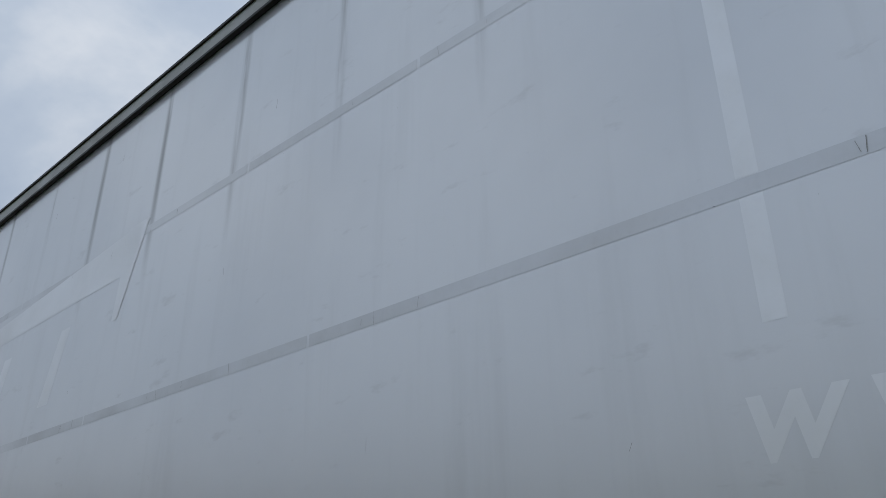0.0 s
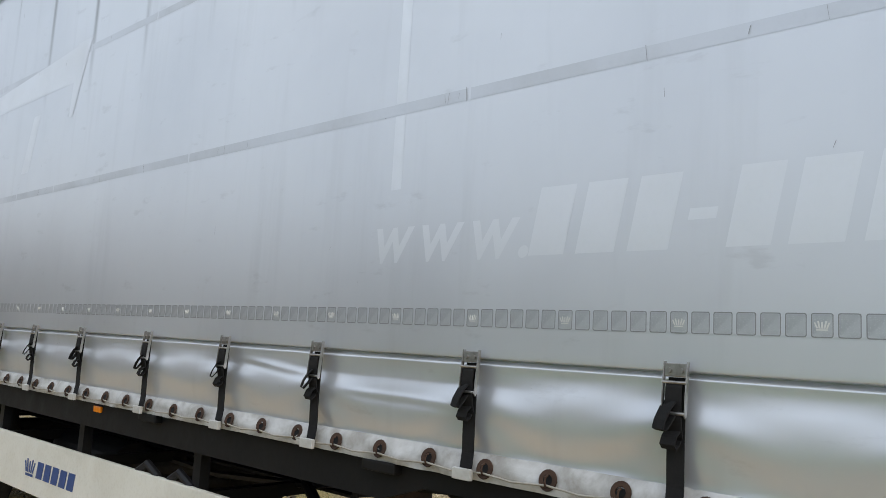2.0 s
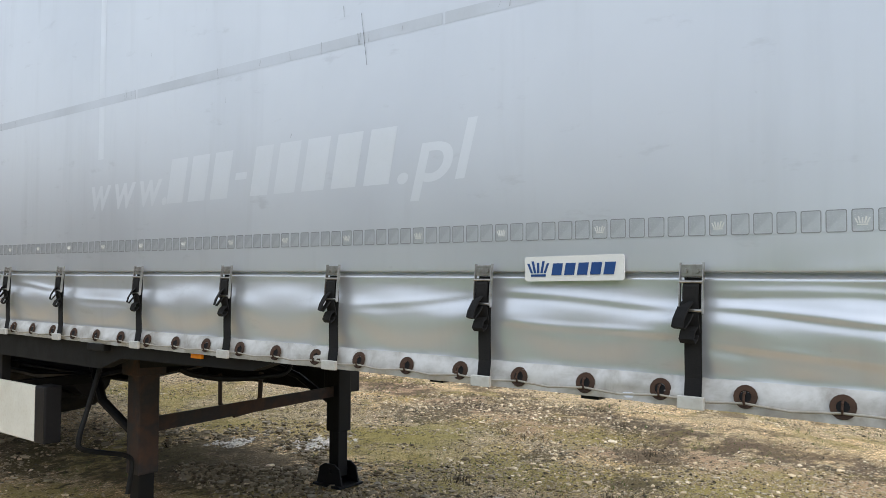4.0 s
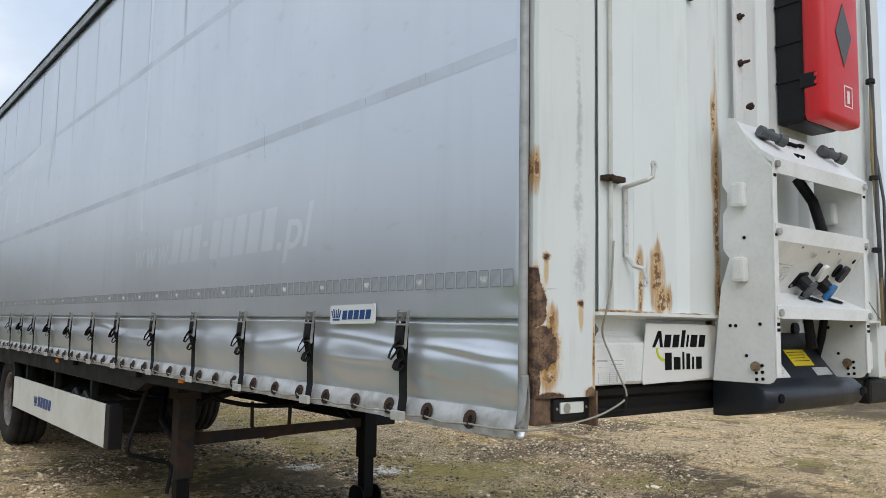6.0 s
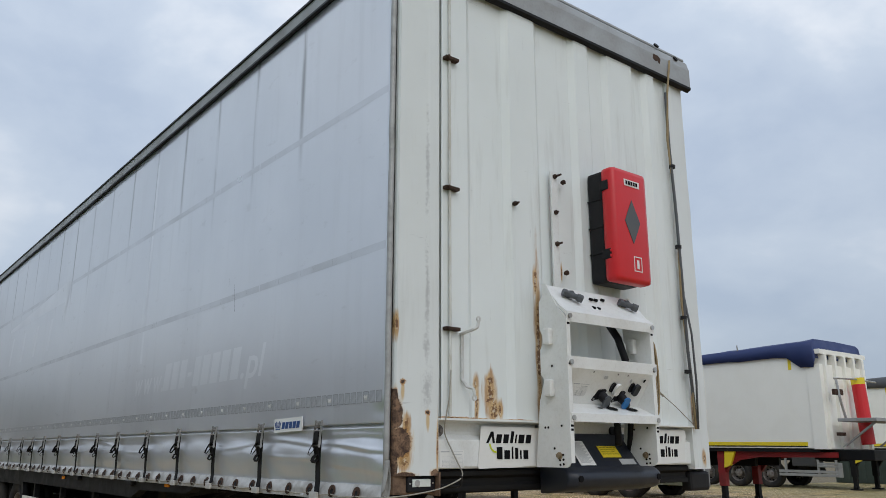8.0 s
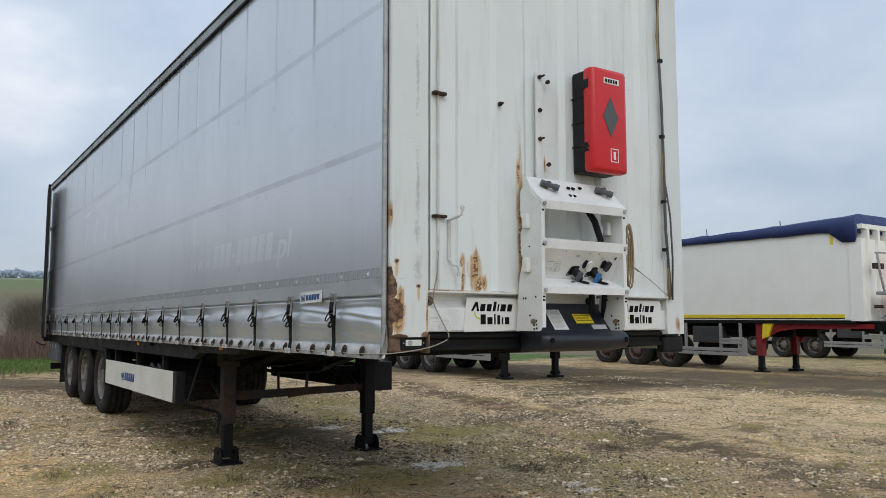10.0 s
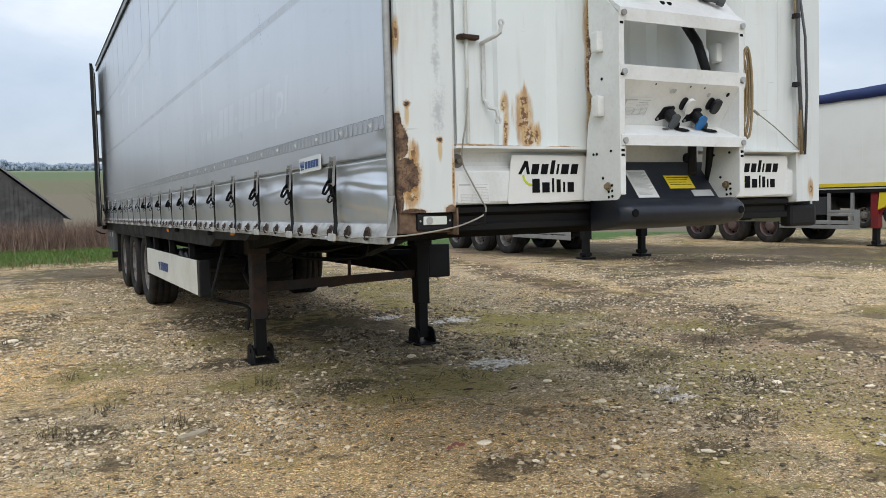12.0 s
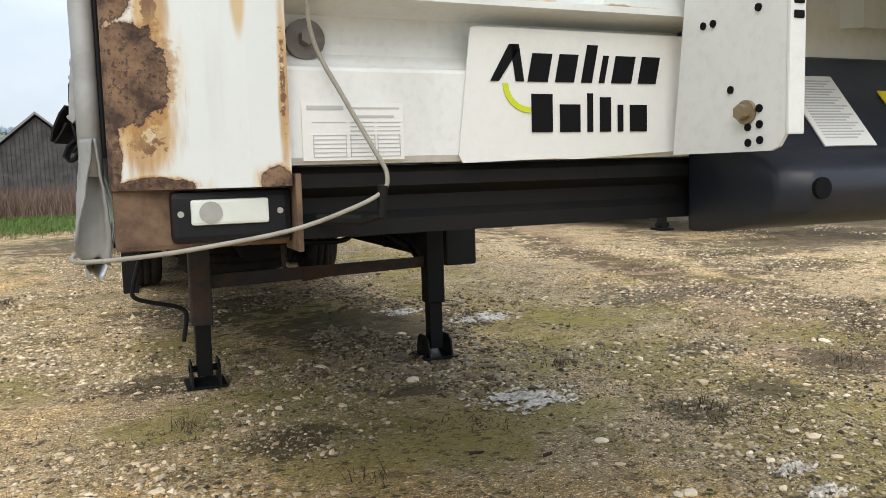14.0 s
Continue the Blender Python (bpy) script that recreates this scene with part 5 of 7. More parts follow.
for x in (0.903, 1.600):
    bm = bmesh.new()
    sheet(bm, PLATE, 0.006, Matrix.Translation((x, 0, 0)) @ YZ)
    box(bm, x - 0.001, x + 0.028, -0.292, -0.2855, 1.408, 2.14, 0.002)
    frame_part = part("step_side_plate", bm, "steps", trailer, "white side plate of the coupling frame")
    # black discs carry the darkness of bolt holes that aren't cut
    for y, z in ((-0.237, 1.448), (-0.238, 1.425), (-0.215, 1.422), (-0.239, 1.402), (-0.216, 1.399), (-0.118, 1.585), (-0.140, 1.585), (-0.179, 1.48), (-0.233, 1.592), (-0.18, 1.9), (-0.17, 1.82)):
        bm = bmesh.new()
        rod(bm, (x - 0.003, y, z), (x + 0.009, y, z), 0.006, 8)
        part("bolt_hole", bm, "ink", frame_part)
    bm = bmesh.new()
    rod(bm, (x - 0.006, -0.213, 1.444), (x + 0.008, -0.213, 1.444), 0.018, 14)
    rod(bm, (x - 0.018, -0.213, 1.444), (x + 0.008, -0.213, 1.444), 0.012, 6)
    part("bolt", bm, "brass_bolt", frame_part)
    for z in (1.79, 2.06):
        bm = bmesh.new()
        box(bm, x - 0.035, x + 0.002, -0.195, -0.145, z - 0.05, z + 0.04, 0.012)
        part("cable_lug", bm, "steps", frame_part)
    # black blocks stand in for the dark of open slots
    for z in (1.592, 1.572, 1.905, 2.115):
        bm = bmesh.new()
        box(bm, x + 0.005, x + 0.023, -0.2945, -0.290, z - 0.0055, z + 0.0055, 0.002)
        part("slot", bm, "ink", frame_part)
for k, (z, deep) in enumerate(((2.155, 0.045), (1.915, 0.045), (1.635, 0.04))):
    bm = bmesh.new()
    if k == 0:
        sweep(bm, [(-0.292, z - 0.03), (-0.296, z + deep / 2), (-0.245, z + 0.06), (-0.130, 2.345), (-0.120, 2.345), (-0.125, 2.332), (-0.235, z + 0.052), (-0.286, z + 0.008), (-0.286, z - 0.03)], 0.908, 1.638, True)
    elif k == 1:
        sweep(bm, [(-0.292, z - 0.03), (-0.296, z + 0.03), (-0.19, z + 0.045), (-0.19, z + 0.040), (-0.288, z + 0.022), (-0.286, z - 0.025), (-0.165, 1.715), (-0.168, 1.708)], 0.908, 1.638, True)
    else:
        sweep(bm, [(-0.165, 1.715), (-0.288, 1.66), (-0.298, 1.655), (-0.298, 1.612), (-0.292, 1.612), (-0.292, 1.648), (-0.160, 1.705)], 0.908, 1.638, True)
    step = part("step", bm, "steps", trailer, "white pressed-steel step")
    for x in (0.925, 1.615):
        bm = bmesh.new()
        zz = 1.632 if k == 2 else z
        rod(bm, (x, -0.293, zz), (x, -0.305, zz), 0.013, 12)
        part("bolt", bm, "steel", step)
    if k == 0:
        # hole darkness comes from black discs on the step
        for x, y, zz in ((1.22, -0.19, 2.29), (1.26, -0.19, 2.29), (1.20, -0.225, 2.235), (1.24, -0.225, 2.235), (1.10, -0.18, 2.30), (1.33, -0.18, 2.30)):
            bm = bmesh.new()
            rod(bm, (x, y - 0.012, zz - 0.004), (x, y + 0.008, zz + 0.004), 0.008, 10)
            part("hole", bm, "ink", step)
        for x in (1.03, 1.50):
            bm = bmesh.new()
            rod(bm, (x, -0.17, 2.30), (x, -0.225, 2.29), 0.022, 14)
            rod(bm, (x - 0.030, -0.205, 2.298), (x + 0.045, -0.235, 2.275), 0.016, 12)
            rod(bm, (x + 0.035, -0.230, 2.278), (x + 0.060, -0.243, 2.268), 0.022, 12)
            rod(bm, (x - 0.045, -0.200, 2.302), (x - 0.028, -0.207, 2.297), 0.021, 12)
            part("air_coupling", bm, "grey_plastic", step, "grey air hose coupling")
    if k == 1:
        socket_step = step


def on_slope(x, z, w=0.0):
    """Frame on the forward-leaning panel between the two lower steps: u along, v up, w out."""
    y = -0.165 - (z - 1.715) * 0.794
    u, v, n = Vector((1, 0, 0)), Vector((0, -0.622, 0.783)), Vector((0, -0.783, -0.622))
    m = Matrix((u, v, n)).transposed().to_4x4()
    return Matrix.Translation(Vector((x, y, z)) + n * w) @ m


def oval(ru, rv, n=16, square=0.0):
    return [(ru * math.copysign(abs(math.cos(a)) ** (1 - square), math.cos(a)), rv * math.copysign(abs(math.sin(a)) ** (1 - square), math.sin(a))) for a in [i * math.tau / n for i in range(n)]]


def socket(x, z, body, cap, cap_x, cap_z, drop, drop_x, parent):
    bm = bmesh.new()
    m = on_slope(x, z)
    sheet(bm, [(-0.045, -0.032), (-0.034, -0.040), (0.03, -0.020), (0.042, 0.030), (0.030, 0.038), (-0.022, 0.030)], 0.006, m)
    rod(bm, m @ Vector((0.018, 0.0, 0.004)), m @ Vector((0.020, -0.006, 0.05)), 0.028, 16, 0.025)
    plug = part("socket", bm, "black_plastic", parent, "black electrical socket")
    bm = bmesh.new()
    sheet(bm, [(u + 0.022, v - 0.010) for u, v in oval(0.024, 0.036, 18, 0.25)], 0.010, on_slope(x, z, 0.048))
    part("socket_lid", bm, body, plug)
    bm = bmesh.new()
    rod(bm, m @ Vector((-0.033, -0.026, 0.004)), m @ Vector((-0.033, -0.026, 0.011)), 0.006, 8)
    part("screw", bm, "steel", plug)
    bm = bmesh.new()
    m = on_slope(cap_x, cap_z)
    sheet(bm, [(u - 0.026, v + 0.004) for u, v in oval(0.017, 0.030, 14, 0.2)], 0.008, m)
    lug = part("cap_lug", bm, "black_plastic", plug)
    bm = bmesh.new()
    sheet(bm, oval(0.022, 0.036, 18, 0.3), 0.016, on_slope(cap_x, cap_z, 0.012))
    part("socket_cap", bm, cap, plug, "raised protective cap")
    bm = bmesh.new()
    sheet(bm, oval(0.020, 0.034, 18, 0.1), 0.014, on_slope(drop_x, 1.722, 0.022))
    part("hanging_cap", bm, drop, plug)


socket(1.232, 1.765, "grey_plastic", "white", 1.335, 1.803, "black_plastic", 1.298, socket_step)
socket(1.395, 1.762, "socket_blue", "blue_black", 1.492, 1.808, "grey_plastic", 1.470, socket_step)
data_label(0.985, 1.752, 0.135, 0.085, socket_step, lambda x, z, d: on_slope(x, z, 0.004 + d))
# holes are coloured on as grey and black ovals, not cut
for x, z in ((1.207, 1.852), (1.222, 1.852), (1.43, 1.845), (1.10, 1.874), (1.30, 1.872), (1.385, 1.870), (1.02, 1.735), (1.545, 1.85)):
    bm = bmesh.new()
    sheet(bm, oval(0.009 if z < 1.86 else 0.004, 0.011 if z < 1.86 else 0.005, 12), 0.001, on_slope(x, z, 0.0035))
    part("hole", bm, "grey_print" if z < 1.86 and x < 1.5 else "ink", socket_step)
# dark ovals take the place of shaded cable openings
for x, w, c in ((1.31, 0.040, "ink"), (1.475, 0.045, "ink"), (1.215, 0.016, "grey_plastic")):
    bm = bmesh.new()
    m = Matrix.Translation((x, -0.225, 1.6918)) @ Matrix(((1, 0, 0, 0), (0, 0.931, -0.364, 0), (0, 0.364, 0.931, 0), (0, 0, 0, 1)))
    sheet(bm, oval(w, 0.032 if w > 0.02 else 0.012, 18), 0.001, m)
    part("cable_hole", bm, c, socket_step)
bm = bmesh.new()
rod(bm, (1.545, -0.019, 1.578), (1.545, -0.034, 1.578), 0.026, 16)
part("grommet", bm, "black_plastic", trailer, "black rubber grommet")
bm = bmesh.new()
pipe(bm, [(1.575, -0.16, 1.70), (1.585, -0.13, 1.62), (1.60, -0.11, 1.54), (1.61, -0.09, 1.46)], 0.017, 8)
part("air_hose", bm, "black_plastic", trailer, "black hose into the hood", True)
bm = bmesh.new()
pipe(bm, [(1.47, -0.09, 2.2), (1.50, -0.14, 2.1), (1.53, -0.16, 1.98), (1.54, -0.14, 1.85), (1.50, -0.10, 1.65), (1.46, -0.14, 1.5)], 0.022, 8)
part("air_hose", bm, "black_plastic", trailer, "black hoses behind the steps", True)
bm = bmesh.new()
box(bm, 0.97, 1.62, -0.02, 0.0, 1.40, 1.66)
part("recess_panel", bm, "panel", trailer)

# fire extinguisher box
ext = thing("extinguisher_box", "red and black plastic fire extinguisher box on the wall", "extinguisher box")
ext.rotation_euler = trailer.rotation_euler
ext.location = (0.085, 0.036, 0.018)
bm = bmesh.new()
box(bm, 1.315, 1.60, -0.205, -0.084, 2.40, 3.085, 0.018)
for z in (2.58, 2.74, 2.91):
    box(bm, 1.309, 1.605, -0.195, -0.085, z - 0.004, z + 0.004, 0.001)
ext_body = part("body", bm, "black_plastic", ext, "black box body with ribs")
bm = bmesh.new()
box(bm, 1.295, 1.612, -0.300, -0.203, 2.395, 3.09, 0.03)
lid = part("lid", bm, "red", ext, "red lid with rounded edges", True)
for z in (2.56, 2.98):
    bm = bmesh.new()
    box(bm, 1.289, 1.335, -0.262, -0.198, z - 0.03, z + 0.03, 0.006)
    part("latch", bm, "black_plastic", lid)
for z in (2.545, 2.575):
    bm = bmesh.new()
    box(bm, 1.287, 1.330, -0.268, -0.256, z - 0.008, z + 0.008, 0.003)
    part("latch_tab", bm, "red", lid)
bm = bmesh.new()
sheet(bm, [(1.455, 2.63), (1.525, 2.765), (1.455, 2.90), (1.385, 2.765)], 0.003, front_m(0, 0, -0.3005))
part("diamond", bm, "grey_plastic", lid, "grey diamond panel")
bm = bmesh.new()
sheet(bm, [(1.395, 2.985), (1.535, 2.985), (1.535, 3.025), (1.395, 3.025)], 0.003, front_m(0, 0, -0.3005))
name_plate = part("name_plate", bm, "white", lid)
bm = bmesh.new()
bar_word(bm, front_m(0, 0, -0.3038), 1.408, 2.993, [(0, 0.024, 1)] * 5, 0.016, 0.007, 0.0)
part("plate_bars", bm, "ink", name_plate)
bm = bmesh.new()
for u0, u1, v0, v1 in ((1.448, 1.520, 2.465, 2.470), (1.448, 1.520, 2.550, 2.555), (1.448, 1.453, 2.470, 2.550), (1.515, 1.520, 2.470, 2.550), (1.474, 1.494, 2.482, 2.535)):
    sheet(bm, [(u0, v0), (u1, v0), (u1, v1), (u0, v1)], 0.002, front_m(0, 0, -0.3005))
part("emblem", bm, "white", lid)

# dark beam, neck hood and its labels
bm = bmesh.new()
sweep(bm, [(0.02, 1.381), (0.005, 1.370), (0.005, 1.35), (0.03, 1.335), (0.03, 1.312), (0.015, 1.300), (0.015, 1.276), (0.14, 1.272), (0.14, 1.381)], 0.25, 2.30, True)
part("front_beam", bm, "chassis", trailer, "black front cross beam")
bm = bmesh.new()
prof = [(-0.005, 1.562), (-0.03, 1.560), (-0.165, 1.388), (-0.205, 1.372), (-0.232, 1.352), (-0.238, 1.325), (-0.225, 1.290), (-0.19, 1.272), (-0.05, 1.252), (0.02, 1.250), (0.02, 1.562)]
a = [bm.verts.new((0.975, y * 0.80 - 0.01, z)) for y, z in prof]
b = [bm.verts.new((1.02, y, z)) for y, z in prof]
c = [bm.verts.new((1.68, y, z)) for y, z in prof]
d = [bm.verts.new((1.72, y * 0.86 - 0.01, z)) for y, z in prof]
for p, q in ((a, b), (b, c), (c, d)):
    for i in range(len(prof)):
        j = (i + 1) % len(prof)
        bm.faces.new((p[i], p[j], q[j], q[i]))
bm.faces.new(a[::-1])
bm.faces.new(d)
hood = part("neck_hood", bm, "blue_black", trailer, "dark blue neck hood with rounded nose", True)
edge = hood.modifiers.new("edges", "BEVEL")
edge.width, edge.segments = 0.008, 2
H = Matrix.Translation((0, -0.0985, 1.475)) @ pose(0, 0, 0, 51.87, 0, 0)
for u0, u1, v0, v1, c, lab in ((1.115, 1.235, -0.105, 0.055, "white", "white instruction label"), (1.330, 1.485, -0.055, 0.022, "yellow", "yellow warning label"), (1.45, 1.575, -0.103, -0.066, "grey_print", "scuffed grey label")):
    bm = bmesh.new()
    sheet(bm, [(u0, v0), (u1, v0), (u1, v1), (u0, v1)], 0.0025, H)
    lab_part = part("label", bm, c, hood, lab)
    if c != "grey_print":
        bm = bmesh.new()
        fine = c == "white"
        for i in range(21 if fine else 4):
            v = v1 - 0.014 - i * (0.0065 if fine else 0.014)
            sheet(bm, [(u0 + 0.012, v), (u1 - 0.010 - 0.012 * (i % 3), v), (u1 - 0.010 - 0.012 * (i % 3), v + 0.0025), (u0 + 0.012, v + 0.0025)], 0.0032, H)
        tagged(part("label_print", bm, "grey_print" if fine else "ink", lab_part), kind="stuff")
# the nose holes are black discs in place of their shade
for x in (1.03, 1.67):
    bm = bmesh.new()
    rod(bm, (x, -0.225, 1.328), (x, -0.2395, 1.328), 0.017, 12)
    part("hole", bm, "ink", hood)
bm = bmesh.new()
pipe(bm, [(0.30, 0.0, 1.305), (0.36, -0.03, 1.302), (0.382, -0.05, 1.308), (0.384, -0.055, 1.352)], 0.008, 8)
part("cord_hook", bm, "chassis", trailer, "bent dark hook holding the cord")


# ---- running gear of the trailer ----
def lathe(bm, profile, seg=40):
    """Turns (radius, x) points round the x axis."""
    rings = [[bm.verts.new((x, r * math.cos(k * math.tau / seg), r * math.sin(k * math.tau / seg))) for k in range(seg)] for r, x in profile]
    for a, b in zip(rings, rings[1:]):
        for k in range(seg):
            bm.faces.new((a[k], a[(k + 1) % seg], b[(k + 1) % seg], b[k]))
    return bm


TYRE = [(0.30, 0.06), (0.31, 0.03), (0.36, 0.008), (0.42, 0.0), (0.47, 0.014), (0.495, 0.035), (0.502, 0.05), (0.502, 0.088), (0.488, 0.092), (0.488, 0.102), (0.503, 0.106), (0.503, 0.165), (0.488, 0.169), (0.488, 0.181), (0.503, 0.185), (0.503, 0.245), (0.488, 0.249), (0.488, 0.259), (0.503, 0.263), (0.502, 0.32), (0.47, 0.36), (0.42, 0.375), (0.36, 0.365), (0.30, 0.32)]
RIM = [(0.305, 0.065), (0.300, 0.030), (0.290, 0.032), (0.281, 0.075), (0.270, 0.15), (0.262, 0.185), (0.235, 0.195), (0.20, 0.185), (0.172, 0.165), (0.150, 0.155), (0.148, 0.07), (0.12, 0.045), (0.06, 0.04), (0.0, 0.04)]


def wheel_meshes(rim):
    bm = bmesh.new()
    lathe(bm, TYRE)
    tyre = mesh_of("tyre", bm, "rubber", True)
    bm = bmesh.new()
    lathe(bm, RIM, 32)
    for k in range(10):
        a = k * math.tau / 10
        rod(bm, (0.168, 0.165 * math.cos(a), 0.165 * math.sin(a)), (0.125, 0.165 * math.cos(a), 0.165 * math.sin(a)), 0.017, 6)
    disc = mesh_of("rim", bm, rim, True)
    # black disc stands for the dark opening in the rim
    bm = bmesh.new()
    rod(bm, (0.195, 0, 0), (0.183, 0, 0), 0.034, 12)
    hole = mesh_of("rim_hole", bm, "ink")
    return tyre, disc, hole


def add_wheel(parent, meshes, x, y, z, flip=False):
    tyre = new("wheel", meshes[0])
    tyre.parent = parent
    tyre.location = (x, y, z)
    tyre.rotation_euler = (random.uniform(0, 6), 0, math.pi if flip else 0)
    tagged(tyre, "dusty single tyre on a grey steel rim")
    new("rim", meshes[1]).parent = tyre
    for k in range(10):
        a = (k + 0.5) * math.tau / 10
        o = new("rim_hole", meshes[2])
        o.parent = tyre
        o.location = (0, 0.222 * math.cos(a), 0.222 * math.sin(a))
    return tyre


wheels = wheel_meshes("rim")
AXLES = (8.43, 9.80, 11.17)
for y in AXLES:
    zc = 0.585 + 0.00785 * y
    add_wheel(trailer, wheels, 0.075, y, zc)
    add_wheel(trailer, wheels, 2.445, y, zc, True)
    bm = bmesh.new()
    rod(bm, (0.3, y, zc), (2.2, y, zc), 0.07, 12)
    part("axle", bm, "chassis", trailer)

for x in (0.70, 1.66):
    bm = bmesh.new()
    sheet(bm, [(1.0, 1.225), (3.2, 1.19), (4.6, 0.90), (13.4, 0.90), (13.4, 1.20), (1.0, 1.245)], 0.014, Matrix.Translation((x + 0.06, 0, 0)) @ YZ)
    sheet(bm, [(1.0, 1.21), (3.2, 1.175), (4.6, 0.885), (13.4, 0.885), (13.4, 0.90), (4.6, 0.90), (3.2, 1.19), (1.0, 1.225)], 0.14, Matrix.Translation((x, 0, 0)) @ YZ)
    part("chassis_beam", bm, "chassis", trailer, "black chassis beam")
bm = bmesh.new()
box(bm, 0.10, 2.42, 0.145, 13.5, 1.268, 1.280)
part("load_floor", bm, "chassis", trailer)
for i in range(22):
    bm = bmesh.new()
    y = 0.35 + 0.6 * i
    box(bm, 0.10, 2.42, y, y + 0.06, 1.10 if y > 4 else (1.205 if y > 0.9 else 1.255), 1.27)
    part("cross_member", bm, "chassis", trailer)
for x in (0.018, 2.42):
    bm = bmesh.new()
    sheet(bm, [(0.145, 1.268), (0.7, 1.256), (2.3, 1.242), (2.5, 1.180), (3.5, 1.165), (3.7, 1.10), (13.55, 1.10), (13.55, 1.275), (0.145, 1.275)], 0.075, Matrix.Translation((x, 0, 0)) @ YZ)
    part("side_rave", bm, "chassis", trailer, "dark side rave under the curtain")
for y, z in ((2.866, 1.224), (5.86, 1.20)):
    bm = bmesh.new()
    box(bm, 0.004, 0.019, y - 0.040, y + 0.040, z - 0.016, z + 0.016, 0.005)
    part("marker_light", bm, "orange", trailer, "amber side marker light")
for y in (3.6, 5.2):
    bm = bmesh.new()
    box(bm, -0.02, 0.10, y, y + 0.16, 1.195, 1.232, 0.006)
    part("rave_pocket", bm, "chassis", trailer)

# landing legs
for x, rusty in ((0.485, True), (2.085, False)):
    leg = "rusty_leg" if rusty else "chassis"
    bm = bmesh.new()
    box(bm, x - 0.065, x + 0.065, 3.985, 4.115, 0.43, 1.16, 0.010)
    box(bm, x - 0.09, x + 0.09, 3.96, 4.14, 1.0, 1.16, 0.006)
    leg_part = part("landing_leg", bm, leg, trailer, "square dark steel landing leg")
    bm = bmesh.new()
    box(bm, x - 0.048, x + 0.048, 4.002, 4.098, 0.10, 0.47, 0.006)
    part("inner_tube", bm, "chassis", leg_part)
    bm = bmesh.new()
    box(bm, x - 0.125, x + 0.125, 3.91, 4.19, 0.038, 0.055, 0.004)
    for s in (-1, 1):
        sheet(bm, [(-0.13, 0.05), (0.13, 0.05), (0.10, 0.17), (0.05, 0.20), (-0.05, 0.20), (-0.10, 0.17)], 0.012, Matrix.Translation((x + s * 0.085 - 0.006, 4.05, 0)) @ YZ)
    rod(bm, (x - 0.10, 4.05, 0.145), (x + 0.10, 4.05, 0.145), 0.022, 10)
    part("leg_foot", bm, "chassis", leg_part, "steel foot with side plates")
    bm = bmesh.new()
    pipe(bm, [(x, 4.09, 0.62), (x, 4.5, 0.80), (x + (0.2 if rusty else -0.2), 5.0, 0.98)], 0.028, 8)
    part("leg_brace", bm, "chassis", leg_part)
bm = bmesh.new()
sheet(bm, [(0.54, 0.655), (2.03, 0.69), (2.03, 0.765), (0.54, 0.745)], 0.014, Matrix(((1, 0, 0, 0), (0, 0, 1, 4.04), (0, 1, 0, 0), (0, 0, 0, 1))))
pipe(bm, [(1.02, 4.05, 0.95), (1.03, 4.06, 0.76), (1.10, 4.07, 0.70)], 0.014, 8)
pipe(bm, [(1.35, 4.05, 0.93), (1.35, 4.06, 0.76), (1.30, 4.08, 0.68), (1.15, 4.08, 0.665)], 0.016, 8)
part("cross_tube", bm, "rusty_leg", trailer, "thin tube between the landing legs")
bm = bmesh.new()
pipe(bm, smooth([(0.20, 3.99, 1.13), (0.18, 4.0, 1.05), (0.13, 4.01, 0.86), (0.085, 4.02, 0.69), (0.10, 4.02, 0.635), (0.20, 4.015, 0.60), (0.33, 4.01, 0.565), (0.385, 4.005, 0.53), (0.385, 4.0, 0.46), (0.365, 4.0, 0.34)]), 0.014, 8)
part("crank_handle", bm, "chassis", trailer, "bent dark crank handle")
bm = bmesh.new()
box(bm, 0.40, 2.17, 3.94, 4.16, 1.05, 1.255, 0.006)
for x in (0.40, 2.165):
    sheet(bm, [(3.95, 1.05), (3.95, 1.16), (2.45, 1.225), (2.45, 1.20)], 0.012, Matrix.Translation((x, 0, 0)) @ YZ)
part("leg_crossbeam", bm, "chassis", trailer, "dark cross beam and gussets over the landing legs")
bm = bmesh.new()
pipe(bm, smooth([(0.62, 3.90, 1.03), (0.70, 3.88, 0.99), (0.95, 3.88, 0.94), (1.30, 3.88, 0.925), (1.42, 3.88, 0.94), (1.46, 3.88, 1.0), (1.47, 3.90, 1.07)]), 0.018, 8)
part("leg_stay", bm, "chassis", trailer, "bent dark stay under the cross beam", True)
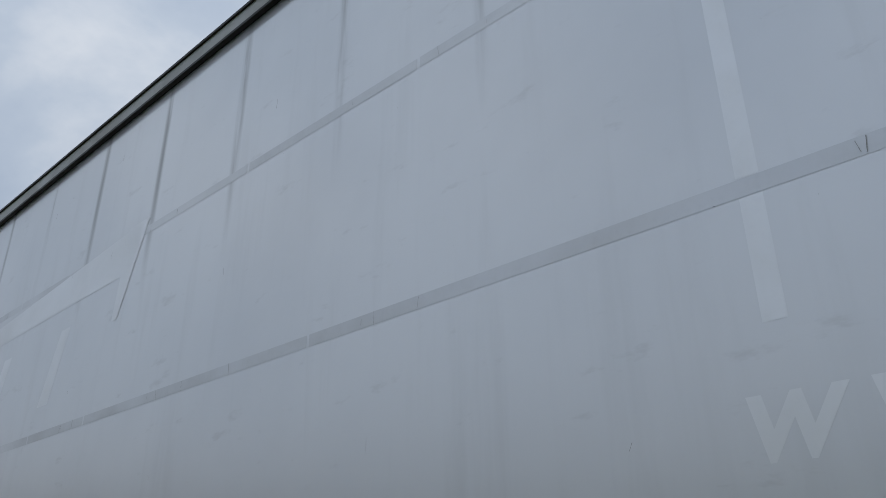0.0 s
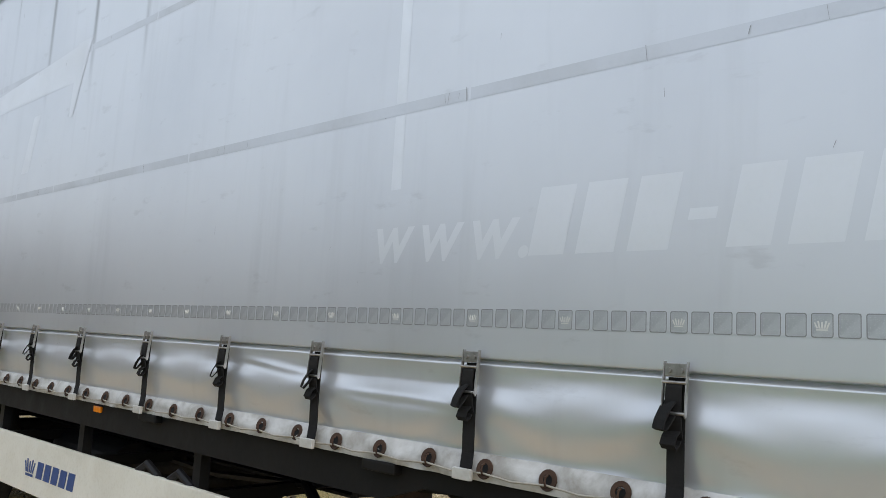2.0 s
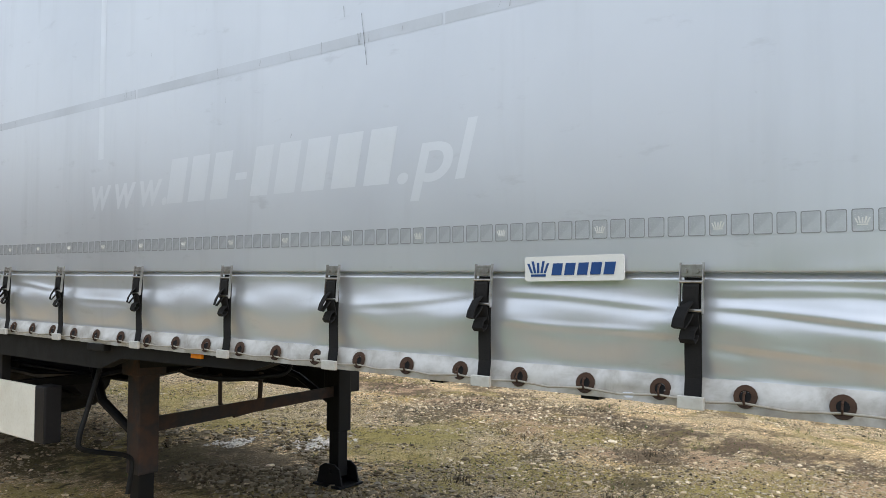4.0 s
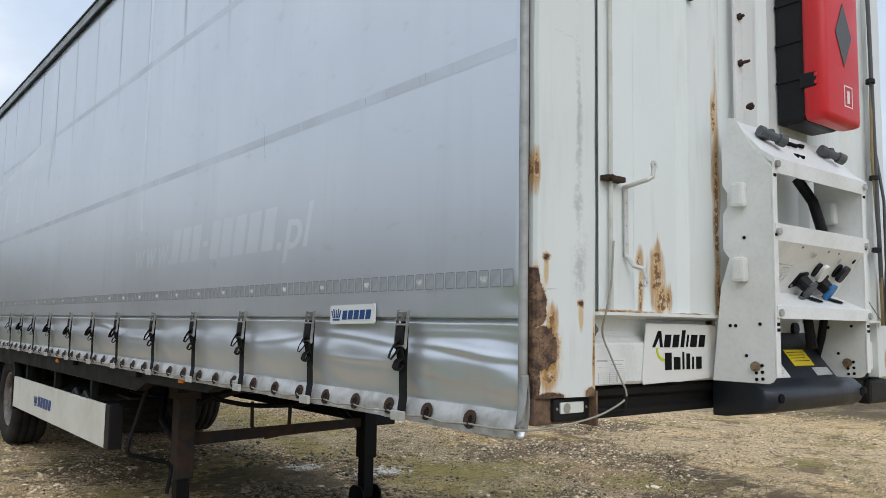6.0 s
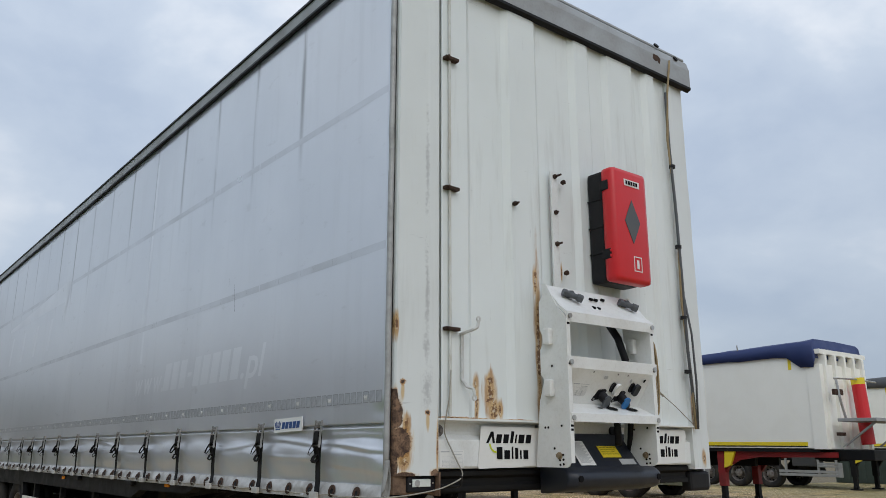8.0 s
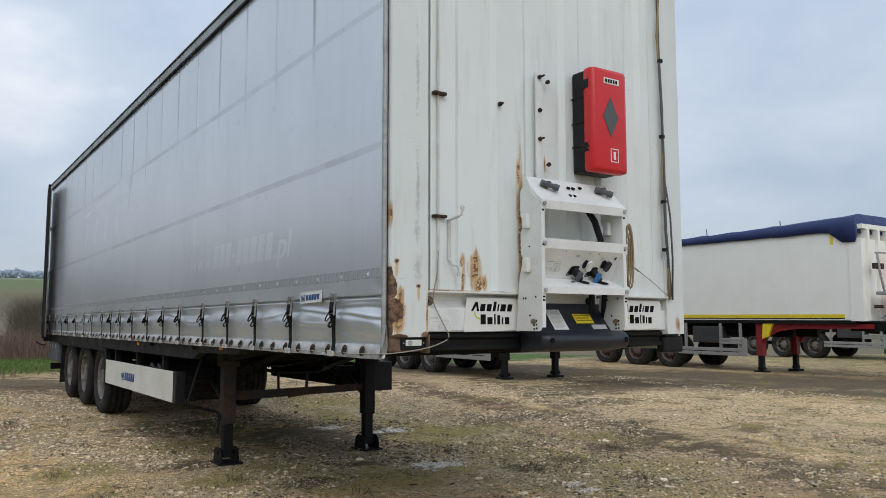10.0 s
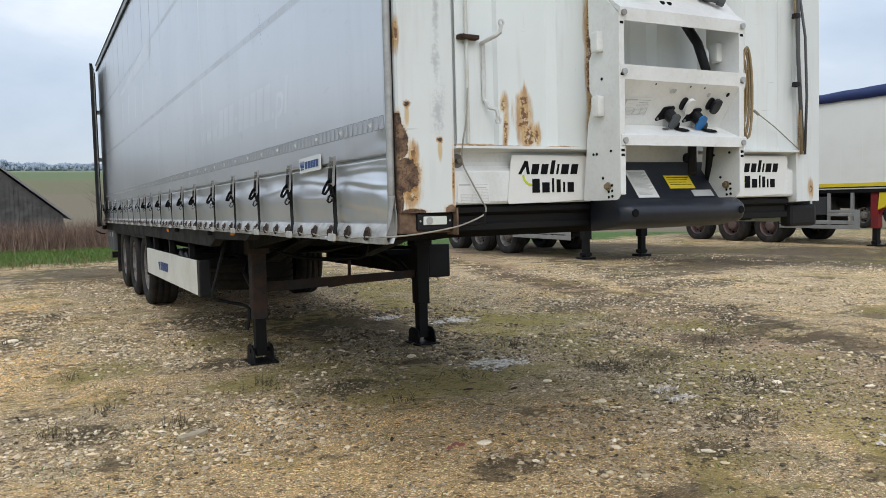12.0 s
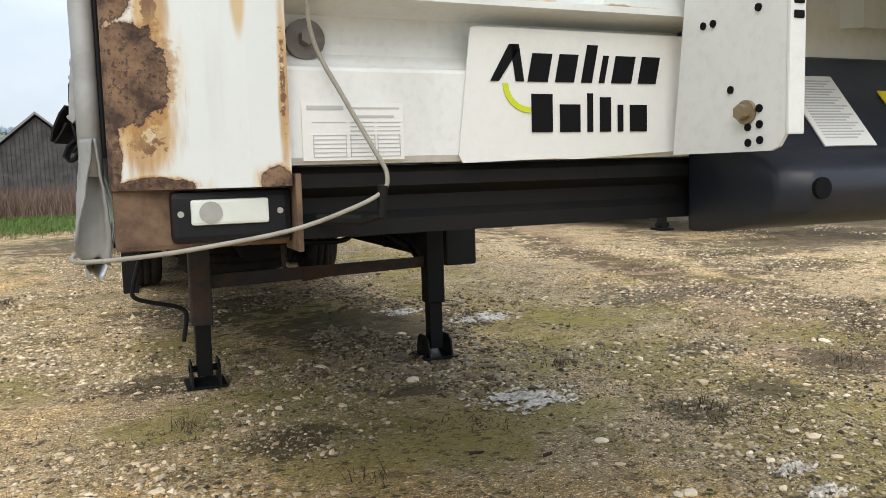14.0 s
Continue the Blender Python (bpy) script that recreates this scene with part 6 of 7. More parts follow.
# side guards
for x, near in ((0.03, True), (2.455, False)):
    bm = bmesh.new()
    box(bm, x, x + 0.028, 4.42, 7.86, 0.632, 0.945, 0.006)
    guard = part("side_guard", bm, "guard" if near else "chassis", trailer, "cream side guard board with a blue mark" if near else "far side guard")
    bm = bmesh.new()
    if near:
        box(bm, x + 0.002, x + 0.10, 4.30, 4.42, 0.628, 0.95, 0.01)
    else:
        box(bm, x - 0.17, x + 0.075, 4.26, 4.42, 0.655, 0.99, 0.012)
    part("end_cap", bm, "black_plastic", guard, "scuffed black end cap")
    for y in (4.9, 6.1, 7.3):
        bm = bmesh.new()
        box(bm, min(x + 0.03, 0.70) if near else 1.8, 0.70 if near else x, y, y + 0.06, 0.86, 0.92)
        box(bm, (x + 0.03) if near else x - 0.05, (x + 0.08) if near else x, y, y + 0.06, 0.64, 1.12)
        part("guard_bracket", bm, "chassis", guard)
    if near:
        bm = bmesh.new()
        m = side_m(6.75, 0.735, x - 0.0015)
        crown(bm, m @ Matrix.Translation((0.05, 0.05, 0)), 3.6)
        bar_word(bm, m, 0.15, 0.0, [(0, 0.095, 1)] * 5, 0.082, 0.024, 0.2)
        part("guard_print", bm, "blue", guard, "blue crown and bars")
        for y in (4.95, 5.25):
            bm = bmesh.new()
            pipe(bm, [(x + 0.03, y, 0.935), (x + 0.03, y + 0.12, 0.985), (x + 0.03, y + 0.2, 0.94)], 0.02, 8)
            part("guard_clip", bm, "black_plastic", guard)

# mudguards, box, flap, tanks, underrun
bm = bmesh.new()
sheet(bm, [(7.78, 1.00), (7.86, 1.13), (12.05, 1.13), (12.05, 1.06), (7.93, 1.06), (7.88, 0.98), (7.88, 0.60), (7.78, 0.60)], 0.05, Matrix.Translation((0.03, 0, 0)) @ YZ)
part("wheel_frame", bm, "chassis", trailer, "dark frame over the wheels")
bm = bmesh.new()
box(bm, 0.05, 0.46, 7.9, 12.05, 1.118, 1.13)
part("mudguard", bm, "black_plastic", trailer)
bm = bmesh.new()
sheet(bm, [(11.872, 1.06), (11.880, 1.06), (12.008, 0.39), (12.0, 0.39)], 0.40, Matrix.Translation((0.06, 0, 0)) @ YZ)
flap_part = part("mudflap", bm, "rubber", trailer, "ribbed black mudflap")
for i in range(16):
    bm = bmesh.new()
    box(bm, 0.062, 0.458, 11.860 + 0.008 * i, 11.878 + 0.008 * i, 1.048 - 0.042 * (i + 1), 1.06 - 0.042 * i - 0.03, 0.002)
    part("flap_rib", bm, "rubber", flap_part)
bm = bmesh.new()
box(bm, 0.03, 0.50, 12.15, 13.35, 0.74, 1.10, 0.03)
tool = part("tool_box", bm, "grey_plastic", trailer, "dark grey plastic tool box")
bm = bmesh.new()
for y in (12.4, 12.75, 13.1):
    box(bm, 0.022, 0.034, y - 0.03, y + 0.03, 0.98, 1.06, 0.004)
part("box_latch", bm, "steel", tool)
bm = bmesh.new()
box(bm, 0.1, 2.42, 13.45, 13.55, 0.55, 0.67, 0.01)
box(bm, 0.6, 0.72, 13.40, 13.5, 0.6, 1.1)
box(bm, 1.8, 1.92, 13.40, 13.5, 0.6, 1.1)
part("underrun_bar", bm, "chassis", trailer)
bm = bmesh.new()
box(bm, -0.05, 0.25, 13.40, 13.62, 1.10, 1.18, 0.01)
pipe(bm, [(0.0, 13.5, 1.02), (-0.08, 13.55, 1.03), (-0.16, 13.6, 1.08)], 0.015, 8)
part("rear_bumper_corner", bm, "chassis", trailer)
for y, x in ((6.2, 1.1), (6.9, 0.55)):
    bm = bmesh.new()
    rod(bm, (x, y - 0.45, 0.78), (x, y + 0.45, 0.78), 0.15, 18)
    part("air_tank", bm, "black_plastic", trailer, "black air tank")
bm = bmesh.new()
m = Matrix.Translation((1.02, 6.5, 0.86)) @ pose(0, 0, 0, 0, 90, 0)
spare = new("spare_wheel", wheels[0])
bm.free()
spare.parent = trailer
spare.matrix_local = m
tagged(spare, "spare tyre lying under the chassis")
bm = bmesh.new()
pipe(bm, [(0.75, 4.2, 1.05), (0.62, 4.8, 0.92), (0.6, 5.6, 0.86), (0.66, 7.2, 0.88)], 0.02, 6)
pipe(bm, [(1.6, 4.2, 1.05), (1.4, 4.8, 0.95), (1.3, 5.9, 0.9), (1.25, 8.2, 0.88)], 0.016, 6)
part("brake_hose", bm, "black_plastic", trailer)


# ---- tipping trailers behind ----
far_wheels = wheel_meshes("rim_red")


def tipper(x, y, label, body_mat, chassis_mat, cover, rims, length=8.6, nose=0.0, z1=3.62):
    """A tipping trailer standing with its front at y, its near side at x."""
    t = thing("tipper_trailer", label, "trailer", "tippers parked in a row")
    z0, w, legs = 1.45, 2.45, y
    y, length = y - nose, length + nose
    bm = bmesh.new()
    box(bm, x, x + w, y + 0.35, y + length, z0, z1, 0.02)
    body = part("body", bm, body_mat, t, "smooth painted tipper body")
    for k in range(12):
        bm = bmesh.new()
        box(bm, x - 0.002, x + 0.002, y + 0.9 + 0.6 * k, y + 0.93 + 0.6 * k, z0 + 0.2, z1 - 0.05)
        part("body_joint", bm, body_mat, body)
    bm = bmesh.new()
    box(bm, x - 0.02, x + w, y + 0.02, y + 0.36, z0 - 0.02, z1 - 0.35, 0.01)
    front = part("front_wall", bm, body_mat, t, "ribbed front wall")
    for k in range(5):
        bm = bmesh.new()
        box(bm, x + 0.15 + 0.5 * k, x + 0.25 + 0.5 * k, y - 0.06, y + 0.36, z0, z1 - 0.10, 0.01)
        part("rib", bm, body_mat, front)
    bm = bmesh.new()
    box(bm, x - 0.02, x + w, y - 0.02, y + 0.2, z1 - 0.1, z1 + 0.02, 0.01)
    part("top_rail", bm, body_mat, front)
    if body_mat == "cream":
        bm = bmesh.new()
        box(bm, x - 0.008, x + 0.01, y + 0.52, y + length - 0.1, z0 + 0.065, z0 + 0.155)
        box(bm, x - 0.008, x + 0.01, y + 0.75, y + 0.83, z1 - 0.45, z1 - 0.05)
        box(bm, x - 0.008, x + 0.01, y + 0.75, y + 1.3, z1 - 0.12, z1 - 0.05)
        part("marking", bm, "yellow", body, "yellow contour marking")
        bm = bmesh.new()
        box(bm, x - 0.007, x + 0.01, y + 0.52, y + length - 0.1, z0 + 0.035, z0 + 0.062)
        part("marking_base", bm, "chassis", body)
    bm = bmesh.new()
    cover_rows = []
    for i in range(31):
        yy = y + 0.15 + (length - 0.1) * i / 30
        lift = 0.27 - 0.17 * min(1.0, i / 16) + 0.03 * noise.noise(Vector((yy * 1.5, x, 0)))
        drop = 0.30 if i < 2 else 0.02
        row = []
        for j, (k, f) in enumerate(((0.0, 0.0), (0.0, 0.5), (0.012, 0.85), (0.07, 1.0), (0.5, 1.05), (0.93, 1.0), (0.985, 0.85), (1.0, 0.5), (1.0, 0.0))):
            top = (lift + 0.12) * f + 0.025 * noise.noise(Vector((yy * 2.4, j * 0.7, x)))
            row.append(bm.verts.new((x - 0.06 + (w + 0.12) * k, yy + 0.02 * math.sin(j * 3), z1 - 0.12 - drop * (j == 0) + top)))
        if i == 0:
            cover_rows.append([bm.verts.new((v.co.x, v.co.y - 0.06, z1 - 0.20)) for v in row])
        cover_rows.append(row)
    for a, b in zip(cover_rows, cover_rows[1:]):
        for i in range(8):
            bm.faces.new((a[i], a[i + 1], b[i + 1], b[i]))
    roll = part("tarpaulin", bm, cover, t, "blue roll tarpaulin" if cover == "blue_tarp" else "grey roll tarpaulin", True)
    solid = roll.modifiers.new("thickness", "SOLIDIFY")
    solid.thickness = 0.02
    for yy in (y + 2.2, y + 4.6):
        bm = bmesh.new()
        rod(bm, (x + 0.02, yy, z1 + 0.02), (x - 0.03, yy, z1 + 0.3), 0.015, 6)
        part("cover_rod", bm, "steel", t)
    bm = bmesh.new()
    box(bm, x + 0.02, x + w - 0.02, y + 0.25, y + length - 0.2, 1.36, 1.452)
    for xx in (x + 0.55, x + 1.75):
        box(bm, xx, xx + 0.12, y + 2.3, y + length - 0.2, 0.98, 1.37)
    part("chassis", bm, "chassis", t, "dark rear chassis")
    for xx in (x + 0.12, x + 1.90):
        bm = bmesh.new()
        sheet(bm, [(legs - 0.1 - nose, 1.24), (legs + 1.2, 1.22), (legs + 1.75, 1.14), (legs + 2.05, 0.98), (legs + 2.18, 0.80), (legs + 2.4, 0.80), (legs + 2.4, 1.36), (legs - 0.1 - nose, 1.36)], 0.10, Matrix.Translation((xx, 0, 0)) @ YZ)
        part("neck", bm, chassis_mat, t, "painted chassis neck")
    for xx in (x + 0.08, x + 1.72):
        bm = bmesh.new()
        box(bm, xx, xx + 0.19, legs + 2.18, legs + 2.37, 0.46, 1.36, 0.012)
        leg = part("landing_leg", bm, chassis_mat, t)
        bm = bmesh.new()
        box(bm, xx + 0.03, xx + 0.16, legs + 2.21, legs + 2.34, 0.05, 0.47)
        box(bm, xx - 0.06, xx + 0.25, legs + 2.12, legs + 2.43, -0.02, 0.05)
        rod(bm, (xx - 0.04, legs + 2.275, 0.11), (xx + 0.23, legs + 2.275, 0.11), 0.05, 10)
        part("leg_foot", bm, "chassis", leg)
    bm = bmesh.new()
    sheet(bm, [(legs + 2.16, 0.93), (legs + 1.98, 1.0), (legs + 1.82, 1.36), (legs + 2.12, 1.36)], 0.12, Matrix.Translation((x + 0.04, 0, 0)) @ YZ)
    part("wheel_chock", bm, "yellow", t, "yellow wheel chock in its holder")
    for k in range(3):
        yy = legs + 5.42 + 1.345 * k
        add_wheel(t, rims, x + 0.02, yy, 0.47)
        add_wheel(t, rims, x + w - 0.06, yy, 0.47, True)
        bm = bmesh.new()
        rod(bm, (x + 0.3, yy, 0.5), (x + w - 0.3, yy, 0.5), 0.08, 10)
        part("axle", bm, "chassis", t)
        for s in (0.30, 1.85):
            bm = bmesh.new()
            box(bm, x + s, x + s + 0.3, yy - 0.15, yy + 0.15, 0.5, 1.0, 0.03)
            part("air_spring", bm, "rubber", t)
    bm = bmesh.new()
    for z in (0.43, 0.55):
        box(bm, x - 0.02, x + 0.01, legs + 2.62, legs + 5.0, z, z + 0.10, 0.01)
    for z in (0.76, 0.85):
        box(bm, x - 0.02, x + 0.01, legs + 2.62, legs + 3.5, z, z + 0.075, 0.01)
    box(bm, x - 0.021, x + 0.012, legs + 2.60, legs + 2.76, 0.425, 0.93, 0.01)
    for yy in (legs + 2.80, legs + 3.46, legs + 4.7):
        box(bm, x + 0.01, x + 0.07, yy, yy + 0.07, 0.45, 1.36)
    part("side_guard", bm, "grey_rail", t, "grey two-rail side guard")
    bm = bmesh.new()
    box(bm, x + 0.05, x + 0.6, legs + 3.56, legs + 4.5, 0.78, 1.27, 0.03)
    for yy in (legs + 3.8, legs + 4.2):
        box(bm, x + 0.035, x + 0.06, yy, yy + 0.09, 1.05, 1.15, 0.01)
    part("storage_box", bm, "dark_box", t, "dark plastic storage box")
    bm = bmesh.new()
    rod(bm, (x + 0.5, legs + 2.95, 1.12), (x + 0.5, legs + 3.45, 1.12), 0.17, 16)
    part("air_tank", bm, "chassis", t)
    tyre = new("spare_wheel", rims[0])
    tyre.parent = t
    tyre.matrix_local = Matrix.Translation((x + 1.25, legs + 4.4, 0.78)) @ pose(0, 0, 0, 0, 90, 0)
    tagged(tyre, "spare tyre hung under the chassis")
    return t


cream_tipper = tipper(17.3, 7.2, "cream tipping trailer with a blue rolled tarpaulin", "cream", "red_paint", "blue_tarp", far_wheels, 9.4, 0.75, 3.84)
grey_tipper = tipper(9.6, 9.0, "grey tipping trailer standing behind", "grey_rail", "chassis", "grey_plastic", wheels)
far_tipper = tipper(27.0, 8.2, "white tipping trailer further along the row", "cream", "chassis", "grey_plastic", wheels)

# platform, hydraulic ram and hoses at the front of the cream tipper
bm = bmesh.new()
rod(bm, (18.55, 6.07, 1.55), (18.55, 6.15, 3.02), 0.16, 18)
ram = part("hydraulic_ram", bm, "red", cream_tipper, "red hydraulic ram")
bm = bmesh.new()
rod(bm, (18.55, 6.15, 3.02), (18.55, 6.16, 3.18), 0.162, 18)
part("ram_top", bm, "yellow", ram)
bm = bmesh.new()
box(bm, 17.35, 19.7, 5.3, 6.2, 2.08, 2.16, 0.01)
for xx in (17.5, 19.4):
    sheet(bm, [(6.15, 1.5), (6.21, 1.5), (5.4, 2.1), (5.32, 2.1)], 0.06, Matrix.Translation((xx, 0, 0)) @ YZ)
part("platform", bm, "grey_rail", cream_tipper, "grey service platform")
bm = bmesh.new()
pipe(bm, [(17.4, 6.2, 3.12), (18.2, 6.11, 3.14), (19.5, 6.13, 3.12)], 0.022, 6)
pipe(bm, [(17.45, 6.18, 3.1), (17.46, 6.13, 2.6), (17.6, 6.1, 2.1)], 0.03, 6)
part("pipe_run", bm, "steel", cream_tipper)
bm = bmesh.new()
box(bm, 17.28, 17.7, 6.15, 6.23, 2.72, 2.86, 0.01)
part("bracket", bm, "rust", cream_tipper)
bm = bmesh.new()
box(bm, 17.28, 17.6, 6.15, 6.23, 1.75, 1.83, 0.01)
part("bracket", bm, "rust", cream_tipper)
bm = bmesh.new()
box(bm, 17.6, 19.4, 5.55, 7.0, 1.18, 1.42, 0.02)
part("drawbar_frame", bm, "chassis", cream_tipper)

box_thing = thing("freight_container", "dark grey container behind the tippers", "container")
bm = bmesh.new()
box(bm, 33.0, 38.0, 8.0, 14.0, 0.0, 3.0, 0.03)
shell = part("shell", bm, "container", box_thing)
for k in range(18):
    bm = bmesh.new()
    box(bm, 32.97, 33.0, 8.1 + 0.33 * k, 8.25 + 0.33 * k, 0.1, 2.9)
    part("rib", bm, "container", shell)

# ---- the barn, brushwood, grass and far woods ----
barn = thing("wooden_barn", "weathered grey board barn with a sheet roof", "barn")
bx, by, bz = -3.37, 42.0, -0.85
bm = bmesh.new()
sheet(bm, [(-3.6, 0), (3.6, 0), (3.6, 1.9), (0, 5.0), (-3.6, 1.9)], 0.2, Matrix.Translation((bx, by + 0.2, bz)) @ F)
box(bm, bx - 3.6, bx - 3.4, by, by + 12, bz, bz + 1.9)
box(bm, bx + 3.4, bx + 3.6, by, by + 12, bz, bz + 1.9)
sheet(bm, [(-3.6, 0), (3.6, 0), (3.6, 1.9), (0, 5.0), (-3.6, 1.9)], 0.2, Matrix.Translation((bx, by + 12, bz)) @ F)
gable = part("wall", bm, "boards", barn, "grey weathered boards")
for k in range(36):
    u = -3.55 + 0.2 * k
    top = 5.0 - abs(u + 0.09) / 3.6 * 3.1 - 0.05
    bm = bmesh.new()
    box(bm, bx + u, bx + u + 0.17, by - 0.03, by - 0.004, bz, bz + top)
    part("board", bm, "boards", gable)
for s in (-1, 1):
    bm = bmesh.new()
    a = [Vector((bx, by - 0.3, bz + 5.12)), Vector((bx + s * 4.0, by - 0.3, bz + 1.68)), Vector((bx + s * 4.0, by + 12.3, bz + 1.68)), Vector((bx, by + 12.3, bz + 5.12))]
    up = Vector((0, 0, 0.12))
    lo = [bm.verts.new(p) for p in a]
    hi = [bm.verts.new(p + up) for p in a]
    bm.faces.new(lo)
    bm.faces.new(hi)
    for i in range(4):
        bm.faces.new((lo[i], lo[(i + 1) % 4], hi[(i + 1) % 4], hi[i]))
    part("roof", bm, "roofing", barn, "grey sheet roof slope")


def blades(name, label, mat_name, spots, low, high, width, lean, category):
    verts, faces = [], []
    for x, y in spots:
        z = ground_z(x, y) - 0.01
        h = random.uniform(low, high)
        a = random.uniform(0, math.tau)
        dx, dy = width * math.cos(a), width * math.sin(a)
        lx, ly = random.gauss(0, lean) * h, random.gauss(0, lean) * h
        n = len(verts)
        verts += [(x - dx, y - dy, z), (x + dx, y + dy, z), (x + lx * 0.4 + dx * 0.7, y + ly * 0.4 + dy * 0.7, z + h * 0.55), (x + lx * 0.4 - dx * 0.7, y + ly * 0.4 - dy * 0.7, z + h * 0.55), (x + lx, y + ly, z + h)]
        faces += [(n, n + 1, n + 2, n + 3), (n + 3, n + 2, n + 4)]
    me = bpy.data.meshes.new(name)
    me.from_pydata(verts, [], faces)
    me.materials.append(M[mat_name])
    return tagged(new(name, me), label, category, kind="stuff")


blades("brushwood", "reddish bare brushwood along the grass", "brush", [(random.uniform(-22, 12), random.gauss(26.8, 1.0)) for _ in range(46000)], 0.25, 1.10, 0.007, 0.45, "brushwood")
blades("tall_bush", "bare grey-brown bush beyond the brushwood", "bush", [(random.gauss(10.2, 1.15), random.gauss(100.0, 1.6)) for _ in range(9000)], 1.2, 5.8, 0.016, 0.42, "bush")
blades("lawn_blades", "short green grass strip", "grass", [(random.uniform(-16, 10), random.uniform(17.8, 25.0)) for _ in range(26000)], 0.04, 0.14, 0.012, 0.4, "grass")
# unseen trees added so the curtain reflects a dark band near the horizon
blades("reflection_trees", "row of bare brown trees added out of view to darken the curtain's reflection", "brush", [(-17.0 - 38.0 * k / 16000 + random.gauss(0, 1.2), 60.0 - 46.0 * k / 16000 + random.gauss(0, 1.2)) for k in range(16000)], 4.5, 10.0, 0.09, 0.14, "trees")
spots = []
while len(spots) < 15000:
    x, y = random.uniform(-6, 16), random.uniform(-3, 18)
    if noise.noise(Vector((x * 0.8, y * 0.8, 5.0))) + 0.35 * noise.noise(Vector((x * 3, y * 3, 1.0))) > 0.22:
        spots.append((x, y))
blades("yard_grass", "thin tufts of dull green grass on the yard", "grass", spots, 0.012, 0.045, 0.004, 0.6, "grass")
blades("dry_stalks", "dry stalks scattered on the yard", "dry_grass", [(random.uniform(-6, 14), random.uniform(-3, 17)) for _ in range(5000)], 0.01, 0.05, 0.003, 1.6, "dry grass")
blades("bark_crumbs", "dark bark crumbs strewn over the yard", "dead_weed", [(random.triangular(-4, 10, 1.5), random.triangular(-2, 13, 1.5)) for _ in range(14000)], 0.004, 0.012, 0.006, 2.5, "bark crumbs")
blades("weed_edge", "dark weeds along the edge of the grass", "dry_grass", [(random.uniform(-12, 8), random.gauss(17.4, 0.4)) for _ in range(1800)], 0.05, 0.3, 0.008, 0.5, "weeds")


def stones(name, label, count, area, size, mat_name, sunk=0.3, chips=False):
    if chips:
        base = [Vector(v) for v in ((1, 0, 0), (0, 1, 0), (-1, 0, 0), (0, -1, 0), (0, 0, 1), (0, 0, -1))]
        tri = [(0, 1, 4), (1, 2, 4), (2, 3, 4), (3, 0, 4), (1, 0, 5), (2, 1, 5), (3, 2, 5), (0, 3, 5)]
    else:
        shape = bmesh.new()
        bmesh.ops.create_icosphere(shape, subdivisions=1, radius=1.0)
        base = [v.co.copy() for v in shape.verts]
        tri = [[v.index for v in f.verts] for f in shape.faces]
        shape.free()
    verts, faces = [], []
    made = 0
    while made < count:
        x, y = area()
        keep = 0.38 + 1.2 * noise.noise(Vector((x * 0.6, y * 0.6, 2.2))) + 0.9 * noise.noise(Vector((x * 2.1, y * 2.1, 4.0)))
        if random.random() > keep:
            continue
        made += 1
        r = size * min(2.3, random.lognormvariate(0, 0.55))
        sx, sy, sz = r * random.uniform(0.7, 1.5), r * random.uniform(0.6, 1.1), r * random.uniform(0.32, 0.62)
        a = random.uniform(0, math.tau)
        ca, sa = math.cos(a), math.sin(a)
        z = ground_z(x, y) + sz * (1 - 2 * sunk)
        n = len(verts)
        for v in base:
            k = random.uniform(0.62, 1.2)
            u, w = v.x * sx * k, v.y * sy * k
            verts.append((x + u * ca - w * sa, y + u * sa + w * ca, z + v.z * sz * k))
        faces += [[n + i for i in f] for f in tri]
    me = bpy.data.meshes.new(name)
    me.from_pydata(verts, [], faces)
    me.materials.append(M[mat_name])
    return tagged(new(name, me), label, "stones", kind="stuff")


stones("gravel", "pale gravel chips scattered over the yard", 90000, lambda: (random.triangular(-4, 9, 1.2), random.triangular(-2, 12, 1.5)), 0.0056, "stone", 0.2, True)
stones("pebbles", "rounded pale pebbles on the dirt", 15000, lambda: (random.triangular(-4, 10, 1.4), random.triangular(-2, 13, 1.5)), 0.0085, "stone", 0.25)
stones("pale_pebbles", "flat pale stones pressed into the dirt", 7500, lambda: (random.triangular(-4, 9, 0.6), random.triangular(-1.5, 11, 1.2)), 0.0100, "pale_stone", 0.28)
stones("cobbles", "larger flat stones on the dirt", 520, lambda: (random.triangular(-4, 12, 2.2), random.triangular(-1, 14, 1.6)), 0.017, "pale_stone", 0.3)
stones("rubble", "broken grey stones under the trailer", 2600, lambda: (random.gauss(2.0, 0.55), random.gauss(5.2, 0.9)), 0.0150, "rubble_stone", 0.2)


stones("lane_stones", "pale flat stones in the wheel lanes", 7000, lambda: (random.uniform(-3.2, 0.2), random.uniform(1.5, 13.0)), 0.0120, "pale_stone", 0.25, True)
stones("far_lane_stones", "pale flat stones in the lane towards the tippers", 6000, lambda: (random.uniform(4.8, 13.0), random.uniform(2.5, 11.0)), 0.0125, "pale_stone", 0.25, True)
stones("dark_chips", "dark clods and chips in the gravel", 5000, lambda: (random.triangular(-4, 10, 1.4), random.triangular(-2, 12, 1.5)), 0.0095, "dark_stone", 0.2, True)


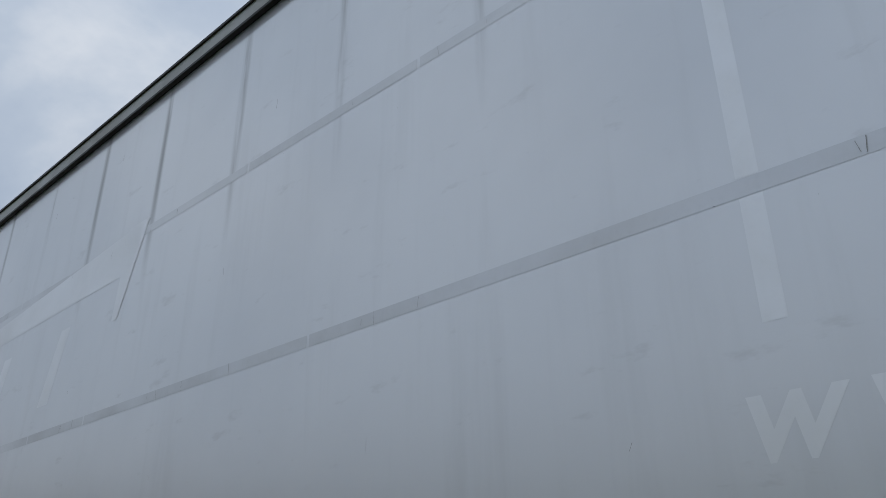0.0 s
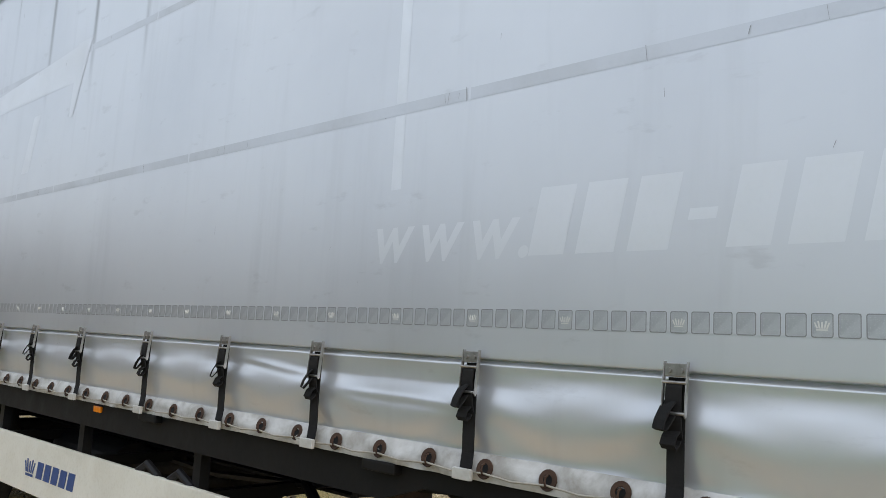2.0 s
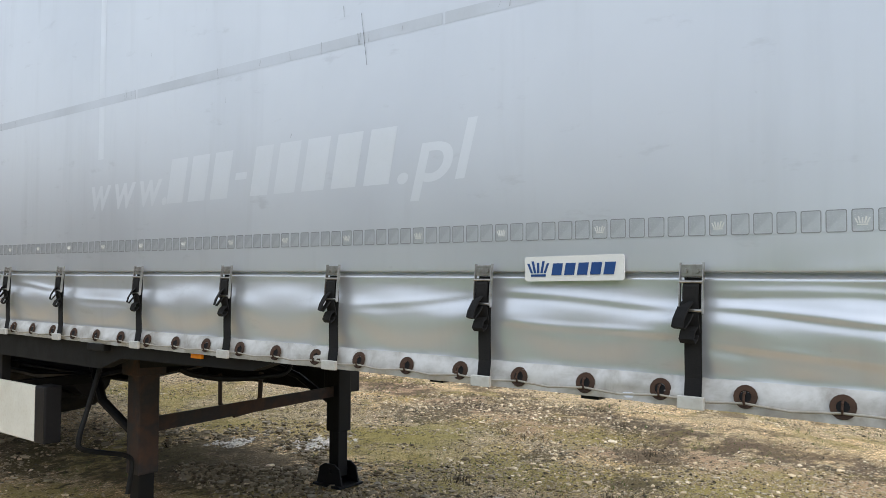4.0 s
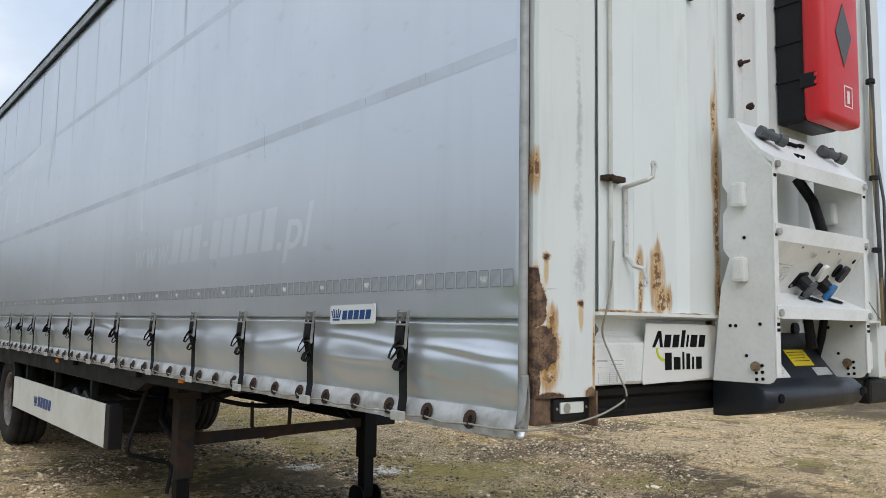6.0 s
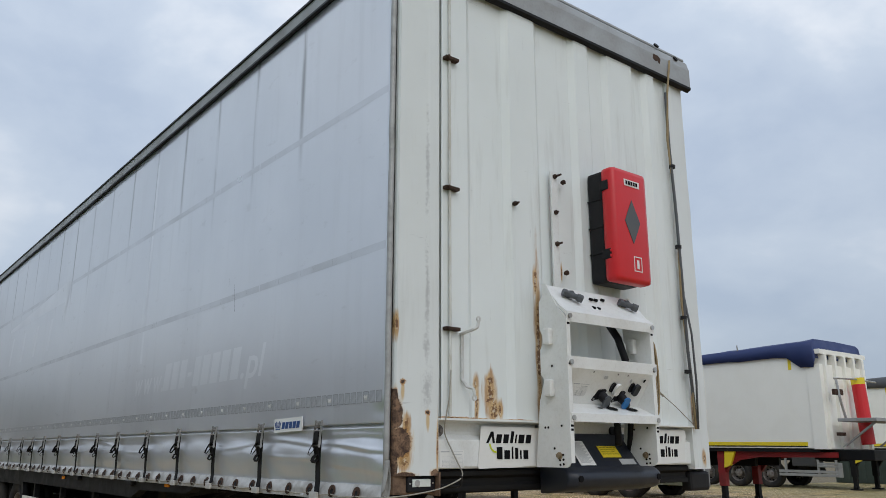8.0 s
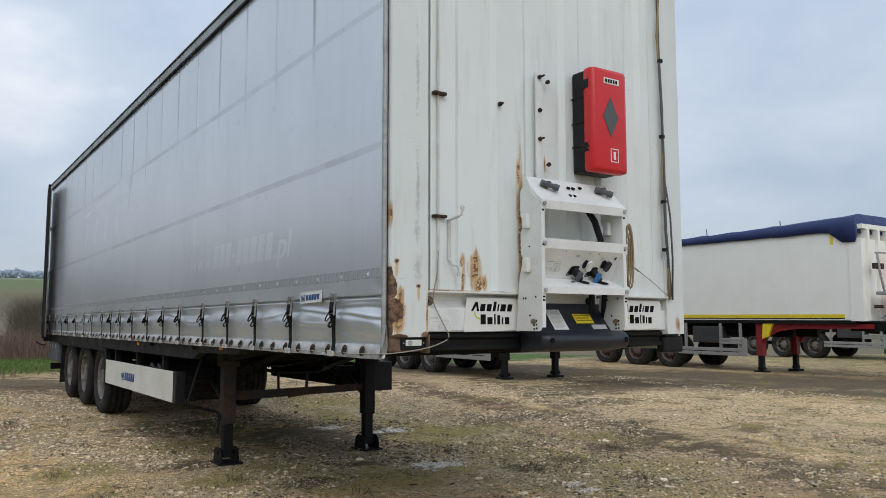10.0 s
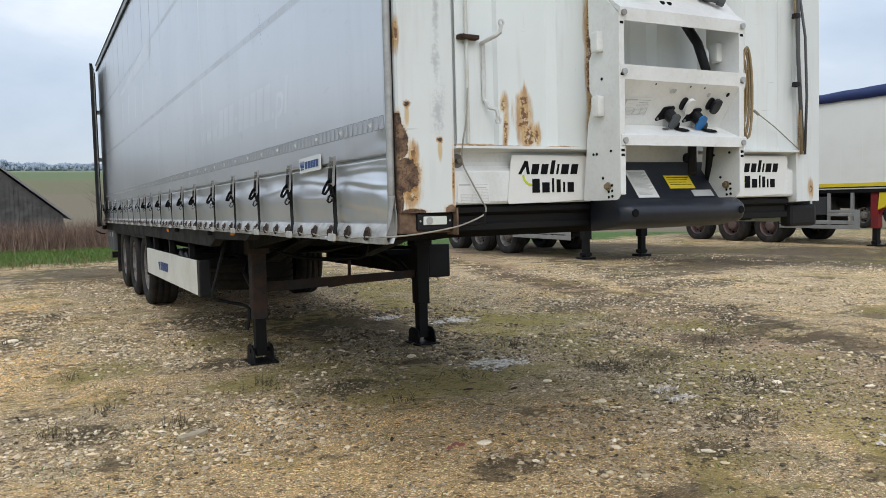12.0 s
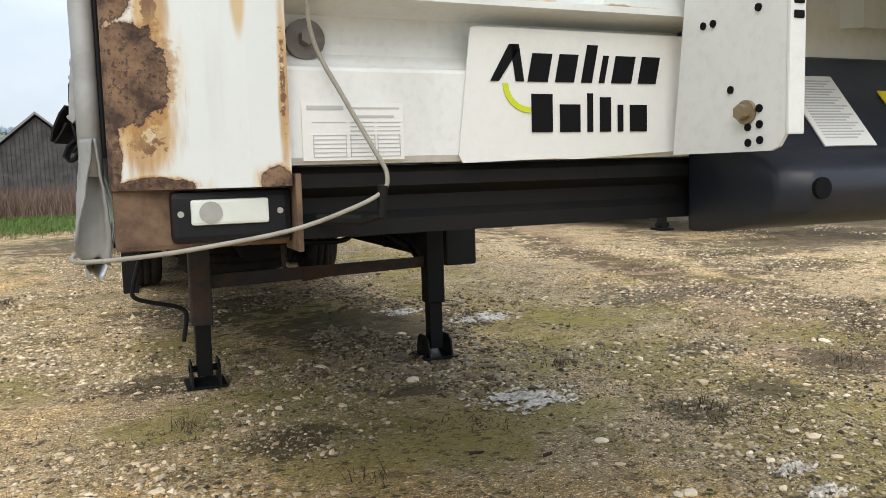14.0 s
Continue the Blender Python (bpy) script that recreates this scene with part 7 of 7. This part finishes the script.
def lone_stone(x, y, r, turn):
    ob = thing("stone", "pale flat stone lying on the dirt", "stone", "pale stones on the yard")
    shape = bmesh.new()
    bmesh.ops.create_icosphere(shape, subdivisions=2, radius=1.0)
    for v in shape.verts:
        k = 1 + 0.32 * noise.noise(v.co * 1.3 + Vector((x, y, 0)))
        v.co = Vector((v.co.x * r * 1.5 * k, v.co.y * r * k, v.co.z * r * 0.42 * k))
    shape.transform(Matrix.Translation((x, y, ground_z(x, y) + r * 0.16)) @ pose(0, 0, 0, 4, 3, turn))
    part("rock", shape, "pale_stone", ob)


for x, y, r, turn in ((2.15, 1.39, 0.030, 20), (2.10, 1.40, 0.022, 70), (2.156, 2.038, 0.028, 8), (0.97, 0.99, 0.030, 5), (1.72, 3.53, 0.040, 50), (1.56, 0.55, 0.024, 100), (-1.5, 6.35, 0.05, 40), (3.55, 1.10, 0.034, 15), (1.92, 0.22, 0.026, 120), (4.95, 3.2, 0.04, 60), (1.25, 4.1, 0.035, 10), (2.02, 4.02, 0.045, 80)):
    lone_stone(x, y, r, turn)


def ash_heap(x, y, r):
    ob_bm = bmesh.new()
    n = 64
    grid = {}
    for i in range(n):
        for j in range(n):
            u, v = (i / (n - 1) - 0.5) * 2, (j / (n - 1) - 0.5) * 2
            d = math.hypot(u, v) + 0.5 * noise.noise(Vector((u * 2.4 + x, v * 2.4 + y, 0))) + 0.55 * noise.noise(Vector((u * 7 + x, v * 7, y))) + 0.75 * noise.noise(Vector((u * 19 + x, v * 19, y)))
            if d > 0.74:
                continue
            px, py = x + u * r * 1.5, y + v * r * 0.9
            h = 0.006 + 0.012 * max(0.0, 0.62 - d) + 0.016 * noise.noise(Vector((u * 12, v * 12, x)))
            grid[i, j] = ob_bm.verts.new((px, py, ground_z(px, py) + max(0.003, h)))
    for (i, j), v in list(grid.items()):
        q = [grid.get(k) for k in ((i, j), (i + 1, j), (i + 1, j + 1), (i, j + 1))]
        if all(q):
            ob_bm.faces.new(q)
    tagged(new("ash_patch", mesh_of("ash_patch", ob_bm, "ash", True)), "ragged patch of pale ash on the ground", "ash", kind="stuff")


for x, y, r in ((2.20, 2.83, 0.29), (2.98, 5.15, 0.30), (2.71, 1.38, 0.10), (2.64, 1.14, 0.11), (3.08, -0.25, 0.25), (2.4, 5.7, 0.2)):
    ash_heap(x, y, r)


def weed_clump(x, y, n, r, high):
    spots = [(random.gauss(x, r), random.gauss(y, r * 0.6)) for _ in range(n)]
    blades("weed_clump", "dark dry weeds lying on the dirt", "dead_weed", spots, 0.01, high, 0.0035, 1.3, "weeds")


for x, y, n, r in ((4.6, 3.9, 260, 0.22), (3.05, 2.0, 320, 0.20), (5.2, 3.0, 300, 0.30), (3.4, 1.35, 240, 0.16), (6.2, 5.2, 260, 0.4), (1.6, 2.6, 160, 0.2), (-0.7, 3.4, 200, 0.25), (4.2, 6.3, 260, 0.35), (0.2, 3.1, 160, 0.2), (7.5, 9.5, 260, 0.6), (0.8, 2.75, 260, 0.18), (0.2, 4.15, 200, 0.2), (-1.0, 2.45, 260, 0.14), (-1.25, 7.7, 300, 0.4), (2.9, 2.2, 160, 0.16), (4.45, 2.65, 320, 0.26), (2.6, 0.65, 200, 0.16), (6.4, 4.2, 260, 0.3)):
    weed_clump(x, y, n, r, 0.045)

spots = []
for x, y in ((-1.07, 4.31), (-1.24, 2.55), (-1.1, 7.9), (0.3, 3.25), (-0.9, 3.0), (1.0, 2.1), (3.0, 2.3), (4.4, 2.6), (5.6, 3.4), (6.3, 4.0), (3.4, 1.2), (-0.5, 2.35), (2.7, 3.4), (4.6, 4.2), (7.2, 6.0), (-1.6, 6.2), (2.9, 5.3)):
    spots += [(random.gauss(x, 0.05), random.gauss(y, 0.05)) for _ in range(34)]
blades("weed_sprigs", "small dark dead weeds standing on the dirt", "dead_weed", spots, 0.03, 0.11, 0.003, 0.5, "weeds")
lines = []
for k in range(5200):
    y = random.uniform(0.5, 9.0)
    x = random.choice((5.1 + 0.14 * y, 4.45 + 0.22 * y, 6.0 + 0.05 * y, 3.2 + 0.1 * y)) + random.gauss(0, 0.14) + 0.8 * noise.noise(Vector((0, y * 0.6, 3)))
    if noise.noise(Vector((x * 1.6, y * 1.6, 9.0))) > -0.02:
        lines.append((x, y))
blades("rut_straw", "dark straw and bark crumbs along the wheel ruts", "dead_weed", lines, 0.008, 0.035, 0.005, 2.0, "straw")

plank = thing("broken_plank", "flat splintered piece of weathered wood on the dirt", "plank")
bm = bmesh.new()
zg = ground_z(-0.47, 2.06)
sheet(bm, [(-0.10, -0.018), (-0.02, -0.026), (0.07, -0.012), (0.105, 0.012), (0.05, 0.022), (-0.03, 0.016), (-0.09, 0.006)], 0.014, Matrix.Translation((-0.46, 2.06, zg + 0.004)) @ pose(0, 0, 0, 5, 3, 30) @ Matrix.Diagonal((1.25, 1.5, 1.5, 1)))
part("board", bm, "driftwood", plank)
for x, y, a, l in ((1.84, 2.02, 20, 0.035), (1.55, 2.20, -8, 0.04), (0.55, 1.35, 60, 0.03)):
    scrap = thing("bark_scrap", "dark brown scrap of bark on the dirt", "bark", "bark scraps")
    bm = bmesh.new()
    sheet(bm, [(-l, -0.006), (l * 0.6, -0.010), (l, 0.004), (l * 0.2, 0.010), (-l * 0.8, 0.006)], 0.010, Matrix.Translation((x, y, ground_z(x, y))) @ pose(0, 0, 0, 4, 0, a))
    part("piece", bm, "rust", scrap)
rag = thing("red_scrap", "crumpled faded red scrap on the ground", "litter")
bm = bmesh.new()
for i in range(5):
    x, y = 0.80 + random.uniform(-0.05, 0.05), 1.04 + random.uniform(-0.03, 0.03)
    sheet(bm, [(-0.022, -0.008), (0.02, -0.012), (0.026, 0.006), (-0.01, 0.012)], 0.006, Matrix.Translation((x, y, ground_z(x, y))) @ pose(0, 0, 0, random.uniform(-15, 15), random.uniform(-15, 15), random.uniform(0, 180)))
part("scrap", bm, "red_scrap", rag)


# the trees carry distance haze in their colour
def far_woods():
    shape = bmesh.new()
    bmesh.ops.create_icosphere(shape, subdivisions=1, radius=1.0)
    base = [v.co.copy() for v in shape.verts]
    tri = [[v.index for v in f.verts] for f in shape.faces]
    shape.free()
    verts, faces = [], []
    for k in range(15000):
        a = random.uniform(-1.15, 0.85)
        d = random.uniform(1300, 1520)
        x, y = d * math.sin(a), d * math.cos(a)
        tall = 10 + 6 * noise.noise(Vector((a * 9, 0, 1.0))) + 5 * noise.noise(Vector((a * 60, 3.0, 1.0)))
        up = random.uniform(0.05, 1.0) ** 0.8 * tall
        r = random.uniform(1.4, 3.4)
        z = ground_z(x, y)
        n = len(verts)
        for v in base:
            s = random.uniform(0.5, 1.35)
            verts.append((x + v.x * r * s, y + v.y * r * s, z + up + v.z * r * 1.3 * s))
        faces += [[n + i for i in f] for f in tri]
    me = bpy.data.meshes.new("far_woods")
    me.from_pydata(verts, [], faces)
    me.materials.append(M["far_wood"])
    tagged(new("far_woods", me), "bare woods on the far hill, blue haze put into their colour", "woods", kind="stuff")


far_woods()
